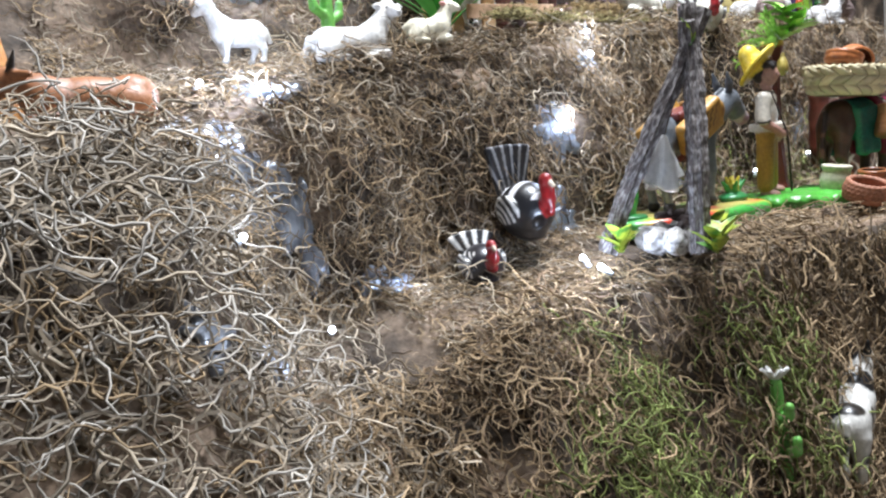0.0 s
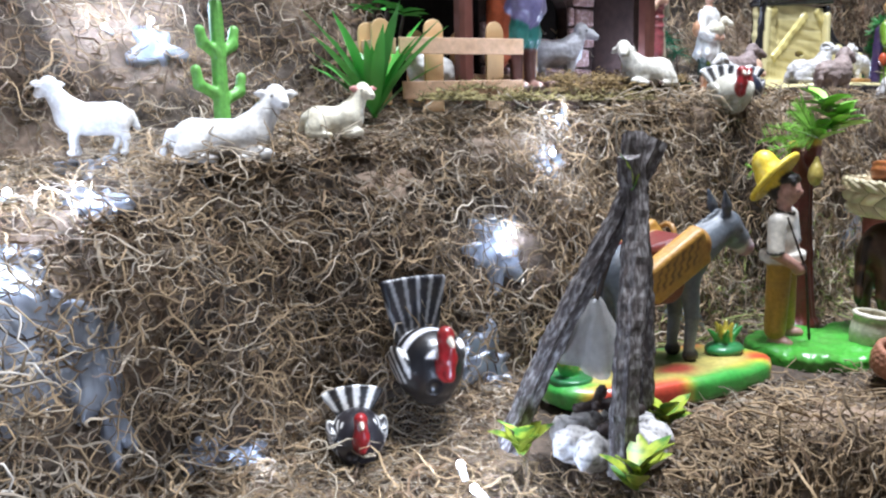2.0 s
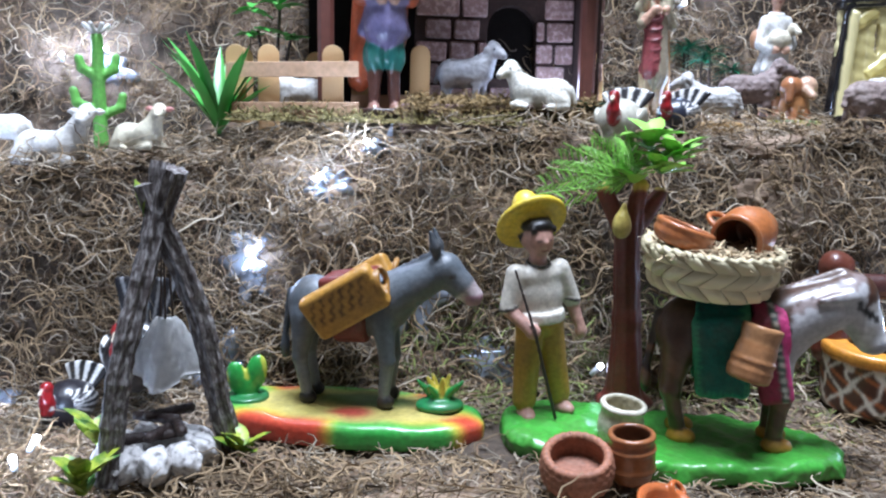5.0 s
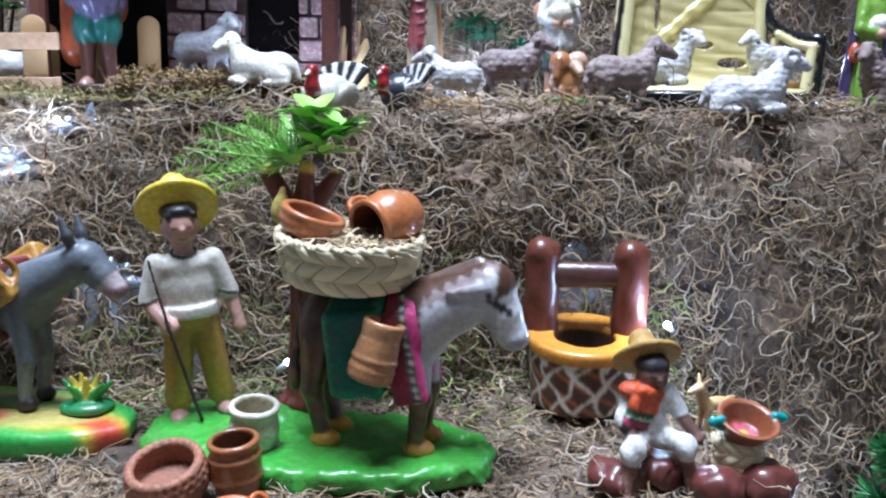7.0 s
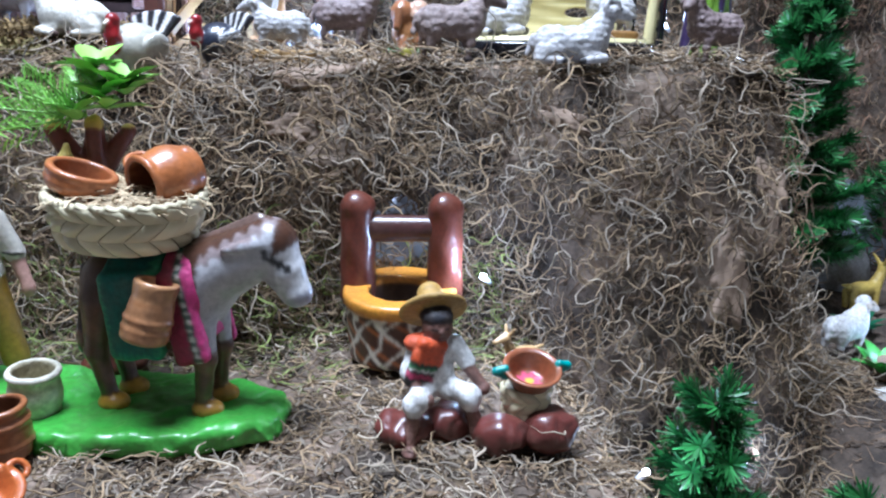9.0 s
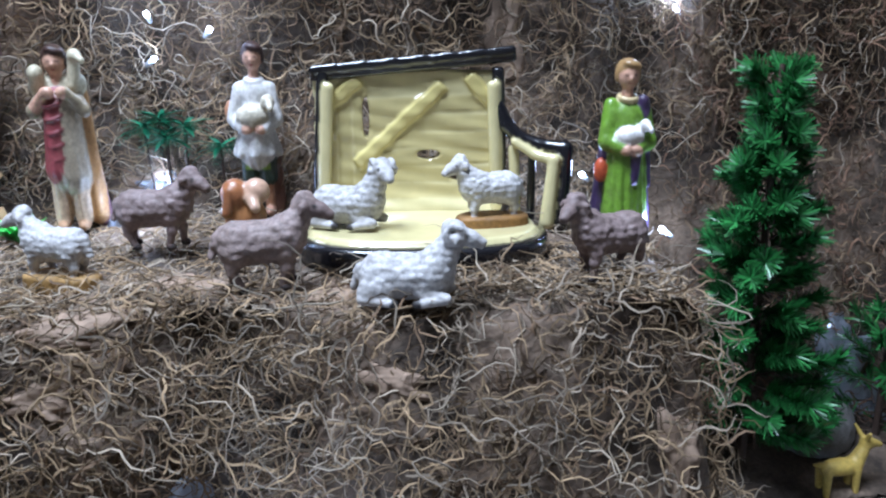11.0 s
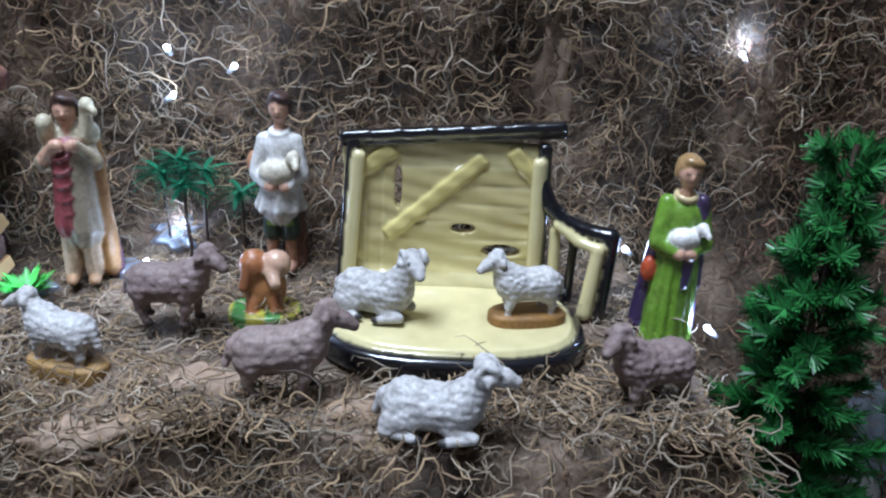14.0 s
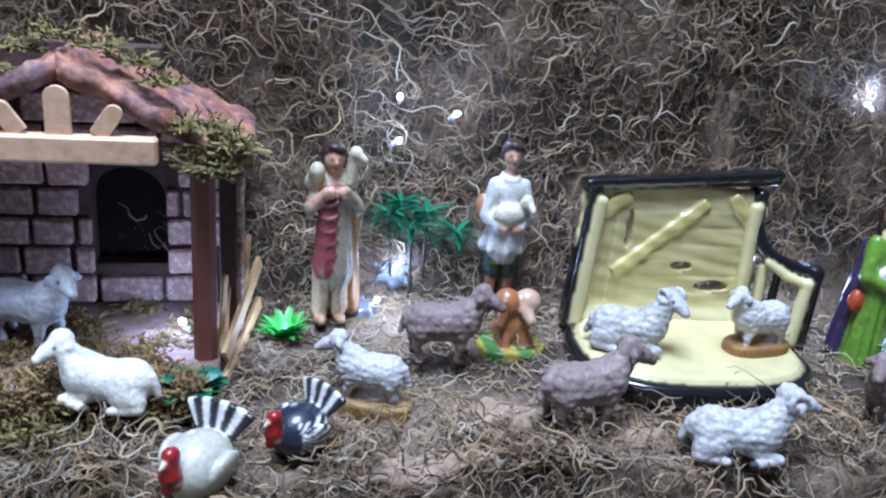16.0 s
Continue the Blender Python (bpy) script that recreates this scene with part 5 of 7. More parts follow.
pbowl.disc((0, 0, 11), 10, 8, rgb("8a4726"), top=18, edge=2, cut=True)
pbowl.ring((0, 0, 14.5), 18.8, 1.3, rgb("a4582e"), k=0.8)
for e in (-1, 1):
    pbowl.rod((e * 18, 0, 9), (e * 25, 0, 14), 2.6, 3.0, rgb("159a92"), k=1)
    pbowl.rod((e * 25, 0, 14), (e * 19, 0, 16), 3.0, 2.6, rgb("159a92"), k=1)
pbowl.stroke(lambda p, own: (p[..., 2] > 1) & (np.hypot(p[..., 0], p[..., 1]) < 8.0 + 1.8 * np.sin(np.arctan2(p[..., 1], p[..., 0]) * 8)), rgb("d8476c"))
pbowl.stroke(lambda p, own: (p[..., 2] > 1) & (np.hypot(p[..., 0], p[..., 1]) < 3), rgb("f0b52a"))
place("painted_clay_bowl", pbowl, on(0.327, -0.031, 0.0222, 4, 20, 0) @ Matrix.Scale(0.78, 4), "brown clay bowl with teal handles and a pink painted flower", "bowl", GLAZE, 0.8)


def fawn(color, h=1.0):
    c = Clay()
    c.ball((0, 0, 24), (13, 5.6, 6), color, k=3)
    c.rod((10, 0, 26), (16, 0, 40), 4.6, 3, color, k=3)
    c.rod((16, 0, 41), (24, 0, 38), 4, 2.2, color, k=2)
    for e in (-1, 1):
        c.rod((14, e * 2, 44), (12, e * 6, 51), 1.6, 1.0, color, k=0.8)
        for x in (-10, 9):
            c.rod((x, e * 3, 22), (x + 1, e * 3.6, 0), 2.8, 1.5, color, k=1.5)
    c.rod((-12, 0, 27), (-17, 0, 28), 2, 1, color, k=1)
    return c


place("deer_figurine", fawn(rgb("c49a5c")), on(0.343, 0.030, 0.000, 196) @ Matrix.Diagonal((0.84, 0.84, 0.66, 1)), "small tan plastic fawn beside the well", "deer figurine", SATIN, 0.8)

# tripod of twigs over a ring of pale stones
tp = empty("twig_tripod", "three grey twigs tied as a tripod over a fire ring", "tripod", on(0, 0, 0))
feet = [(-0.224, 0.05, -0.004), (-0.203, -0.014, -0.004), (-0.142, 0.026, -0.004)]
tops = [(-0.168, 0.002, 0.160), (-0.176, 0.008, 0.163), (-0.181, 0.005, 0.152)]
for k in range(3):
    bm = bmesh.new()
    rng = random.Random(k)
    a, b = Vector(feet[k]), Vector(tops[k])
    n, m = 14, 44
    d = (b - a).normalized()
    u = d.orthogonal().normalized()
    w = d.cross(u)
    prev = None
    for i in range(m + 1):
        t = i / m
        c = a.lerp(b, t) + u * 0.0022 * math.sin(t * 7 + k * 2) + w * 0.0018 * math.sin(t * 5 + k)
        r = 0.0060 * (1 - 0.12 * t) * (1 + 0.05 * math.sin(t * 40 + k) + 0.04 * math.sin(t * 97 + 2 * k))
        ring = [bm.verts.new(c + (u * math.cos(6.283 * j / n) + w * math.sin(6.283 * j / n)) * r * (1 + (0.15 if j % 2 else -0.15) + 0.08 * math.sin(j * 2.3 + k) + rng.uniform(-0.05, 0.05))) for j in range(n)]
        if prev:
            for j in range(n):
                bm.faces.new((prev[j], prev[(j + 1) % n], ring[(j + 1) % n], ring[j]))
        else:
            bm.faces.new(ring[::-1])
        prev = ring
    bm.faces.new(prev)
    axes = Matrix((u, w, d)).transposed().to_4x4()
    axes.translation = a
    bmesh.ops.transform(bm, matrix=axes.inverted(), verts=bm.verts)
    part("twig", bm, BARK, tp, smooth=False).matrix_basis = axes
for k in range(9):
    a = k * 0.698
    st = Clay()
    st.ball((0, 0, 0), (12, 8.5, 10), rgb("d6d2cf"))
    sw = wool(1.8, 4.4)
    st.relief = lambda p, q=k: sw(p + q * 11)
    st.stroke(lambda p, own, q=k: np.abs(np.sin(p[..., 0] * 0.33 + p[..., 1] * 0.2 + np.sin(p[..., 2] * 0.7 + q) * 1.6)) < 0.22, rgb("3c3636"))
    place("ash_stone", st, on(-0.184 + 0.022 * math.cos(a), 0.014 + 0.020 * math.sin(a), 0.003, 40 * k), "ash-white crumbly stone of the fire ring", "stone", MATTE, 1.2, "stones of the fire ring")
for k in range(5):
    lg = Clay()
    lg.rod((-12, 0, 0), (12, 0, 3), 3.2, 2.6, rgb("2a1712"))
    lg.relief = lambda p: 0.4 * np.sin(p[..., 0] * 1.3) * np.sin(p[..., 2] * 1.5)
    place("charred_stick", lg, on(-0.186 + 0.006 * (k % 3), 0.016 + 0.004 * k - 0.006, 0.012 + 0.002 * k, 50 * k + 15, 0, 6), "short charred dark brown stick in the fire ring", "stick", MATTE, 1.0, "sticks of the fire")
for k, (x, y, ln) in enumerate([(-0.210, -0.026, 0.024), (-0.225, 0.038, 0.020), (-0.139, 0.014, 0.020)]):
    lv = empty("leafy_sprig", "yellow-green variegated leaves at the tripod's foot", "plant", on(x, y, -0.002), "sprigs round the tripod")
    sprig(lv, (0, 0, 0.002), 8, ln, 0.0055, LEAF_YELLOW, 80 + k, lift=0.9)
tl = empty("leafy_sprig", "yellow-green leaf stuck at the tripod's top", "plant", on(-0.183, 0.003, 0.137))
sprig(tl, (0, 0, 0), 2, 0.018, 0.004, LEAF_YELLOW, 99, lift=1.4, spread=0.3)

# turkeys beside the slope
BLACK = rgb("15151a")
place("clay_turkey", turkey(BLACK, WHITE, rgb("8f8f92"), rgb("15161f"), upright=1.0, size=1.22, back_mark=rgb("e4e2e6")), on(-0.226, 0.122, 0.003, -98) @ Matrix.Diagonal((1, 1.02, 1.12, 1)), "glazed black clay turkey with tall striped tail and red head", "turkey figurine", GLAZE, 0.75)
place("clay_turkey", turkey(rgb("26232a"), WHITE, WHITE, BLACK, size=0.97), on(-0.274, 0.127, -0.025, -112), "small black and white clay turkey with red neck", "turkey figurine", GLAZE, 0.7)

# crumpled clear wrap hung over the fire
hj = empty("plastic_wrap_scrap", "crumpled translucent plastic wrap hung inside the twig tripod", "plastic wrap", on(-0.181, 0.030, 0.040) @ Matrix.Scale(0.8, 4))
WRAP = mat("cloudy_plastic_wrap", (0.62, 0.61, 0.60), 0.32, grain=0.15, grain_size=200, bump=0.5, coat=0.3)
WRAP.node_tree.nodes["Principled BSDF"].inputs["Transmission Weight"].default_value = 0.35
bm = bmesh.new()
rng = random.Random(31)
rows = []
for i in range(13):
    t = i / 12
    row = []
    for j in range(36):
        a = 6.2832 * j / 36
        fold = 0.26 * math.sin(a * 4 + 1.2 + t) + 0.12 * math.sin(a * 9 + 5 * t)
        r = (0.0045 + 0.0125 * t ** 0.7) * (1 + fold * min(1.0, 0.3 + t)) + rng.uniform(-0.0004, 0.0004)
        drop = 0.006 * math.cos(a * 2 + 0.6) * t * t
        row.append(bm.verts.new((r * math.cos(a) * 1.35, r * math.sin(a) * 0.8, 0.045 * (1 - t) + drop)))
    rows.append(row)
for i in range(12):
    for j in range(36):
        bm.faces.new((rows[i][j], rows[i][(j + 1) % 36], rows[i + 1][(j + 1) % 36], rows[i + 1][j]))
bmesh.ops.solidify(bm, geom=list(bm.faces), thickness=0.0005)
part("wrap", bm, WRAP, hj)
bm = bmesh.new()
for q in ((-0.004, 0.0), (0.004, 0.002), (0.0, -0.003)):
    twig(bm, (q[0], q[1], 0.042), (q[0] * 0.4 + 0.006, q[1] * 0.4 - 0.022, 0.104), 0.0009)
part("cord", bm, STEM, hj, "dark hanging cord")


# ---- upper terrace ----
def cactus(h, flower=True):
    ob = empty("toy_cactus", "light green plastic cactus with upturned arms and a white flower", "cactus", Matrix.Identity(4))
    c = Clay()
    g = rgb("6fc048")
    c.rod((0, 0, 0), (0, 0, h), 5.6, 4.4, g, k=2)
    for (x, z0, z1, w) in ((-1, 0.30, 0.50, 17), (1, 0.26, 0.46, 16), (-1, 0.62, 0.80, 12), (1, 0.62, 0.82, 12)):
        c.rod((0, 0, h * z0), (x * w, 0, h * (z0 + 0.09)), 3.8, 3.6, g, k=2)
        c.rod((x * w, 0, h * (z0 + 0.09)), (x * (w + 2), 0, h * z1), 3.6, 3.4, g, k=2)
    c.relief = lambda p: 0.3 * np.sin(np.arctan2(p[..., 1], p[..., 0]) * 8)
    piece("stem", c, ob, material=SATIN, voxel=1.0)
    if flower:
        f = Clay()
        for i in range(6):
            a = i * 1.047
            f.rod((0, 0, h + 2), (9 * math.cos(a), 9 * math.sin(a), h + 10), 1.6, 1.9, WHITE, k=1)
        piece("flower", f, ob, "white plastic flower", SATIN, 0.8)
    return ob


cactus(86).matrix_world = on(-0.292, 0.266, 0.166, 20)
cactus(80).matrix_world = on(-0.198, -0.063, -0.158, 60, 0, 8) @ Matrix.Scale(0.86, 4)

SHEEPW = rgb("e6e2dc")
place("lamb_figurine", sheep(SHEEPW, SHEEPW, SHEEPW, depth=0.12, turn=-60, size=0.9, length=1.12, ears_out=True, head_up=4), on(-0.372, 0.270, 0.156, 176) @ Matrix.Scale(0.88, 4), "smooth white plastic lamb standing on moss", "lamb figurine", SATIN, 0.9)
place("lamb_figurine", sheep(SHEEPW, SHEEPW, SHEEPW, lying=True, depth=0.12, turn=-72, size=0.98, length=1.25, head_up=5, ears_out=True), on(-0.312, 0.214, 0.150, -22), "smooth white plastic sheep lying at the slope's edge", "sheep figurine", SATIN, 0.9)
place("lamb_figurine", sheep(rgb("e9e0c4"), rgb("e9e0c4"), rgb("d8cba8"), lying=True, depth=0.12, turn=-62, size=0.74, head_up=5, ears_out=True, ear=rgb("d88c84")), on(-0.243, 0.200, 0.163, -25), "small cream plastic lamb lying, pink ears", "lamb figurine", SATIN, 0.8)
place("sheep_figurine", sheep(WHITE, WHITE, rgb("9a938c"), depth=0.5, size=0.85), on(-0.128, 0.252, 0.188, 190), "white sheep standing behind the stick fence", "sheep figurine", SATIN, 1.0)


def stick(parent, a, b, width, thick, rounded=True, material=None, name="picket", face=(0, 1, 0)):
    """A flat craft stick from a to b with a rounded end."""
    a, b = Vector(a), Vector(b)
    d = (b - a).normalized()
    side = d.cross(Vector(face)).normalized()
    out = side.cross(d).normalized()
    w = width / 2
    L = (b - a).length
    shape = [(-w, 0), (w, 0)]
    if rounded:
        shape += [(w * math.cos(q), L - w + w * math.sin(q)) for q in [math.pi * i / 8 for i in range(9)]]
    else:
        shape += [(w, L), (-w, L)]
    bm = bmesh.new()
    fr = [bm.verts.new(a + side * x + d * z + out * thick / 2) for x, z in shape]
    bk = [bm.verts.new(a + side * x + d * z - out * thick / 2) for x, z in shape]
    bm.faces.new(fr)
    bm.faces.new(bk[::-1])
    for i in range(len(shape)):
        j = (i + 1) % len(shape)
        bm.faces.new((fr[j], fr[i], bk[i], bk[j]))
    bmesh.ops.recalc_face_normals(bm, faces=bm.faces)
    bmesh.ops.bevel(bm, geom=list(bm.edges), offset=0.0003, segments=1, affect="EDGES")
    return part(name, bm, material or WOOD, parent, smooth=False)


f1 = empty("stick_fence", "low fence of rounded craft sticks and thin planks", "fence", on(0, 0, 0))
for (x, y) in ((-0.148, 0.220), (-0.098, 0.211)):
    stick(f1, (x, y, 0.180), (x, y, 0.246), 0.0165, 0.002)
stick(f1, (-0.178, 0.2195, 0.226), (-0.078, 0.2015, 0.2275), 0.0115, 0.0025, False, PLANK, "plank")
stick(f1, (-0.176, 0.2190, 0.195), (-0.078, 0.2015, 0.1965), 0.0125, 0.0025, False, PLANK, "plank")
for (x, y) in ((-0.178, 0.245), (-0.176, 0.268), (-0.118, 0.290), (-0.078, 0.285)):
    stick(f1, (x, y, 0.186), (x + 0.001, y, 0.248), 0.0165, 0.002)
stick(f1, (-0.180, 0.222, 0.226), (-0.180, 0.29, 0.23), 0.011, 0.0025, False, PLANK, "plank", (1, 0, 0))
f2 = empty("stick_fence", "short fence piece of craft sticks beside the hut", "fence", on(0, 0, 0))
stick(f2, (-0.029, 0.249, 0.186), (-0.028, 0.249, 0.252), 0.0165, 0.002)
stick(f2, (-0.085, 0.254, 0.205), (-0.026, 0.252, 0.206), 0.0115, 0.0025, False, PLANK, "plank")
f3 = empty("stick_fence", "leaning fence piece of craft sticks beside the hut", "fence", on(0, 0, 0))
for k in range(4):
    q = 0.15 + 0.23 * k
    x, y, z = 0.117 + 0.018 * q, 0.236 + 0.066 * q, 0.194 + 0.014 * q
    stick(f3, (x - 0.003, y + 0.003, z), (x + 0.001, y + 0.006, z + 0.054), 0.0085, 0.002, face=(0.96, -0.28, 0))
stick(f3, (0.121, 0.232, 0.206), (0.140, 0.298, 0.241), 0.009, 0.003, False, WOOD, "plank", (0.89, -0.46, 0))
stick(f3, (0.121, 0.232, 0.190), (0.140, 0.298, 0.212), 0.009, 0.003, False, WOOD, "plank", (0.89, -0.46, 0))


def strap_plant(name, label, m, count, length, width, material, seed, lift=1.1, spread=0.8):
    ob = empty(name, label, "plant", m)
    rng = random.Random(seed)
    bm = bmesh.new()
    for i in range(count):
        a = 2.4 * i + rng.uniform(-0.3, 0.3)
        d = Vector((math.cos(a) * spread, math.sin(a) * spread, lift * rng.uniform(0.5, 1.5)))
        leaf_blade(bm, Vector((0, 0, 0)), d, length * rng.uniform(0.65, 1.1), width, Vector((0, 0, 1)), cup=0.5, seg=5)
    part("leaves", bm, material, ob)
    return ob


strap_plant("strap_leaf_plant", "green plastic plant with long strap leaves", on(-0.190, 0.236, 0.176), 24, 0.084, 0.0048, LEAF, 5, lift=1.9)
strap_plant("rosette_plant", "small dark green plastic rosette on moss", on(0.104, 0.209, 0.197), 28, 0.021, 0.0075, LEAF_DARK, 6, lift=0.6)
strap_plant("leafy_plant", "bright green plastic leaves beside the fence", on(0.156, 0.276, 0.194), 60, 0.022, 0.0026, LEAF, 7, lift=1.2)
br = empty("plastic_branch", "dark twigs with round bright green plastic leaves", "plant", on(-0.152, 0.282, 0.185))
bm = bmesh.new()
for q in ((-0.012, -0.005, 0.078), (0.006, 0, 0.10), (0.016, -0.006, 0.075)):
    twig(bm, (0, 0, 0), q, 0.0022)
part("stem", bm, STEM, br)
for k, q in enumerate(((-0.014, -0.008, 0.074), (0.012, -0.010, 0.070), (0.006, -0.006, 0.098), (-0.018, 0, 0.096))):
    sprig(br, q, 7, 0.020, 0.005, LEAF, 120 + k, lift=0.15)

# hut: floor, brick walls, posts, gable roof
hut = empty("toy_stable", "small brick stable with red posts and mossy bark roof", "stable", on(0, 0, 0))
BRICK = mat("pinkish_brown_brick", (0.34, 0.215, 0.19), 0.85, grain=0.5, grain_size=260, random_object=0.25, dirt=(0.66, 0.50, 0.47), dirt_size=240, dirt_amount=0.85, bump=1.0)
MORTAR = mat("dark_brown_mortar", (0.055, 0.032, 0.026), 0.9, grain=0.3, grain_size=160, bump=0.6)
ROOF = mat("red_brown_bark_sheet", (0.235, 0.095, 0.06), 0.7, grain=0.4, grain_size=180, second=(0.13, 0.075, 0.085), second_size=38, dirt=(0.42, 0.22, 0.14), dirt_size=90, dirt_amount=0.6, bump=1.0)
RED = mat("dark_red_painted_wood", (0.155, 0.055, 0.04), 0.55, grain=0.2, grain_size=90, bump=0.2)
# plain black with little sheen, standing in for shade inside the stable
DARK = mat("black_shade_panel", (0.010, 0.008, 0.007), 0.95, grain=0.2)
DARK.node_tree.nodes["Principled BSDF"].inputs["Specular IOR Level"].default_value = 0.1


def block(name, lo, hi, material, parent, label="", bevel=0.0008, seed=None):
    bm = bmesh.new()
    bmesh.ops.create_cube(bm, size=1)
    rng = random.Random(seed)
    for v in bm.verts:
        v.co = Vector([lo[i] + (hi[i] - lo[i]) * (v.co[i] + 0.5) + (rng.uniform(-1, 1) * 0.0007 if seed is not None else 0) for i in range(3)])
    bmesh.ops.bevel(bm, geom=list(bm.edges), offset=bevel, segments=1, affect="EDGES")
    return part(name, bm, material, parent, label, smooth=False)


block("floor", (-0.045, 0.206, 0.180), (0.118, 0.335, 0.203), mat("pink_stone_floor", (0.30, 0.20, 0.19), 0.85, grain=0.3, grain_size=200, second=(0.20, 0.13, 0.10), second_size=40, bump=0.6), hut, "pinkish stone floor")
# back wall round the arched opening
bm = bmesh.new()
ax, aw, az0, az1 = 0.059, 0.0225, 0.232, 0.276
arch = [(ax - aw, az0), (ax - aw, az1)] + [(ax - aw * math.cos(q), az1 + aw * 0.95 * math.sin(q)) for q in [math.pi * i / 10 for i in range(1, 10)]] + [(ax + aw, az1), (ax + aw, az0)]
inside_arch = lambda x, z: abs(x - ax) < aw + 0.001 and az0 - 0.002 < z < az1 + math.sqrt(max(aw * aw - (x - ax) ** 2, 0)) + 0.001
wall_l = block("wall", (-0.030, 0.316, 0.203), (ax - aw, 0.330, 0.372), MORTAR, hut)
wall_r = block("wall", (ax + aw, 0.316, 0.203), (0.126, 0.330, 0.322), MORTAR, hut)
block("wall", (ax - aw, 0.316, 0.203), (ax + aw, 0.330, az0), MORTAR, hut)
wt = block("wall", (ax - aw, 0.316, az1 + aw * 0.95), (ax + aw, 0.330, 0.372), MORTAR, hut)
block("niche", (ax - aw - 0.004, 0.3305, az0 - 0.004), (ax + aw + 0.004, 0.336, az1 + aw), DARK, hut, "black panel standing in for the niche's shade behind the arch")
for s in (-1, 1):
    bm = bmesh.new()
    for (x0, z0), (x1, z1) in zip(arch[1:-2], arch[2:-1]):
        if (x0 + x1) / 2 * s > ax * s:
            for yy in (0.316,):
                v = [bm.verts.new((x0, yy, z0)), bm.verts.new((x1, yy, z1)), bm.verts.new((x1, yy, az1 + aw * 0.96)), bm.verts.new((x0, yy, az1 + aw * 0.96))]
                bm.faces.new(v)
                w = [bm.verts.new((x0, yy, z0)), bm.verts.new((x1, yy, z1)), bm.verts.new((x1, yy + 0.014, z1)), bm.verts.new((x0, yy + 0.014, z0))]
                bm.faces.new(w)
    part("arch", bm, MORTAR, hut, smooth=False)
side = block("side_wall", (0.117, 0.262, 0.203), (0.127, 0.316, 0.325), MORTAR, hut)
# the bay's inner shade, put in as a black board
block("side_wall", (-0.125, 0.316, 0.186), (-0.030, 0.330, 0.34), DARK, hut, "black board standing in for the open bay's inner shade")
for (x, y) in ((0.110, 0.240), (-0.105, 0.240)):
    block("post", (x - 0.0065, y - 0.0065, 0.186), (x + 0.0065, y + 0.0065, 0.325), RED, hut, bevel=0.003)
block("beam", (-0.034, 0.217, 0.324), (0.090, 0.226, 0.338), PLANK, hut, "pale wooden cross beam", bevel=0.0015)
stick(hut, (0.044, 0.2215, 0.337), (0.044, 0.2215, 0.362), 0.012, 0.003, True, PLANK, "king_post")
for s in (-1, 1):
    stick(hut, (0.044 + s * 0.018, 0.2215, 0.338), (0.044 + s * 0.028, 0.2215, 0.353), 0.009, 0.003, True, PLANK, "strut")
block("beam", (-0.118, 0.236, 0.318), (-0.040, 0.246, 0.329), RED, hut)


def roof_slab(x0, z0, x1, z1, seed):
    """A thick bark sheet from the eave to the ridge."""
    rng = np.random.default_rng(seed)
    nx, ny = 16, 18
    bm = bmesh.new()
    rows = {}
    for lay in (0, 1):
        for i in range(nx + 1):
            for j in range(ny + 1):
                t = i / nx
                y = 0.226 + 0.116 * j / ny
                n = 0.0022 * math.sin(i * 1.9 + j * 0.8) * math.sin(j * 1.3 + seed) + float(rng.normal(0, 0.0007))
                edge = 0.004 * math.sin(i * 1.1 + seed) if j == 0 else 0
                rows[lay, i, j] = bm.verts.new((x0 + (x1 - x0) * t, y + edge, z0 + (z1 - z0) * t + (0.012 if lay else 0) + n * lay))
    for lay in (0, 1):
        for i in range(nx):
            for j in range(ny):
                q = [rows[lay, i, j], rows[lay, i + 1, j], rows[lay, i + 1, j + 1], rows[lay, i, j + 1]]
                bm.faces.new(q if lay else q[::-1])
    ring = [(i, 0) for i in range(nx)] + [(nx, j) for j in range(ny)] + [(i, ny) for i in range(nx, 0, -1)] + [(0, j) for j in range(ny, 0, -1)]
    for a, b in zip(ring, ring[1:] + ring[:1]):
        bm.faces.new((rows[0, a[0], a[1]], rows[0, b[0], b[1]], rows[1, b[0], b[1]], rows[1, a[0], a[1]]))
    bmesh.ops.recalc_face_normals(bm, faces=bm.faces)
    return part("roof_sheet", bm, ROOF, hut, "red-brown bark roof sheet")


roof_slab(0.137, 0.316, 0.044, 0.364, 1)
roof_slab(-0.050, 0.316, 0.044, 0.364, 2)
# unseen sheet, added to roof the dark bay
roof_slab(-0.130, 0.324, -0.045, 0.330, 3)


def tufts(name, label, spots, material, seed, length=0.012, thick=0.0006, per=70):
    """Fine curled moss clumps at the given places: x, y, z, radius."""
    rng = random.Random(seed)
    bm_v, bm_f = [], []
    for (x, y, z, r) in spots:
        for _ in range(per):
            a, q = rng.uniform(0, 6.283), r * math.sqrt(rng.random())
            p = Vector((x + q * math.cos(a), y + q * math.sin(a), z + rng.uniform(0, 0.35) * r))
            d = Vector((rng.gauss(0, 1), rng.gauss(0, 1), rng.gauss(0, 0.5))).normalized()
            for k in range(5):
                sd = d.orthogonal().normalized() * thick
                bm_v += [p + sd, p - sd]
                if k:
                    n = len(bm_v)
                    bm_f.append((n - 4, n - 3, n - 1, n - 2))
                d = (d + Vector((rng.gauss(0, 0.7), rng.gauss(0, 0.7), rng.gauss(0, 0.4)))).normalized()
                p = p + d * length / 4
                p.z = max(p.z, z + 0.0006)
    ob = linked(name, mesh_from(name, [tuple(v) for v in bm_v], bm_f), material)
    return tagged(ob, label, "moss", kind="stuff")


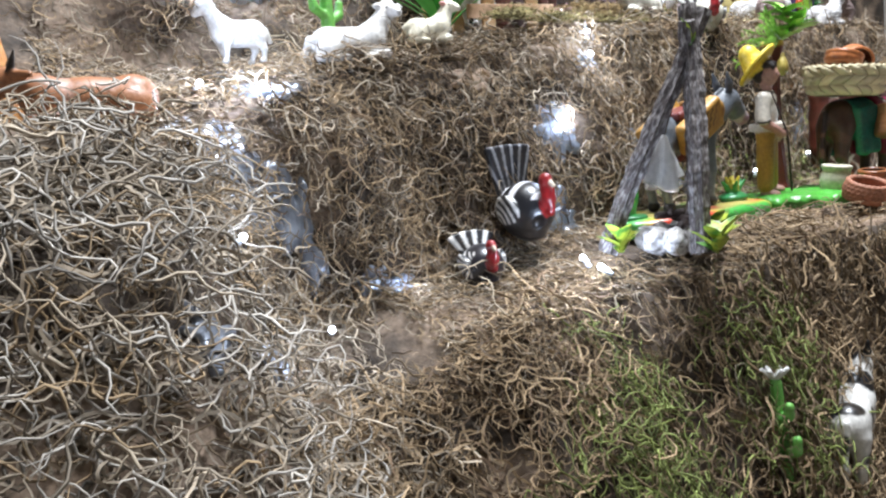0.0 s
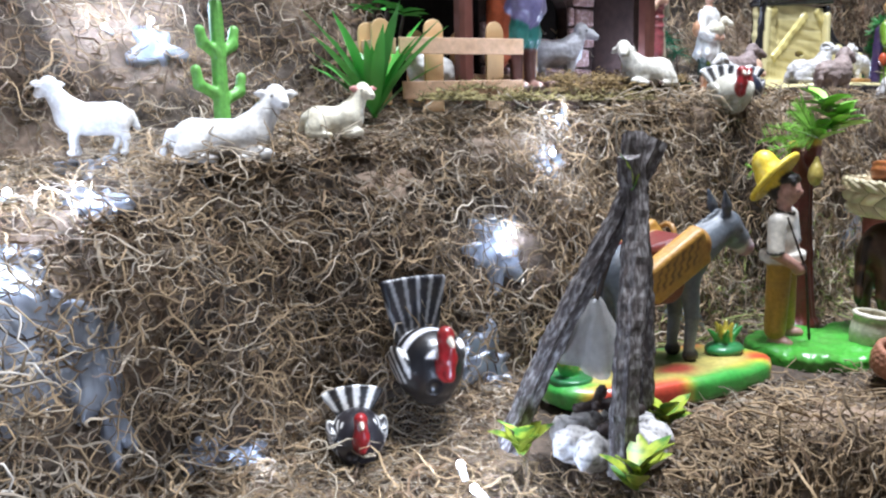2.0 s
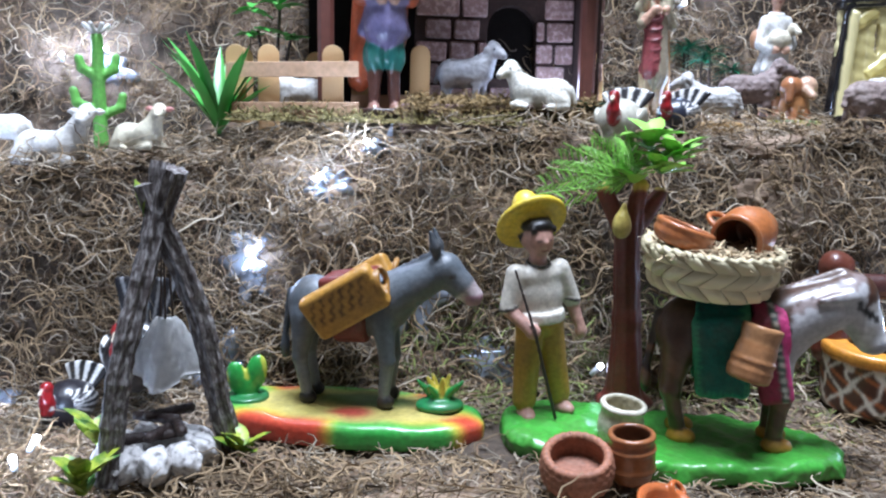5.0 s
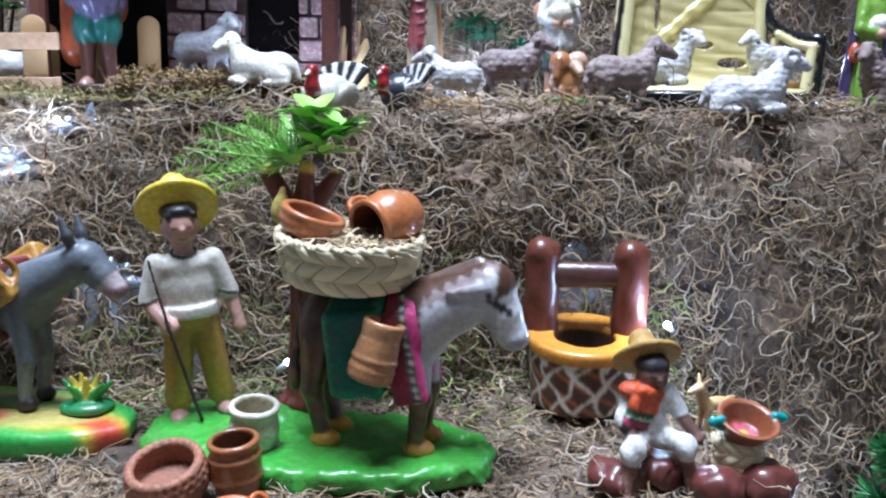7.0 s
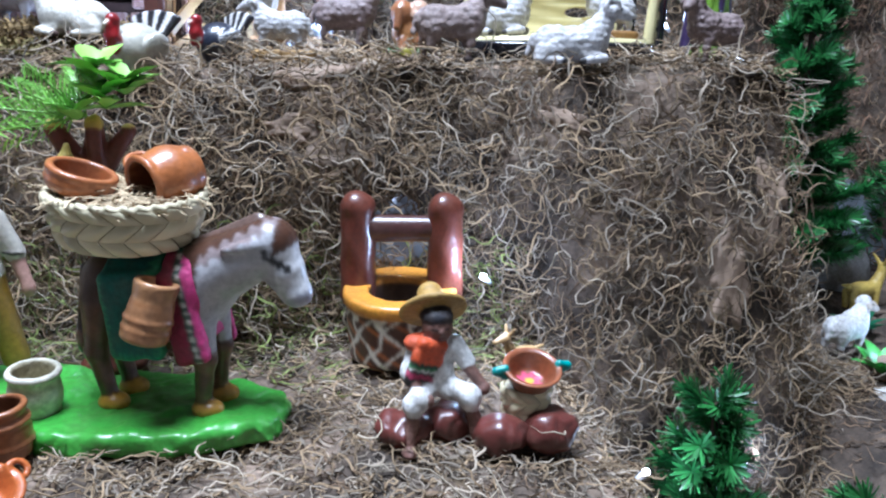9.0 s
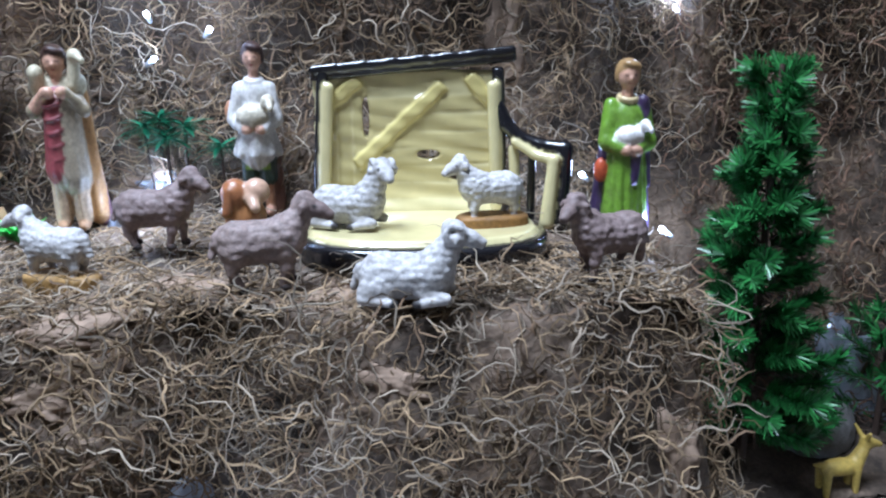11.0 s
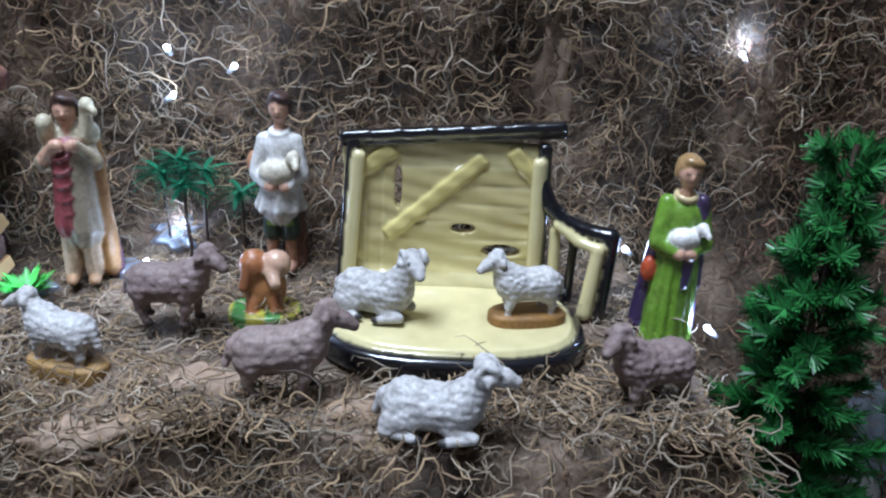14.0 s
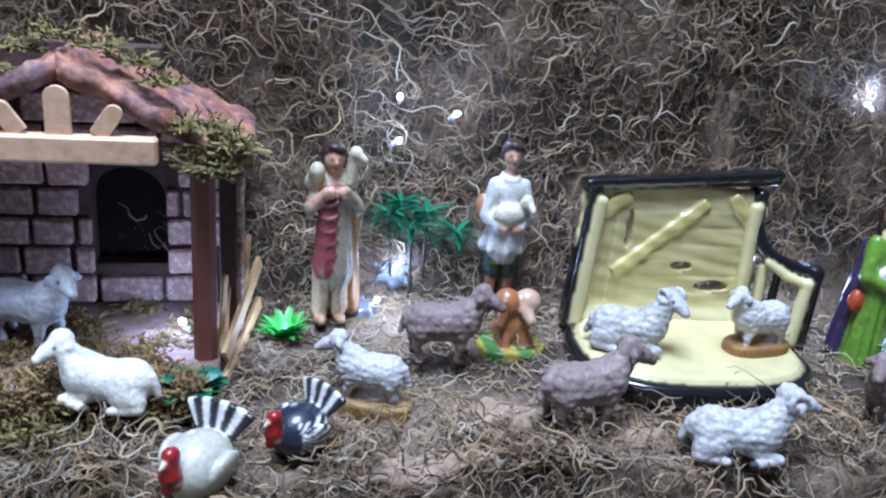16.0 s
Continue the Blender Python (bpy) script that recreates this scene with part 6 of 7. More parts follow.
MOSS_OLIVE = mat("fine_olive_moss", (0.155, 0.125, 0.04), 0.85, island=0.5)
MOSS_RUST = mat("fine_ochre_moss", (0.19, 0.125, 0.045), 0.85, island=0.45)
rng = random.Random(8)
tufts("moss_roof", "olive moss clumps along the stable's roof edge", [(0.118 + rng.uniform(-0.014, 0.010), 0.226 + rng.uniform(-0.004, 0.014), 0.334 + rng.uniform(-0.018, 0.008), 0.011) for _ in range(12)]
      + [(x, 0.232 + rng.uniform(0, 0.02), 0.329 + 0.048 * (1 - abs(x - 0.044) / 0.093) + 0.009, 0.010) for x in (-0.03, -0.01, 0.005, 0.02, 0.035, 0.06, 0.075, 0.09)], MOSS_OLIVE, 1, per=80)
tufts("moss_floor", "ochre moss mat scattered on the stable floor", [(rng.uniform(-0.035, 0.105), rng.uniform(0.20, 0.31), 0.2035, 0.012) for _ in range(42)] + [(rng.uniform(-0.045, 0.115), 0.203, rng.uniform(0.186, 0.199), 0.010) for _ in range(44)], MOSS_RUST, 2, per=46, length=0.011)
tufts("moss_floor", "olive moss tufts on the stable floor's edge", [(rng.uniform(-0.19, 0.10), rng.uniform(0.185, 0.205), 0.187, 0.012) for _ in range(34)], MOSS_OLIVE, 3, per=46, length=0.012)
tufts("moss_fence", "olive moss strands on the fence plank", [(rng.uniform(-0.15, -0.10), 0.2095, 0.196, 0.007) for _ in range(6)], MOSS_OLIVE, 4, per=24, length=0.010)

# animals of the upper terrace
GREYW, BRN = rgb("c6c3c1"), rgb("8a7672")
place("sheep_figurine", sheep(rgb("ccccd2"), rgb("c8c7cc"), rgb("1c1a1c"), turn=-35, size=0.92, depth=0.7), on(0.010, 0.258, 0.205, -24), "white painted clay sheep with black hooves on the stable floor", "sheep figurine", SATIN, 0.8)
place("lamb_figurine", sheep(rgb("ded8c8"), rgb("ded8c8"), rgb("4a2c24"), lying=True, turn=55, size=0.92, depth=0.3), on(0.064, 0.199, 0.199, 166), "cream lamb lying with folded legs on the stable floor", "lamb figurine", MATTE, 0.8)
place("clay_turkey", turkey(rgb("bdb8a6"), rgb("bdb8a6"), WHITE, rgb("22222a"), size=1.02), on(0.112, 0.150, 0.174, -122), "cream clay turkey with black and white tail", "turkey figurine", GLAZE, 0.75)
place("clay_turkey", turkey(rgb("23283a"), WHITE, WHITE, rgb("22242e"), size=0.86), on(0.162, 0.168, 0.182, -142), "dark blue clay turkey with striped wings and tail", "turkey figurine", GLAZE, 0.75)
place("sheep_figurine", sheep(GREYW, rgb("b9b4b0"), rgb("3c3434"), size=0.78, base=rgb("a9803c"), turn=18, depth=0.9, relief=2.6, wash_shade=0.84), on(0.204, 0.203, 0.189, 158), "grey-white resin lamb on a sandy base", "sheep figurine", MATTE, 0.75)
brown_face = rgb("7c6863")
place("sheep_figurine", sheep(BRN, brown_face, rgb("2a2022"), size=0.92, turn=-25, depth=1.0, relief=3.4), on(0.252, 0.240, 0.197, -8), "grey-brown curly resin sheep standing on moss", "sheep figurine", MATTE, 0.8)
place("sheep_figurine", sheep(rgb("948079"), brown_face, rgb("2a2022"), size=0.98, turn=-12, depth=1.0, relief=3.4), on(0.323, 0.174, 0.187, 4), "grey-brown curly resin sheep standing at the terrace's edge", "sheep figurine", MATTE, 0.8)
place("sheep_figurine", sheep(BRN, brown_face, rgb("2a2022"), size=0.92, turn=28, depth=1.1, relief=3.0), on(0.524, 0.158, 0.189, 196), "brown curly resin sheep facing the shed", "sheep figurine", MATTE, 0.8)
place("sheep_figurine", sheep(GREYW, GREYW, rgb("2a2626"), lying=True, size=0.98, turn=12, head_up=4, depth=0.9, relief=2.7, length=1.05, horns=True, wash_shade=0.72), on(0.402, 0.140, 0.187, -16), "grey-white resin sheep lying on the moss, head raised", "sheep figurine", MATTE, 0.8)
place("sheep_figurine", sheep(rgb("c2bfbc"), rgb("c2bfbc"), rgb("2a2626"), lying=True, size=0.95, turn=-50, head_up=5, depth=0.9, relief=2.7, length=0.95, horns=True, wash_shade=0.72), on(0.374, 0.230, 0.209, -26), "grey resin sheep lying on the shed's floor", "sheep figurine", MATTE, 0.8)
place("sheep_figurine", sheep(rgb("cbc8c5"), rgb("c4bfbb"), rgb("3c3440"), size=0.78, turn=20, depth=0.8, relief=2.8, base=rgb("9a6c2c"), wash_shade=0.74), on(0.466, 0.222, 0.210, 186), "small grey-white resin lamb on an ochre rock base", "sheep figurine", MATTE, 0.7)
dg = Clay()
dg.ball((0, 0, 22), (14, 10, 15), rgb("b0743e"), k=4)
dg.ball((-6, -2, 38), (9.5, 9, 11), rgb("a8683a"), k=3)
dg.ball((8, -4, 40), (9, 8.5, 9), rgb("cfa486"), k=3)
dg.rod((5, -9, 36), (7, -15, 31), 4.8, 3.6, rgb("d0a88a"), k=2)
dg.rod((-9, -7, 40), (-12, -10, 27), 4, 3.4, rgb("94582e"), k=1.5)
for e in (-1, 1):
    dg.rod((e * 7, -7, 16), (e * 8, -11, 4), 4.5, 4, rgb("a8683a"), k=2)
dg.slab((0, -3, 4), (23, 17), 6, rgb("b0a832"), k=2)
dg.stroke(lambda p, own: (own == len(dg.bodies) - 1) & (np.sin(p[..., 0] * 0.3) > 0.2), rgb("4c8c3a"))
place("dog_figurine", dg, on(0.306, 0.262, 0.188, 4), "brown clay dog with pale muzzle on a yellow-green base", "dog figurine", GLAZE, 0.9)


# shepherds, 125 mm, facing -y
def crumple(c, depth=0.7, folds=11):
    w_ = wool(depth * 0.6, 5.0)
    c.relief = lambda p: (w_(p) + depth * 0.7 * np.sin(np.arctan2(p[..., 1], p[..., 0]) * folds + p[..., 2] * 0.06) * np.clip((90 - p[..., 2]) / 60, 0, 1)) * (p[..., 2] < 100) * (p[..., 2] > 9)


def head(c, z, skin, hair, y=0.0, short=True):
    crumple(c)
    c.rod((0, y, z - 13), (0, y, z - 6), 4.4, 4.2, skin, k=1)
    c.ball((0, y - 1, z), (8.0, 7.6, 9.0), skin, k=1)
    c.ball((0, y - 8.4, z - 1.4), (1.4, 1.8, 2.2), skin, k=0.8)
    c.ball((0, y + 1.4, z + 4.4), (9.4, 8.6, 7.6), hair, k=0.8)
    c.ball((1.5, y - 4, z + 7.2), (7.6, 5.0, 3.4), hair, turn=(0, 12, 0), k=1.2)
    for e in (-1, 1):
        c.ball((e * 8.4, y + 1, z + 1), (1.8, 3.6, 5.6), hair, k=0.8)
        c.stroke(lambda p, own, e=e: (np.abs(p[..., 0] - e * 3.2) < 1.5) & (np.abs(p[..., 2] - z - 0.8) < 0.6) & (p[..., 1] < y - 4.5), rgb("4a2e24"))
    c.stroke(lambda p, own: (np.abs(p[..., 0]) < 1.8) & (np.abs(p[..., 2] - z + 4.6) < 0.6) & (p[..., 1] < y - 5.5), rgb("9a4038"))


def held_lamb(c, x, y, z, color, s=1.0, flip=1):
    c.ball((x, y, z), (12 * s, 7 * s, 7 * s), color, k=2)
    c.ball((x + flip * 12 * s, y - 2, z + 8 * s), (5 * s, 4.6 * s, 5 * s), color, k=2)
    c.rod((x + flip * 13 * s, y - 4, z + 8 * s), (x + flip * 15 * s, y - 9 * s, z + 5 * s), 3.2 * s, 2.2 * s, color, k=1)
    c.rod((x + flip * 9 * s, y, z + 9 * s), (x + flip * 6 * s, y, z + 5 * s), 2, 1.6, color, k=1)


FLESH = rgb("d3a184")
g = Clay()
green, purple = rgb("6f9c20"), rgb("3d2c55")
g.rod((0, 0, 6), (0, 0, 78), 16.5, 11.5, green, k=4)
g.ball((0, 0, 84), (16, 11, 14), green, k=4)
for i in range(7):
    a = -2.7 + i * 0.38
    g.rod((13 * math.cos(a), 11 * math.sin(a), 72), (17.5 * math.cos(a), 15 * math.sin(a), 4), 2.2, 3.8, green, k=2)
g.rod((8, 7, 92), (18, 10, 6), 8, 9, purple, k=3)
g.rod((-9, 8, 88), (-17, 9, 8), 7, 7, purple, k=3)
g.rod((11, -4, 96), (18, 0, 40), 5, 5, purple, k=2)
g.rod((5, -13, 64), (4, -14, 44), 4.4, 3.2, purple, k=1.5)
for e in (-1, 1):
    g.rod((e * 12.5, 0, 93), (e * 17, -6, 70), 6.0, 6, green, k=4)
    g.rod((e * 17, -6, 70), (e * 6, -14, 66), 5.6, 4.6, green, k=2)
    g.ball((e * 4, -16, 65), (5, 4, 4), FLESH, k=1)
held_lamb(g, 0, -13, 74, rgb("eeeae4"), 0.9)
g.ball((-19, -3, 50), (6, 5, 9), rgb("cc4a1e"), k=1)
head(g, 113, FLESH, rgb("a5804c"))
g.ring((0, -1, 99), 6.5, 2, rgb("dcc58c"), turn=(14, 0, 0), k=1)
place("shepherd_figurine", g, on(0.558, 0.230, 0.192, -4) @ Matrix.Diagonal((0.84, 0.9, 0.965, 1)), "resin shepherd in green robe and purple cloak holding a white lamb", "figurine", GLAZE, 0.85)

w = Clay()
shirt, dark = rgb("d6d3ce"), rgb("1d3a2c")
for e in (-1, 1):
    w.rod((e * 6.5, 0, 52), (e * 7.5, 0, 30), 8.2, 8, dark, k=2)
    w.rod((e * 7.5, 0, 28), (e * 8, 0, 8), 5, 4.4, rgb("a5704a"), k=2)
    w.ball((e * 8.5, -4, 4), (5, 9, 4), rgb("c08c70"), k=1)
w.rod((0, 0, 50), (0, 0, 88), 16, 12, shirt, k=4)
w.ball((0, 0, 88), (14.5, 10, 13), shirt, k=4)
for i in range(8):
    a = i * 0.785
    w.rod((12 * math.cos(a), 9 * math.sin(a), 66), (19 * math.cos(a), 14 * math.sin(a), 47), 2.4, 3.6, shirt, k=3)
for e in (-1, 1):
    w.rod((e * 13.5, 0, 92), (e * 18.5, -4, 72), 5.8, 5.6, shirt, k=4)
    w.rod((e * 18.5, -4, 71), (e * 10, -14, 66), 5.4, 4.4, shirt, k=3)
    w.ball((e * 6, -16, 65), (5, 4, 3.6), FLESH, k=1)
held_lamb(w, -1, -13, 74, rgb("cfc6ae"), 1.2)
w.ball((-22, 2, 76), (6, 6, 9), rgb("b07a52"), k=2)
w.stroke(lambda p, own: (own <= 3) & (np.abs(p[..., 2] - 42) < 7) & (np.abs(np.abs(p[..., 0]) - 6) < 5) & (p[..., 1] < 0), rgb("7fa51e"))
w.rod((12, 10, 4), (12, 10, 50), 9, 7, rgb("6a3f2a"), k=3)
head(w, 114, FLESH, rgb("3a2020"))
w.ring((0, -1, 99), 7, 2, shirt, turn=(14, 0, 0), k=1)
place("shepherd_figurine", w, on(0.312, 0.318, 0.199, -4) @ Matrix.Diagonal((0.80, 0.9, 1, 1)), "resin shepherd boy in white smock and green breeches holding a lamb", "figurine", SATIN, 0.85)

r = Clay()
robe, tan, cloak = rgb("943c42"), rgb("a89a80"), rgb("b07e42")
for e in (-1, 1):
    r.rod((e * 6.5, 0, 40), (e * 7.5, 0, 8), 7.8, 6.4, rgb("c4a67e"), k=2)
    r.ball((e * 8, -4, 4), (5, 9, 4), rgb("b98c60"), k=1)
r.rod((3, 0, 40), (2, 0, 86), 15, 12, tan, k=4)
r.rod((-5, -5, 44), (-3, -5, 86), 10.5, 8.5, robe, k=3)
for i in range(5):
    r.ring((-4, -7, 54 + 9 * i), 8.4, 1.1, rgb("7e3238"), turn=(24, -14, 0), k=1)
r.ball((0, 0, 88), (16, 10, 11), robe, k=4)
r.rod((15, 7, 92), (19, 6, 10), 6.5, 8, cloak, k=3)
r.rod((18, 9, 50), (22, 9, 6), 5, 7, rgb("5c2f4e"), k=2)
for e in (-1, 1):
    r.rod((e * 13, 0, 90), (e * 19, -6, 83), 5.6, 5, rgb("9c8e70"), k=2)
    r.rod((e * 19, -6, 83), (e * 8, -13, 95), 4.6, 3.6, rgb("9c8e70") if e > 0 else FLESH, k=2)
    r.ball((e * 5, -14, 95), (4.6, 4, 4), FLESH, k=1)
r.rod((-15, 3, 98), (15, 3, 100), 7, 7, rgb("c9bf9e"), k=3)
r.rod((13, -2, 100), (15, -3, 114), 5.2, 4.6, rgb("c9bf9e"), k=2)
r.ball((16, -4, 118), (5.4, 5.4, 5), rgb("c9bf9e"), k=2)
r.rod((17, -6, 118), (22, -10, 115), 3.4, 2.4, rgb("c9bf9e"), k=1)
r.rod((-14, 0, 100), (-14, -5, 107), 6.2, 6.0, rgb("c9bf9e"), k=2)
head(r, 114, FLESH, rgb("3c241c"))
place("shepherd_figurine", r, on(0.186, 0.296, 0.198, 8) @ Matrix.Diagonal((0.82, 0.9, 1, 1)), "resin shepherd in red robe carrying a lamb on his shoulders", "figurine", SATIN, 0.85)

mg = Clay()
for e in (-1, 1):
    mg.rod((e * 7, 0, 28), (e * 8, 0, 8), 5, 4.4, rgb("6a3f34"), k=2)
    mg.ball((e * 8.5, -4, 4), (5, 9, 4), rgb("b98878"), k=1)
    mg.ball((e * 7.5, 0, 38), (9, 9, 11), rgb("2f8a7c"), k=3)
mg.rod((0, 0, 57), (0, 0, 92), 17, 13, rgb("7a72a0"), k=4)
for i in range(8):
    a = i * 0.785
    mg.rod((11 * math.cos(a), 9 * math.sin(a), 70), (17 * math.cos(a), 13 * math.sin(a), 53), 2.2, 3.4, rgb("7a72a0"), k=3)
mg.rod((-14, 8, 94), (-19, 9, 24), 9, 9, rgb("c0542a"), k=3)
mg.rod((12, 8, 94), (10, 10, 50), 8, 9, rgb("c0542a"), k=3)
for e in (-1, 1):
    mg.rod((e * 15, 0, 92), (e * 19, -8, 74), 6.4, 6.4, rgb("c0542a"), k=2)
    mg.rod((e * 19, -8, 74), (e * 6, -14, 72), 5, 4, rgb("7a72a0"), k=2)
    mg.ball((e * 5, -15, 72), (4.6, 4, 4), FLESH, k=1)
mg.slab((0, 0, 1), (22, 15), 3, rgb("4a342c"), k=1)
head(mg, 114, FLESH, rgb("3a2a22"))
place("king_figurine", mg, on(-0.058, 0.224, 0.194, 6) @ Matrix.Diagonal((1.02, 1.1, 1.22, 1)), "resin figure in lilac tunic, teal breeches and orange cape", "figurine", GLAZE, 0.9)


# the shed: a glazed yellow stall with black edges
shed = empty("glazed_shed", "yellow glazed clay shed with black edges and open front", "shed", on(0.424, 0.247, 0.195, -5))
sb = Clay()
YEL, BLK = rgb("dccf92"), rgb("14141a")
sb.slab((0, -14, 2), (88, 62), 8, BLK, power=2.7, edge=4)
sb.slab((0, -14, 7), (80, 54), 7, YEL, power=2.7, edge=3, k=0.5)
sb.stroke(lambda p, own: (own == 1) & (p[..., 2] < 9.5), BLK)
piece("base", sb, shed, "cream-yellow glazed floor with black rim", GLOSS, 1.5)
bw_ = Clay()
bw_.box((-8, 36, 62), (70, 4, 56), YEL, r=2)
for i in range(6):
    bw_.box((8 + 2 * (i % 2), 33.9, 28 + 13 * i), (50, 2.6, 5.8), rgb("d0c07c"), r=1.6, k=2.5, turn=(0, 2 - 2 * (i % 3), 0))
for i in range(3):
    bw_.box((-68 + 12 * i, 33.7, 60), (5.2, 2.6, 48), rgb("ccbd7a"), r=2, k=1.5)
bw_.box((-15, 31, 78), (44, 2.6, 5), rgb("dccb78"), r=2, k=1, turn=(0, -42, 0))
bw_.box((-56, 31, 102), (16, 2.6, 5), rgb("dccb78"), r=2, k=1, turn=(0, -40, 0))
bw_.box((48, 31, 100), (18, 2.6, 5), rgb("dccb78"), r=2, k=1, turn=(0, 50, 0))
bw_.ball((6, 34, 56), (9, 12, 3.6), BLK, cut=True)
bw_.ball((34, 34, 40), (14, 12, 4.6), BLK, cut=True)
bw_.ball((-40, 34, 84), (2.6, 12, 16), BLK, cut=True)
bw_.rod((-60, 33, 12), (52, 33, 12), 9, 9, YEL, k=10)
bw_.relief = lambda p: 0.3 * np.sin(p[..., 0] * 0.11 + p[..., 2] * 0.5) + 0.6 * np.sin(p[..., 0] * 0.05 + 2) * np.sin(p[..., 2] * 0.19)
piece("back_wall", bw_, shed, "yellow plank wall with gaps", GLOSS, 1.2)
for (x, tn) in ((-74, 4), (60, -2)):
    pc = Clay()
    pc.box((x, 34, 62), (4.5, 9, 58), BLK, r=3, turn=(0, tn, 0))
    pc.box((x + (4 if x < 0 else -4), 27, 58), (4.5, 5, 52), YEL, r=3, k=1, turn=(0, tn, 0))
    piece("side_wall", pc, shed, "black-edged side wall", GLOSS, 1.4)
rf = Clay()
rf.box((-4, 36, 121), (76, 9, 4.0), BLK, r=2.5, turn=(0, -5, 0))
for i in range(7):
    rf.box((-69 + 21.5 * i, 33, 119 + 1.9 * i), (11, 8.5, 3.2), BLK, r=2, k=1.5, turn=(-6, -7, 0))
piece("roof", rf, shed, "glossy black tile roof", GLOSS, 1.4)
arm = Clay()
curve = [(58, 28, 92), (64, 26, 78), (74, 23, 68), (88, 19, 63), (106, 13, 61)]
for (p0, p1) in zip(curve, curve[1:]):
    arm.rod(p0, p1, 5.5, 5.8, BLK, k=2)
arm.rod((106, 13, 61), (101, 9, 4), 6.4, 7.5, BLK, k=2)
arm.rod((84, 25, 60), (84, 27, 6), 3.2, 3.4, BLK, k=1)
arm.rod((97, 6, 54), (92, 3, 8), 4.6, 5.4, YEL, k=1)
arm.rod((70, 19, 66), (84, 13, 57), 3.2, 3.6, YEL, k=1.5)
arm.rod((84, 13, 57), (97, 6, 54), 3.6, 4.4, YEL, k=1.5)
arm.rod((72, 24, 8), (70, 25, 60), 4.2, 4.2, YEL, k=1)
piece("side_arm", arm, shed, "black side wing with a yellow inner post", GLOSS, 1.3)
shed.scale = (0.93, 0.93, 0.93)


def toy_palm(m, h, seed):
    ob = empty("toy_palm", "small plastic palm with dark green fronds", "palm tree", m, "toy palms")
    rng = random.Random(seed)
    bm = bmesh.new()
    prev = Vector((0, 0, 0))
    for k in range(1, 6):
        q = Vector((0.0015 * math.sin(k + seed), 0, h * k / 5))
        twig(bm, prev, q, 0.0016)
        prev = q
    part("trunk", bm, STEM, ob)
    bm = bmesh.new()
    for i in range(12):
        a = i * 0.5236 * 2.4
        axis = Vector((math.cos(a), math.sin(a), 0.5 if i % 2 else -0.05)).normalized()
        for j in range(7):
            t = (j + 1) / 7
            c = prev + axis * 0.019 * t + Vector((0, 0, -0.009 * t * t))
            for s in (-1, 1):
                d = axis * 0.6 + axis.cross(Vector((0, 0, 1))).normalized() * s + Vector((0, 0, -0.2))
                leaf_blade(bm, c, d, 0.009 * (1.15 - 0.5 * t), 0.0013, Vector((0, 0, 1)), seg=1)
        leaf_blade(bm, prev, axis, 0.022, 0.0022, Vector((0, 0, 1)), cup=0.5, seg=3)
    part("fronds", bm, LEAF_DARK, ob)
    return ob


for k, (x, y, h) in enumerate([(0.232, 0.333, 0.066), (0.247, 0.328, 0.058), (0.258, 0.336, 0.066), (0.283, 0.338, 0.050), (0.240, 0.342, 0.072)]):
    toy_palm(on(x, y, 0.198, 40 * k), h, k)


def pine(m, h, radius, seed, branches=46, needles=130):
    ob = empty("artificial_pine", "small artificial pine with glossy green tinsel needles", "pine tree", m, "artificial pines")
    rng = random.Random(seed)
    bm = bmesh.new()
    twig(bm, (0, 0, 0), (0, 0, h), 0.004)
    part("trunk", bm, STEM, ob)
    verts, faces, stems = [], [], bmesh.new()
    for i in range(branches):
        t = (i + 0.5) / branches
        z = h * (0.06 + 0.92 * t)
        a = i * 2.4 + rng.uniform(-0.4, 0.4)
        ln = radius * (1.08 - 0.82 * t) * rng.uniform(0.75, 1.15)
        axis = Vector((math.cos(a), math.sin(a), rng.uniform(-0.15, 0.40) + 0.6 * t)).normalized()
        root = Vector((rng.uniform(-0.006, 0.006), rng.uniform(-0.006, 0.006), z))
        twig(stems, root, root + axis * ln, 0.0009, 4)
        u = axis.orthogonal().normalized()
        w = axis.cross(u)
        n = int(needles * ln / radius) + 12
        for j in range(n):
            s = rng.uniform(0.25, 1.0)
            b = rng.uniform(0, 6.283)
            d = (axis * rng.uniform(0.5, 1.5) + u * math.cos(b) + w * math.sin(b)).normalized()
            c = root + axis * ln * s
            q = d.cross(axis).normalized() * 0.00085
            e = c + d * rng.uniform(0.009, 0.017)
            k = len(verts)
            verts += [c + q, c - q, e - q * 0.6, e + q * 0.6]
            faces.append((k, k + 1, k + 2, k + 3))
    part("branches", stems, STEM, ob)
    linked("needles", mesh_from("needles", [tuple(v) for v in verts], faces, False), LEAF_PINE, ob)
    return ob


pine(on(0.708, 0.300, -0.03), 0.335, 0.064, 1, 96, 400)
pine(on(0.466, 0.014, -0.140), 0.128, 0.040, 2, 46, 190)
pine(on(0.560, -0.02, -0.155), 0.075, 0.045, 3, 26, 110)
pine(on(0.86, 0.33, -0.06), 0.14, 0.09, 4, 34, 90)
pine(on(0.90, 0.12, -0.08), 0.10, 0.08, 5, 26, 90)

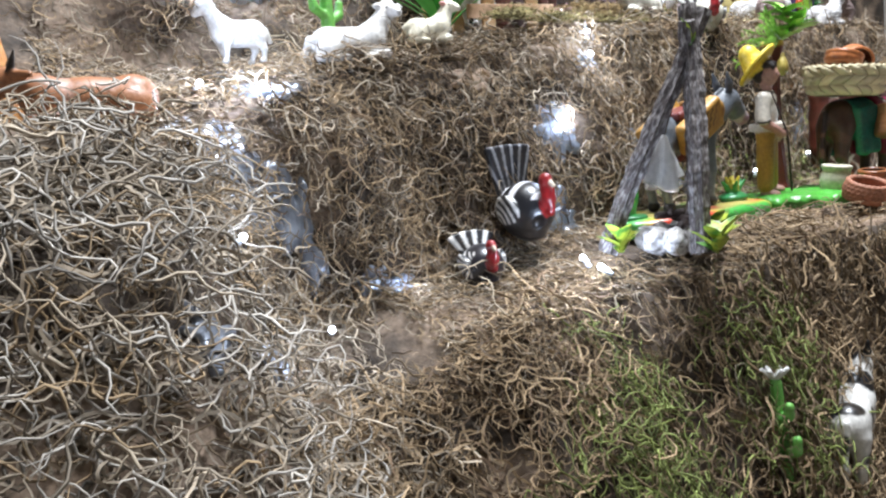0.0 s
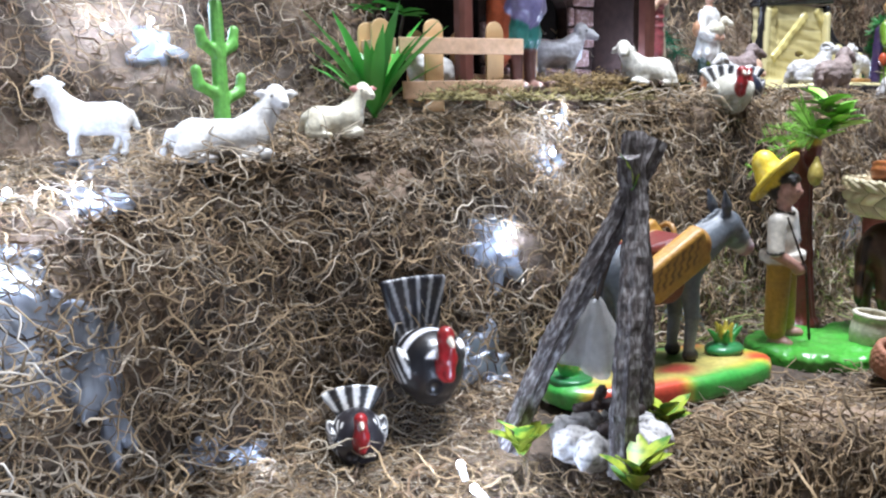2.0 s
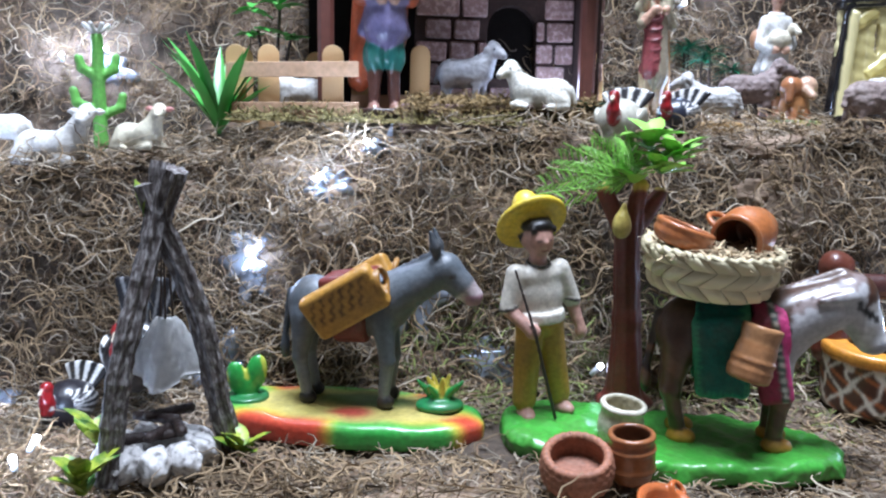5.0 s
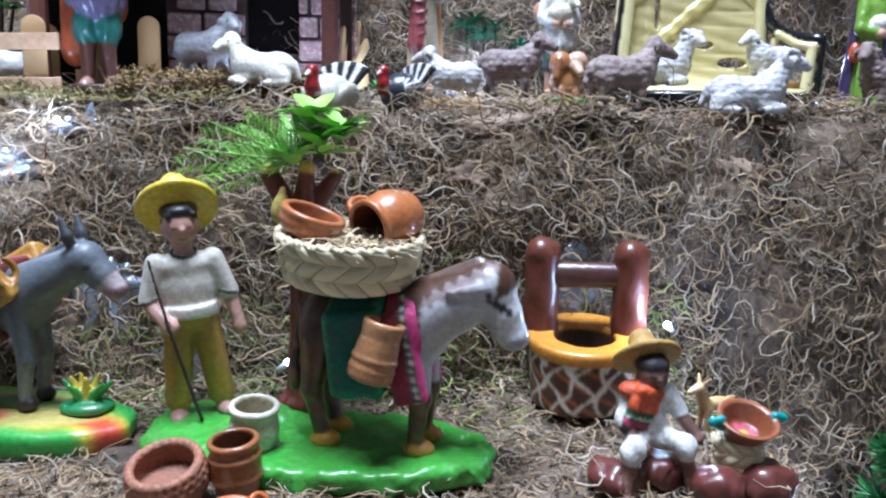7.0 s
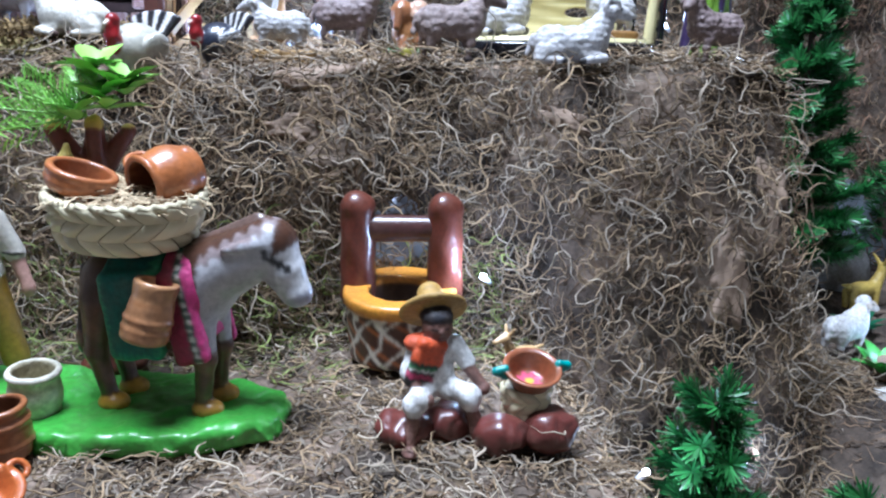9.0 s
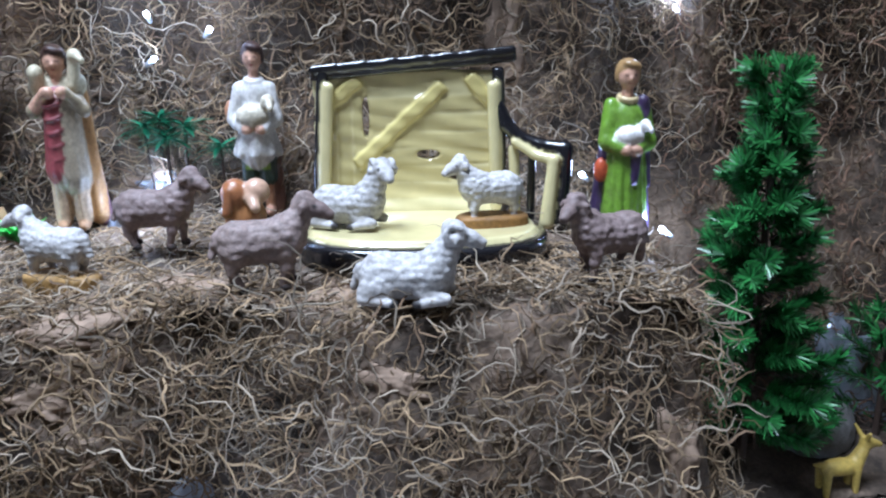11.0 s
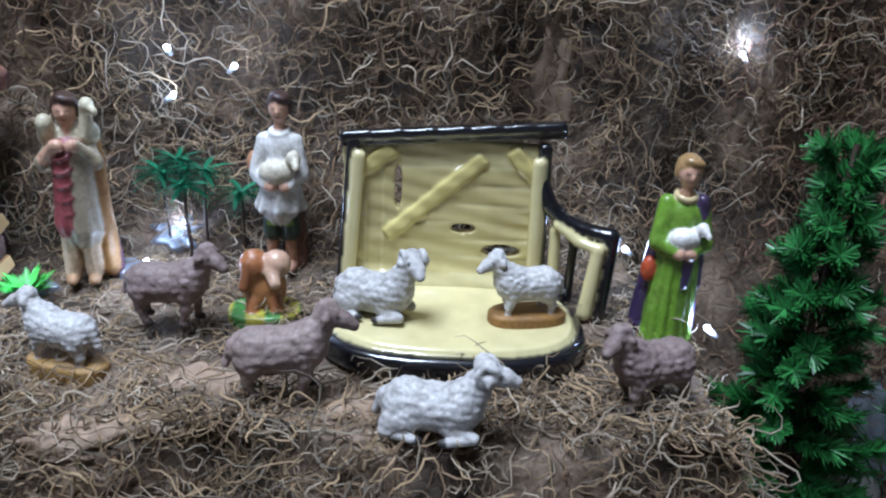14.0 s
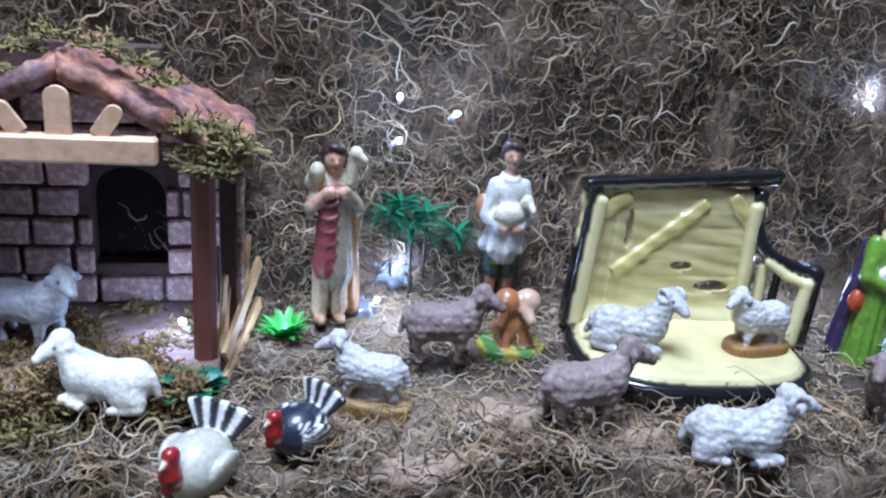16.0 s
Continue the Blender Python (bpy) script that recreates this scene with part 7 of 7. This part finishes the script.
# things on the low ground at the far end
place("deer_figurine", fawn(rgb("d8b64a")), on(0.785, 0.275, -0.062, 4) @ Matrix.Diagonal((1.5, 1.5, 1.25, 1)), "yellow plastic deer standing among stones", "deer figurine", SATIN, 0.8)
place("sheep_figurine", sheep(rgb("d4d2ce"), rgb("c4b8a8"), rgb("55443c"), size=0.95, turn=-20, depth=0.8), on(0.700, 0.190, -0.068, 20), "white sheep with tan head on the low ground", "sheep figurine", MATTE, 0.9)
for k, (x, y, z, a, b, c_, col, lb) in enumerate([(0.80, 0.34, -0.03, 42, 30, 36, "8f8d8b", "grey crumpled paper rock"), (0.73, 0.17, -0.075, 26, 20, 16, "7c5c44", "brown stone on the low ground"),
                                                   (0.76, 0.14, -0.08, 24, 18, 14, "c4c0b8", "whitish stone on the low ground"), (0.80, 0.18, -0.075, 22, 18, 14, "a8a39a", "grey stone on the low ground"),
                                                   (0.70, 0.12, -0.085, 24, 20, 13, "d0cdc6", "white stone on the low ground")]):
    st = Clay()
    st.ball((0, 0, 0), (a, b, c_), rgb(col))
    sw = wool(2.2, 11.0)
    st.relief = lambda p, q=k: sw(p + 31 * q)
    place("rock", st, on(x, y, z, 25 * k), lb, "rock", MATTE, 2.0, "rocks of the low ground")
strap_plant("leafy_plant", "bright green plastic leaves among stones", on(0.715, 0.155, -0.075), 18, 0.035, 0.007, LEAF, 17, lift=0.9)
strap_plant("rosette_plant", "dark green plastic rosette below the deer", on(0.752, 0.235, -0.066), 22, 0.034, 0.004, LEAF_DARK, 18, lift=0.8)

# cattle on the near side
cw = Clay()
tanc, belly = rgb("b06f42"), rgb("8c5230")
cw.ball((0, 0, 17), (38, 14.5, 15), tanc, k=5)
cw.ball((-28, 0, 17), (16, 15, 16), tanc, k=5)
cw.ball((26, 0, 18), (14, 14, 16), tanc, k=5)
cw.rod((32, 0, 24), (44, -4, 31), 11, 8.5, tanc, k=4)
cw.rod((46, -6, 31), (55, -13, 24), 8.2, 6, tanc, k=3)
cw.ball((57, -14, 22), (6, 6, 5), rgb("8a6a62"), k=2)
for e in (-1, 1):
    cw.rod((43, -3 + e * 7, 37), (40, -3 + e * 12, 48), 2.6, 1.0, rgb("2a2422"), k=1)
    cw.rod((41, -3 + e * 8, 34), (34, -3 + e * 17, 33), 3.2, 2.2, tanc, k=1)
    cw.rod((22, e * 12, 6), (36, e * 14, 4), 5.4, 4.4, belly, k=2)
    cw.ball((-26, e * 12, 12), (15, 7, 11), tanc, turn=(0, -20, 0), k=2)
    cw.rod((-34, e * 14, 5), (-14, e * 17, 4), 5, 4, belly, k=2)
cw.stroke(lambda p, own: (np.abs(p[..., 0] - 14) < 3.4) & (p[..., 2] > 8), rgb("c9957c"))
place("cow_figurine", cw, on(-0.508, 0.214, 0.112, 171) @ Matrix.Scale(0.92, 4), "brown clay ox lying on the mossy mound", "cow figurine", SATIN, 1.1)
og = Clay()
og.rod((0, 0, 0), (2, 0, 62), 17, 13, rgb("d08a3c"), k=3)
og.ball((2, 0, 66), (13, 13, 12), rgb("d08a3c"), k=3)
place("orange_robed_figurine", og, on(-0.545, 0.268, 0.114, 0, 0, -8), "smooth orange rounded clay figure behind the ox", "figurine", SATIN, 1.2)
bc = donkey(rgb("e8e5de"), rgb("e2ded6"), rgb("e8e5de"), rgb("8a7a6c"))
bc.stroke(lambda p, own: (np.sin(p[..., 0] * 0.12 + 1.2) * np.sin(p[..., 2] * 0.13 + 0.6 + p[..., 1] * 0.05) > 0.32) & (p[..., 2] > 38), rgb("17171b"))
place("cow_figurine", bc, on(-0.128, -0.078, -0.184, 14) @ Matrix.Scale(0.88, 4), "white clay cow with black patches on the low ground", "cow figurine", GLAZE, 1.2)


# ---- string lights: clear white bulbs stuck in the moss, each with a small lamp ----
GLOW = bpy.data.materials.new("white_led_glow")
GLOW.use_nodes = True
gb = GLOW.node_tree.nodes["Principled BSDF"]
gb.inputs["Base Color"].default_value = (0.9, 0.93, 1, 1)
gb.inputs["Emission Color"].default_value = (0.82, 0.88, 1.0, 1)
gb.inputs["Emission Strength"].default_value = 30.0
SOCKET = mat("clear_plastic_socket", (0.55, 0.57, 0.6), 0.25, grain=0.05)
BULBS = [(-0.262, 0.040, -0.004, 0.07), (-0.264, 0.022, -0.008, 0.07), (-0.386, 0.212, 0.132, 0.10), (-0.100, 0.146, 0.146, 0.05), (-0.312, 0.352, 0.248, 0.14),
         (-0.335, 0.160, -0.030, 0.015), (0.083, 0.086, 0.024, 0.09), (-0.155, 0.136, 0.084, 0.05), (-0.345, 0.332, 0.240, 0.10), (-0.067, 0.168, 0.170, 0.07),
         (0.330, 0.072, 0.050, 0.12), (0.236, 0.358, 0.341, 0.045), (0.276, 0.360, 0.330, 0.04), (0.233, 0.356, 0.309, 0.03), (0.234, 0.335, 0.217, 0.05),
         (0.667, 0.402, 0.347, 0.10), (0.594, 0.232, 0.193, 0.08), (0.556, 0.300, 0.222, 0.05), (0.154, 0.290, 0.199, 0.03), (0.219, 0.315, 0.203, 0.04),
         # the bulb at x 0.740 is unseen, added to brighten the low ground
         (0.408, -0.004, -0.055, 0.04), (0.515, 0.050, -0.088, 0.035), (0.740, 0.160, -0.050, 0.04), (0.097, 0.268, 0.208, 0.07), (0.211, 0.385, 0.400, 0.03), (-0.407, 0.135, -0.030, 0.015), (-0.430, 0.235, 0.135, 0.07), (-0.478, 0.110, 0.040, 0.008),
         (0.250, 0.100, 0.030, 0.08)]
first = None
for k, (x, y, z, watts) in enumerate(BULBS):
    m = on(x, y, z, 50 * k, -50, 20)
    if first is None:
        first = empty("led_bulb", "tiny lit white string-light bulb in the moss", "light bulb", m, "string lights")
        bm = bmesh.new()
        bmesh.ops.create_uvsphere(bm, u_segments=12, v_segments=8, radius=0.0021)
        for v in bm.verts:
            v.co.z = v.co.z * (1.25 if v.co.z > 0 else 1.0) + 0.005
        part("bulb", bm, GLOW, first, "glowing clear bulb")
        bm = bmesh.new()
        bmesh.ops.create_cone(bm, segments=10, radius1=0.0016, radius2=0.0022, depth=0.007, cap_ends=True)
        part("socket", bm, SOCKET, first)
    else:
        copy_thing(first, m)
    data = bpy.data.lights.new("bulb_light", "POINT")
    data.energy, data.color, data.shadow_soft_size = 2.0 * watts, (0.70, 0.80, 1.0), 0.006
    ob = new("bulb_light", data)
    ob.location = (m @ Vector((0, 0, 0.014))) + Vector((0, -0.013, 0.004))


# ---- shiny crumpled film showing through the moss ----
def film_patch(x, v, w, h, seed, name="silver_film", label="crumpled silvery film glinting between moss strands", category="film", material=FOIL, group="film scraps", lift=0.004):
    rng = np.random.default_rng(seed)
    n = 30
    xs = x + w * (np.linspace(0, 1, n) - 0.5)
    vs = v + h * (np.linspace(0, 1, n) - 0.5)
    gx, gv = np.meshgrid(xs, vs, indexing="ij")
    p = ground(gx.ravel(), gv.ravel())
    q = ground(gx.ravel(), gv.ravel() + 0.02) - ground(gx.ravel(), gv.ravel())
    q /= np.linalg.norm(q, axis=1, keepdims=True) + 1e-9
    nrm = np.cross(np.tile([1.0, 0, 0], (n * n, 1)), q)
    wave = np.sin(gx.ravel() * 190 + seed + 2 * np.sin(gv.ravel() * 9)) * np.sin(gv.ravel() * 17 + 1.5 * np.sin(gx.ravel() * 130) + seed)
    g2 = np.stack(np.meshgrid(np.linspace(-1, 1, n), np.linspace(-1, 1, n), indexing="ij"), -1)
    r = np.linalg.norm(g2, axis=-1).ravel()
    # the rim dives under the ground along a wavy line
    ang = np.arctan2(g2[..., 1], g2[..., 0]).ravel()
    edge = sum(rng.uniform(0.04, 0.17) * np.sin(q * ang + rng.uniform(0, 6.28)) for q in (1, 2, 3, 5, 8))
    sink = 0.010 * np.clip(r + edge - 0.55, 0, 1)
    p = p + nrm * (lift + 0.0013 * wave + np.abs(rng.normal(0, 0.0004, n * n)) - 3.0 * sink)[:, None]
    idx = np.arange(n * n).reshape(n, n)
    f = np.stack([idx[:-1, :-1], idx[1:, :-1], idx[1:, 1:], idx[:-1, 1:]], -1).reshape(-1, 4)
    ob = linked(name, mesh_from(name, p.tolist(), f.tolist()), material)
    return tagged(ob, label, category, group)


for k, spot in enumerate(FILM_SPOTS):
    film_patch(*spot, k)
PAPER = mat("crumpled_kraft_paper", (0.30, 0.215, 0.15), 0.8, grain=0.2, grain_size=150, dirt=(0.26, 0.18, 0.12), dirt_size=40, dirt_amount=0.5, bump=0.5)
for k, spot in enumerate(PAPER_SPOTS):
    film_patch(*spot, 60 + k, "kraft_paper_scrap", "crumpled tan kraft paper bared between moss strands", "paper", PAPER, "paper scraps", 0.0035)

# ---- the stable's bricks ----
rng = random.Random(12)
for row in range(7):
    z0 = 0.2065 + 0.0198 * row
    x = -0.028 - (0.018 if row % 2 else 0.0)
    while x < 0.124:
        wd = rng.choice((0.030, 0.036, 0.041, 0.026))
        a, b = max(x, -0.029), min(x + wd - 0.003, 0.116)
        x += wd
        if b - a < 0.007:
            continue
        if z0 + 0.017 > 0.372 - 0.52 * abs((a + b) / 2 - 0.044) - 0.006:
            continue
        mid_in = inside_arch((a + b) / 2, z0 + 0.009)
        if inside_arch(a, z0 + 0.009) and inside_arch(b, z0 + 0.009):
            continue
        if inside_arch(b, z0 + 0.009) or (mid_in and (a + b) / 2 < 0.059):
            b = min(b, 0.0595 - 0.0235)
        if inside_arch(a, z0 + 0.009) or (mid_in and (a + b) / 2 >= 0.059):
            a = max(a, 0.0585 + 0.0235)
        if b - a < 0.005:
            continue
        block("brick", (a, 0.3105 + rng.uniform(0, 0.0015), z0), (b, 0.319, z0 + 0.0172), BRICK, hut, bevel=0.0014, seed=rng.randrange(9999))
    for y in (0.264, 0.290) if row < 5 else ():
        block("brick", (0.119, y, z0), (0.1305, y + 0.0235, z0 + 0.0172), BRICK, side, bevel=0.0014, seed=row)

# ---- the room round the display ----
def slab_thing(name, lo, hi, material, label):
    bm = bmesh.new()
    bmesh.ops.create_cube(bm, size=1)
    for v in bm.verts:
        v.co = Vector([lo[i] + (hi[i] - lo[i]) * (v.co[i] + 0.5) for i in range(3)])
    ob = part(name, bm, material, None, label, smooth=False)
    return tagged(ob, label, name.split("_")[0], kind="structure")


slab_thing("floor", (-3.0, -3.2, -0.95), (3.2, 1.0, -0.85), ROOM_FLOOR, "plain tiled room floor below the display")
slab_thing("wall_north", (-3.0, 0.62, -0.85), (3.2, 0.72, 2.1), WALL, "plain painted wall behind the display")
slab_thing("wall_south", (-3.0, -3.2, -0.85), (3.2, -3.1, 2.1), WALL, "plain painted wall opposite the display")
slab_thing("wall_west", (-3.0, -3.1, -0.85), (-2.9, 0.62, 2.1), WALL, "plain painted side wall of the room")
slab_thing("wall_east", (3.1, -3.1, -0.85), (3.2, 0.62, 2.1), WALL, "plain painted side wall of the room")
slab_thing("ceiling", (-3.0, -3.2, 2.1), (3.2, 0.72, 2.2), WALL, "plain painted ceiling of the room")
slab_thing("table_body", (-1.3, -0.34, -0.85), (1.5, 0.55, -0.42), mat("dark_table_cloth", (0.06, 0.05, 0.045), 0.9, grain=0.2, grain_size=40), "dark covered table that carries the display")
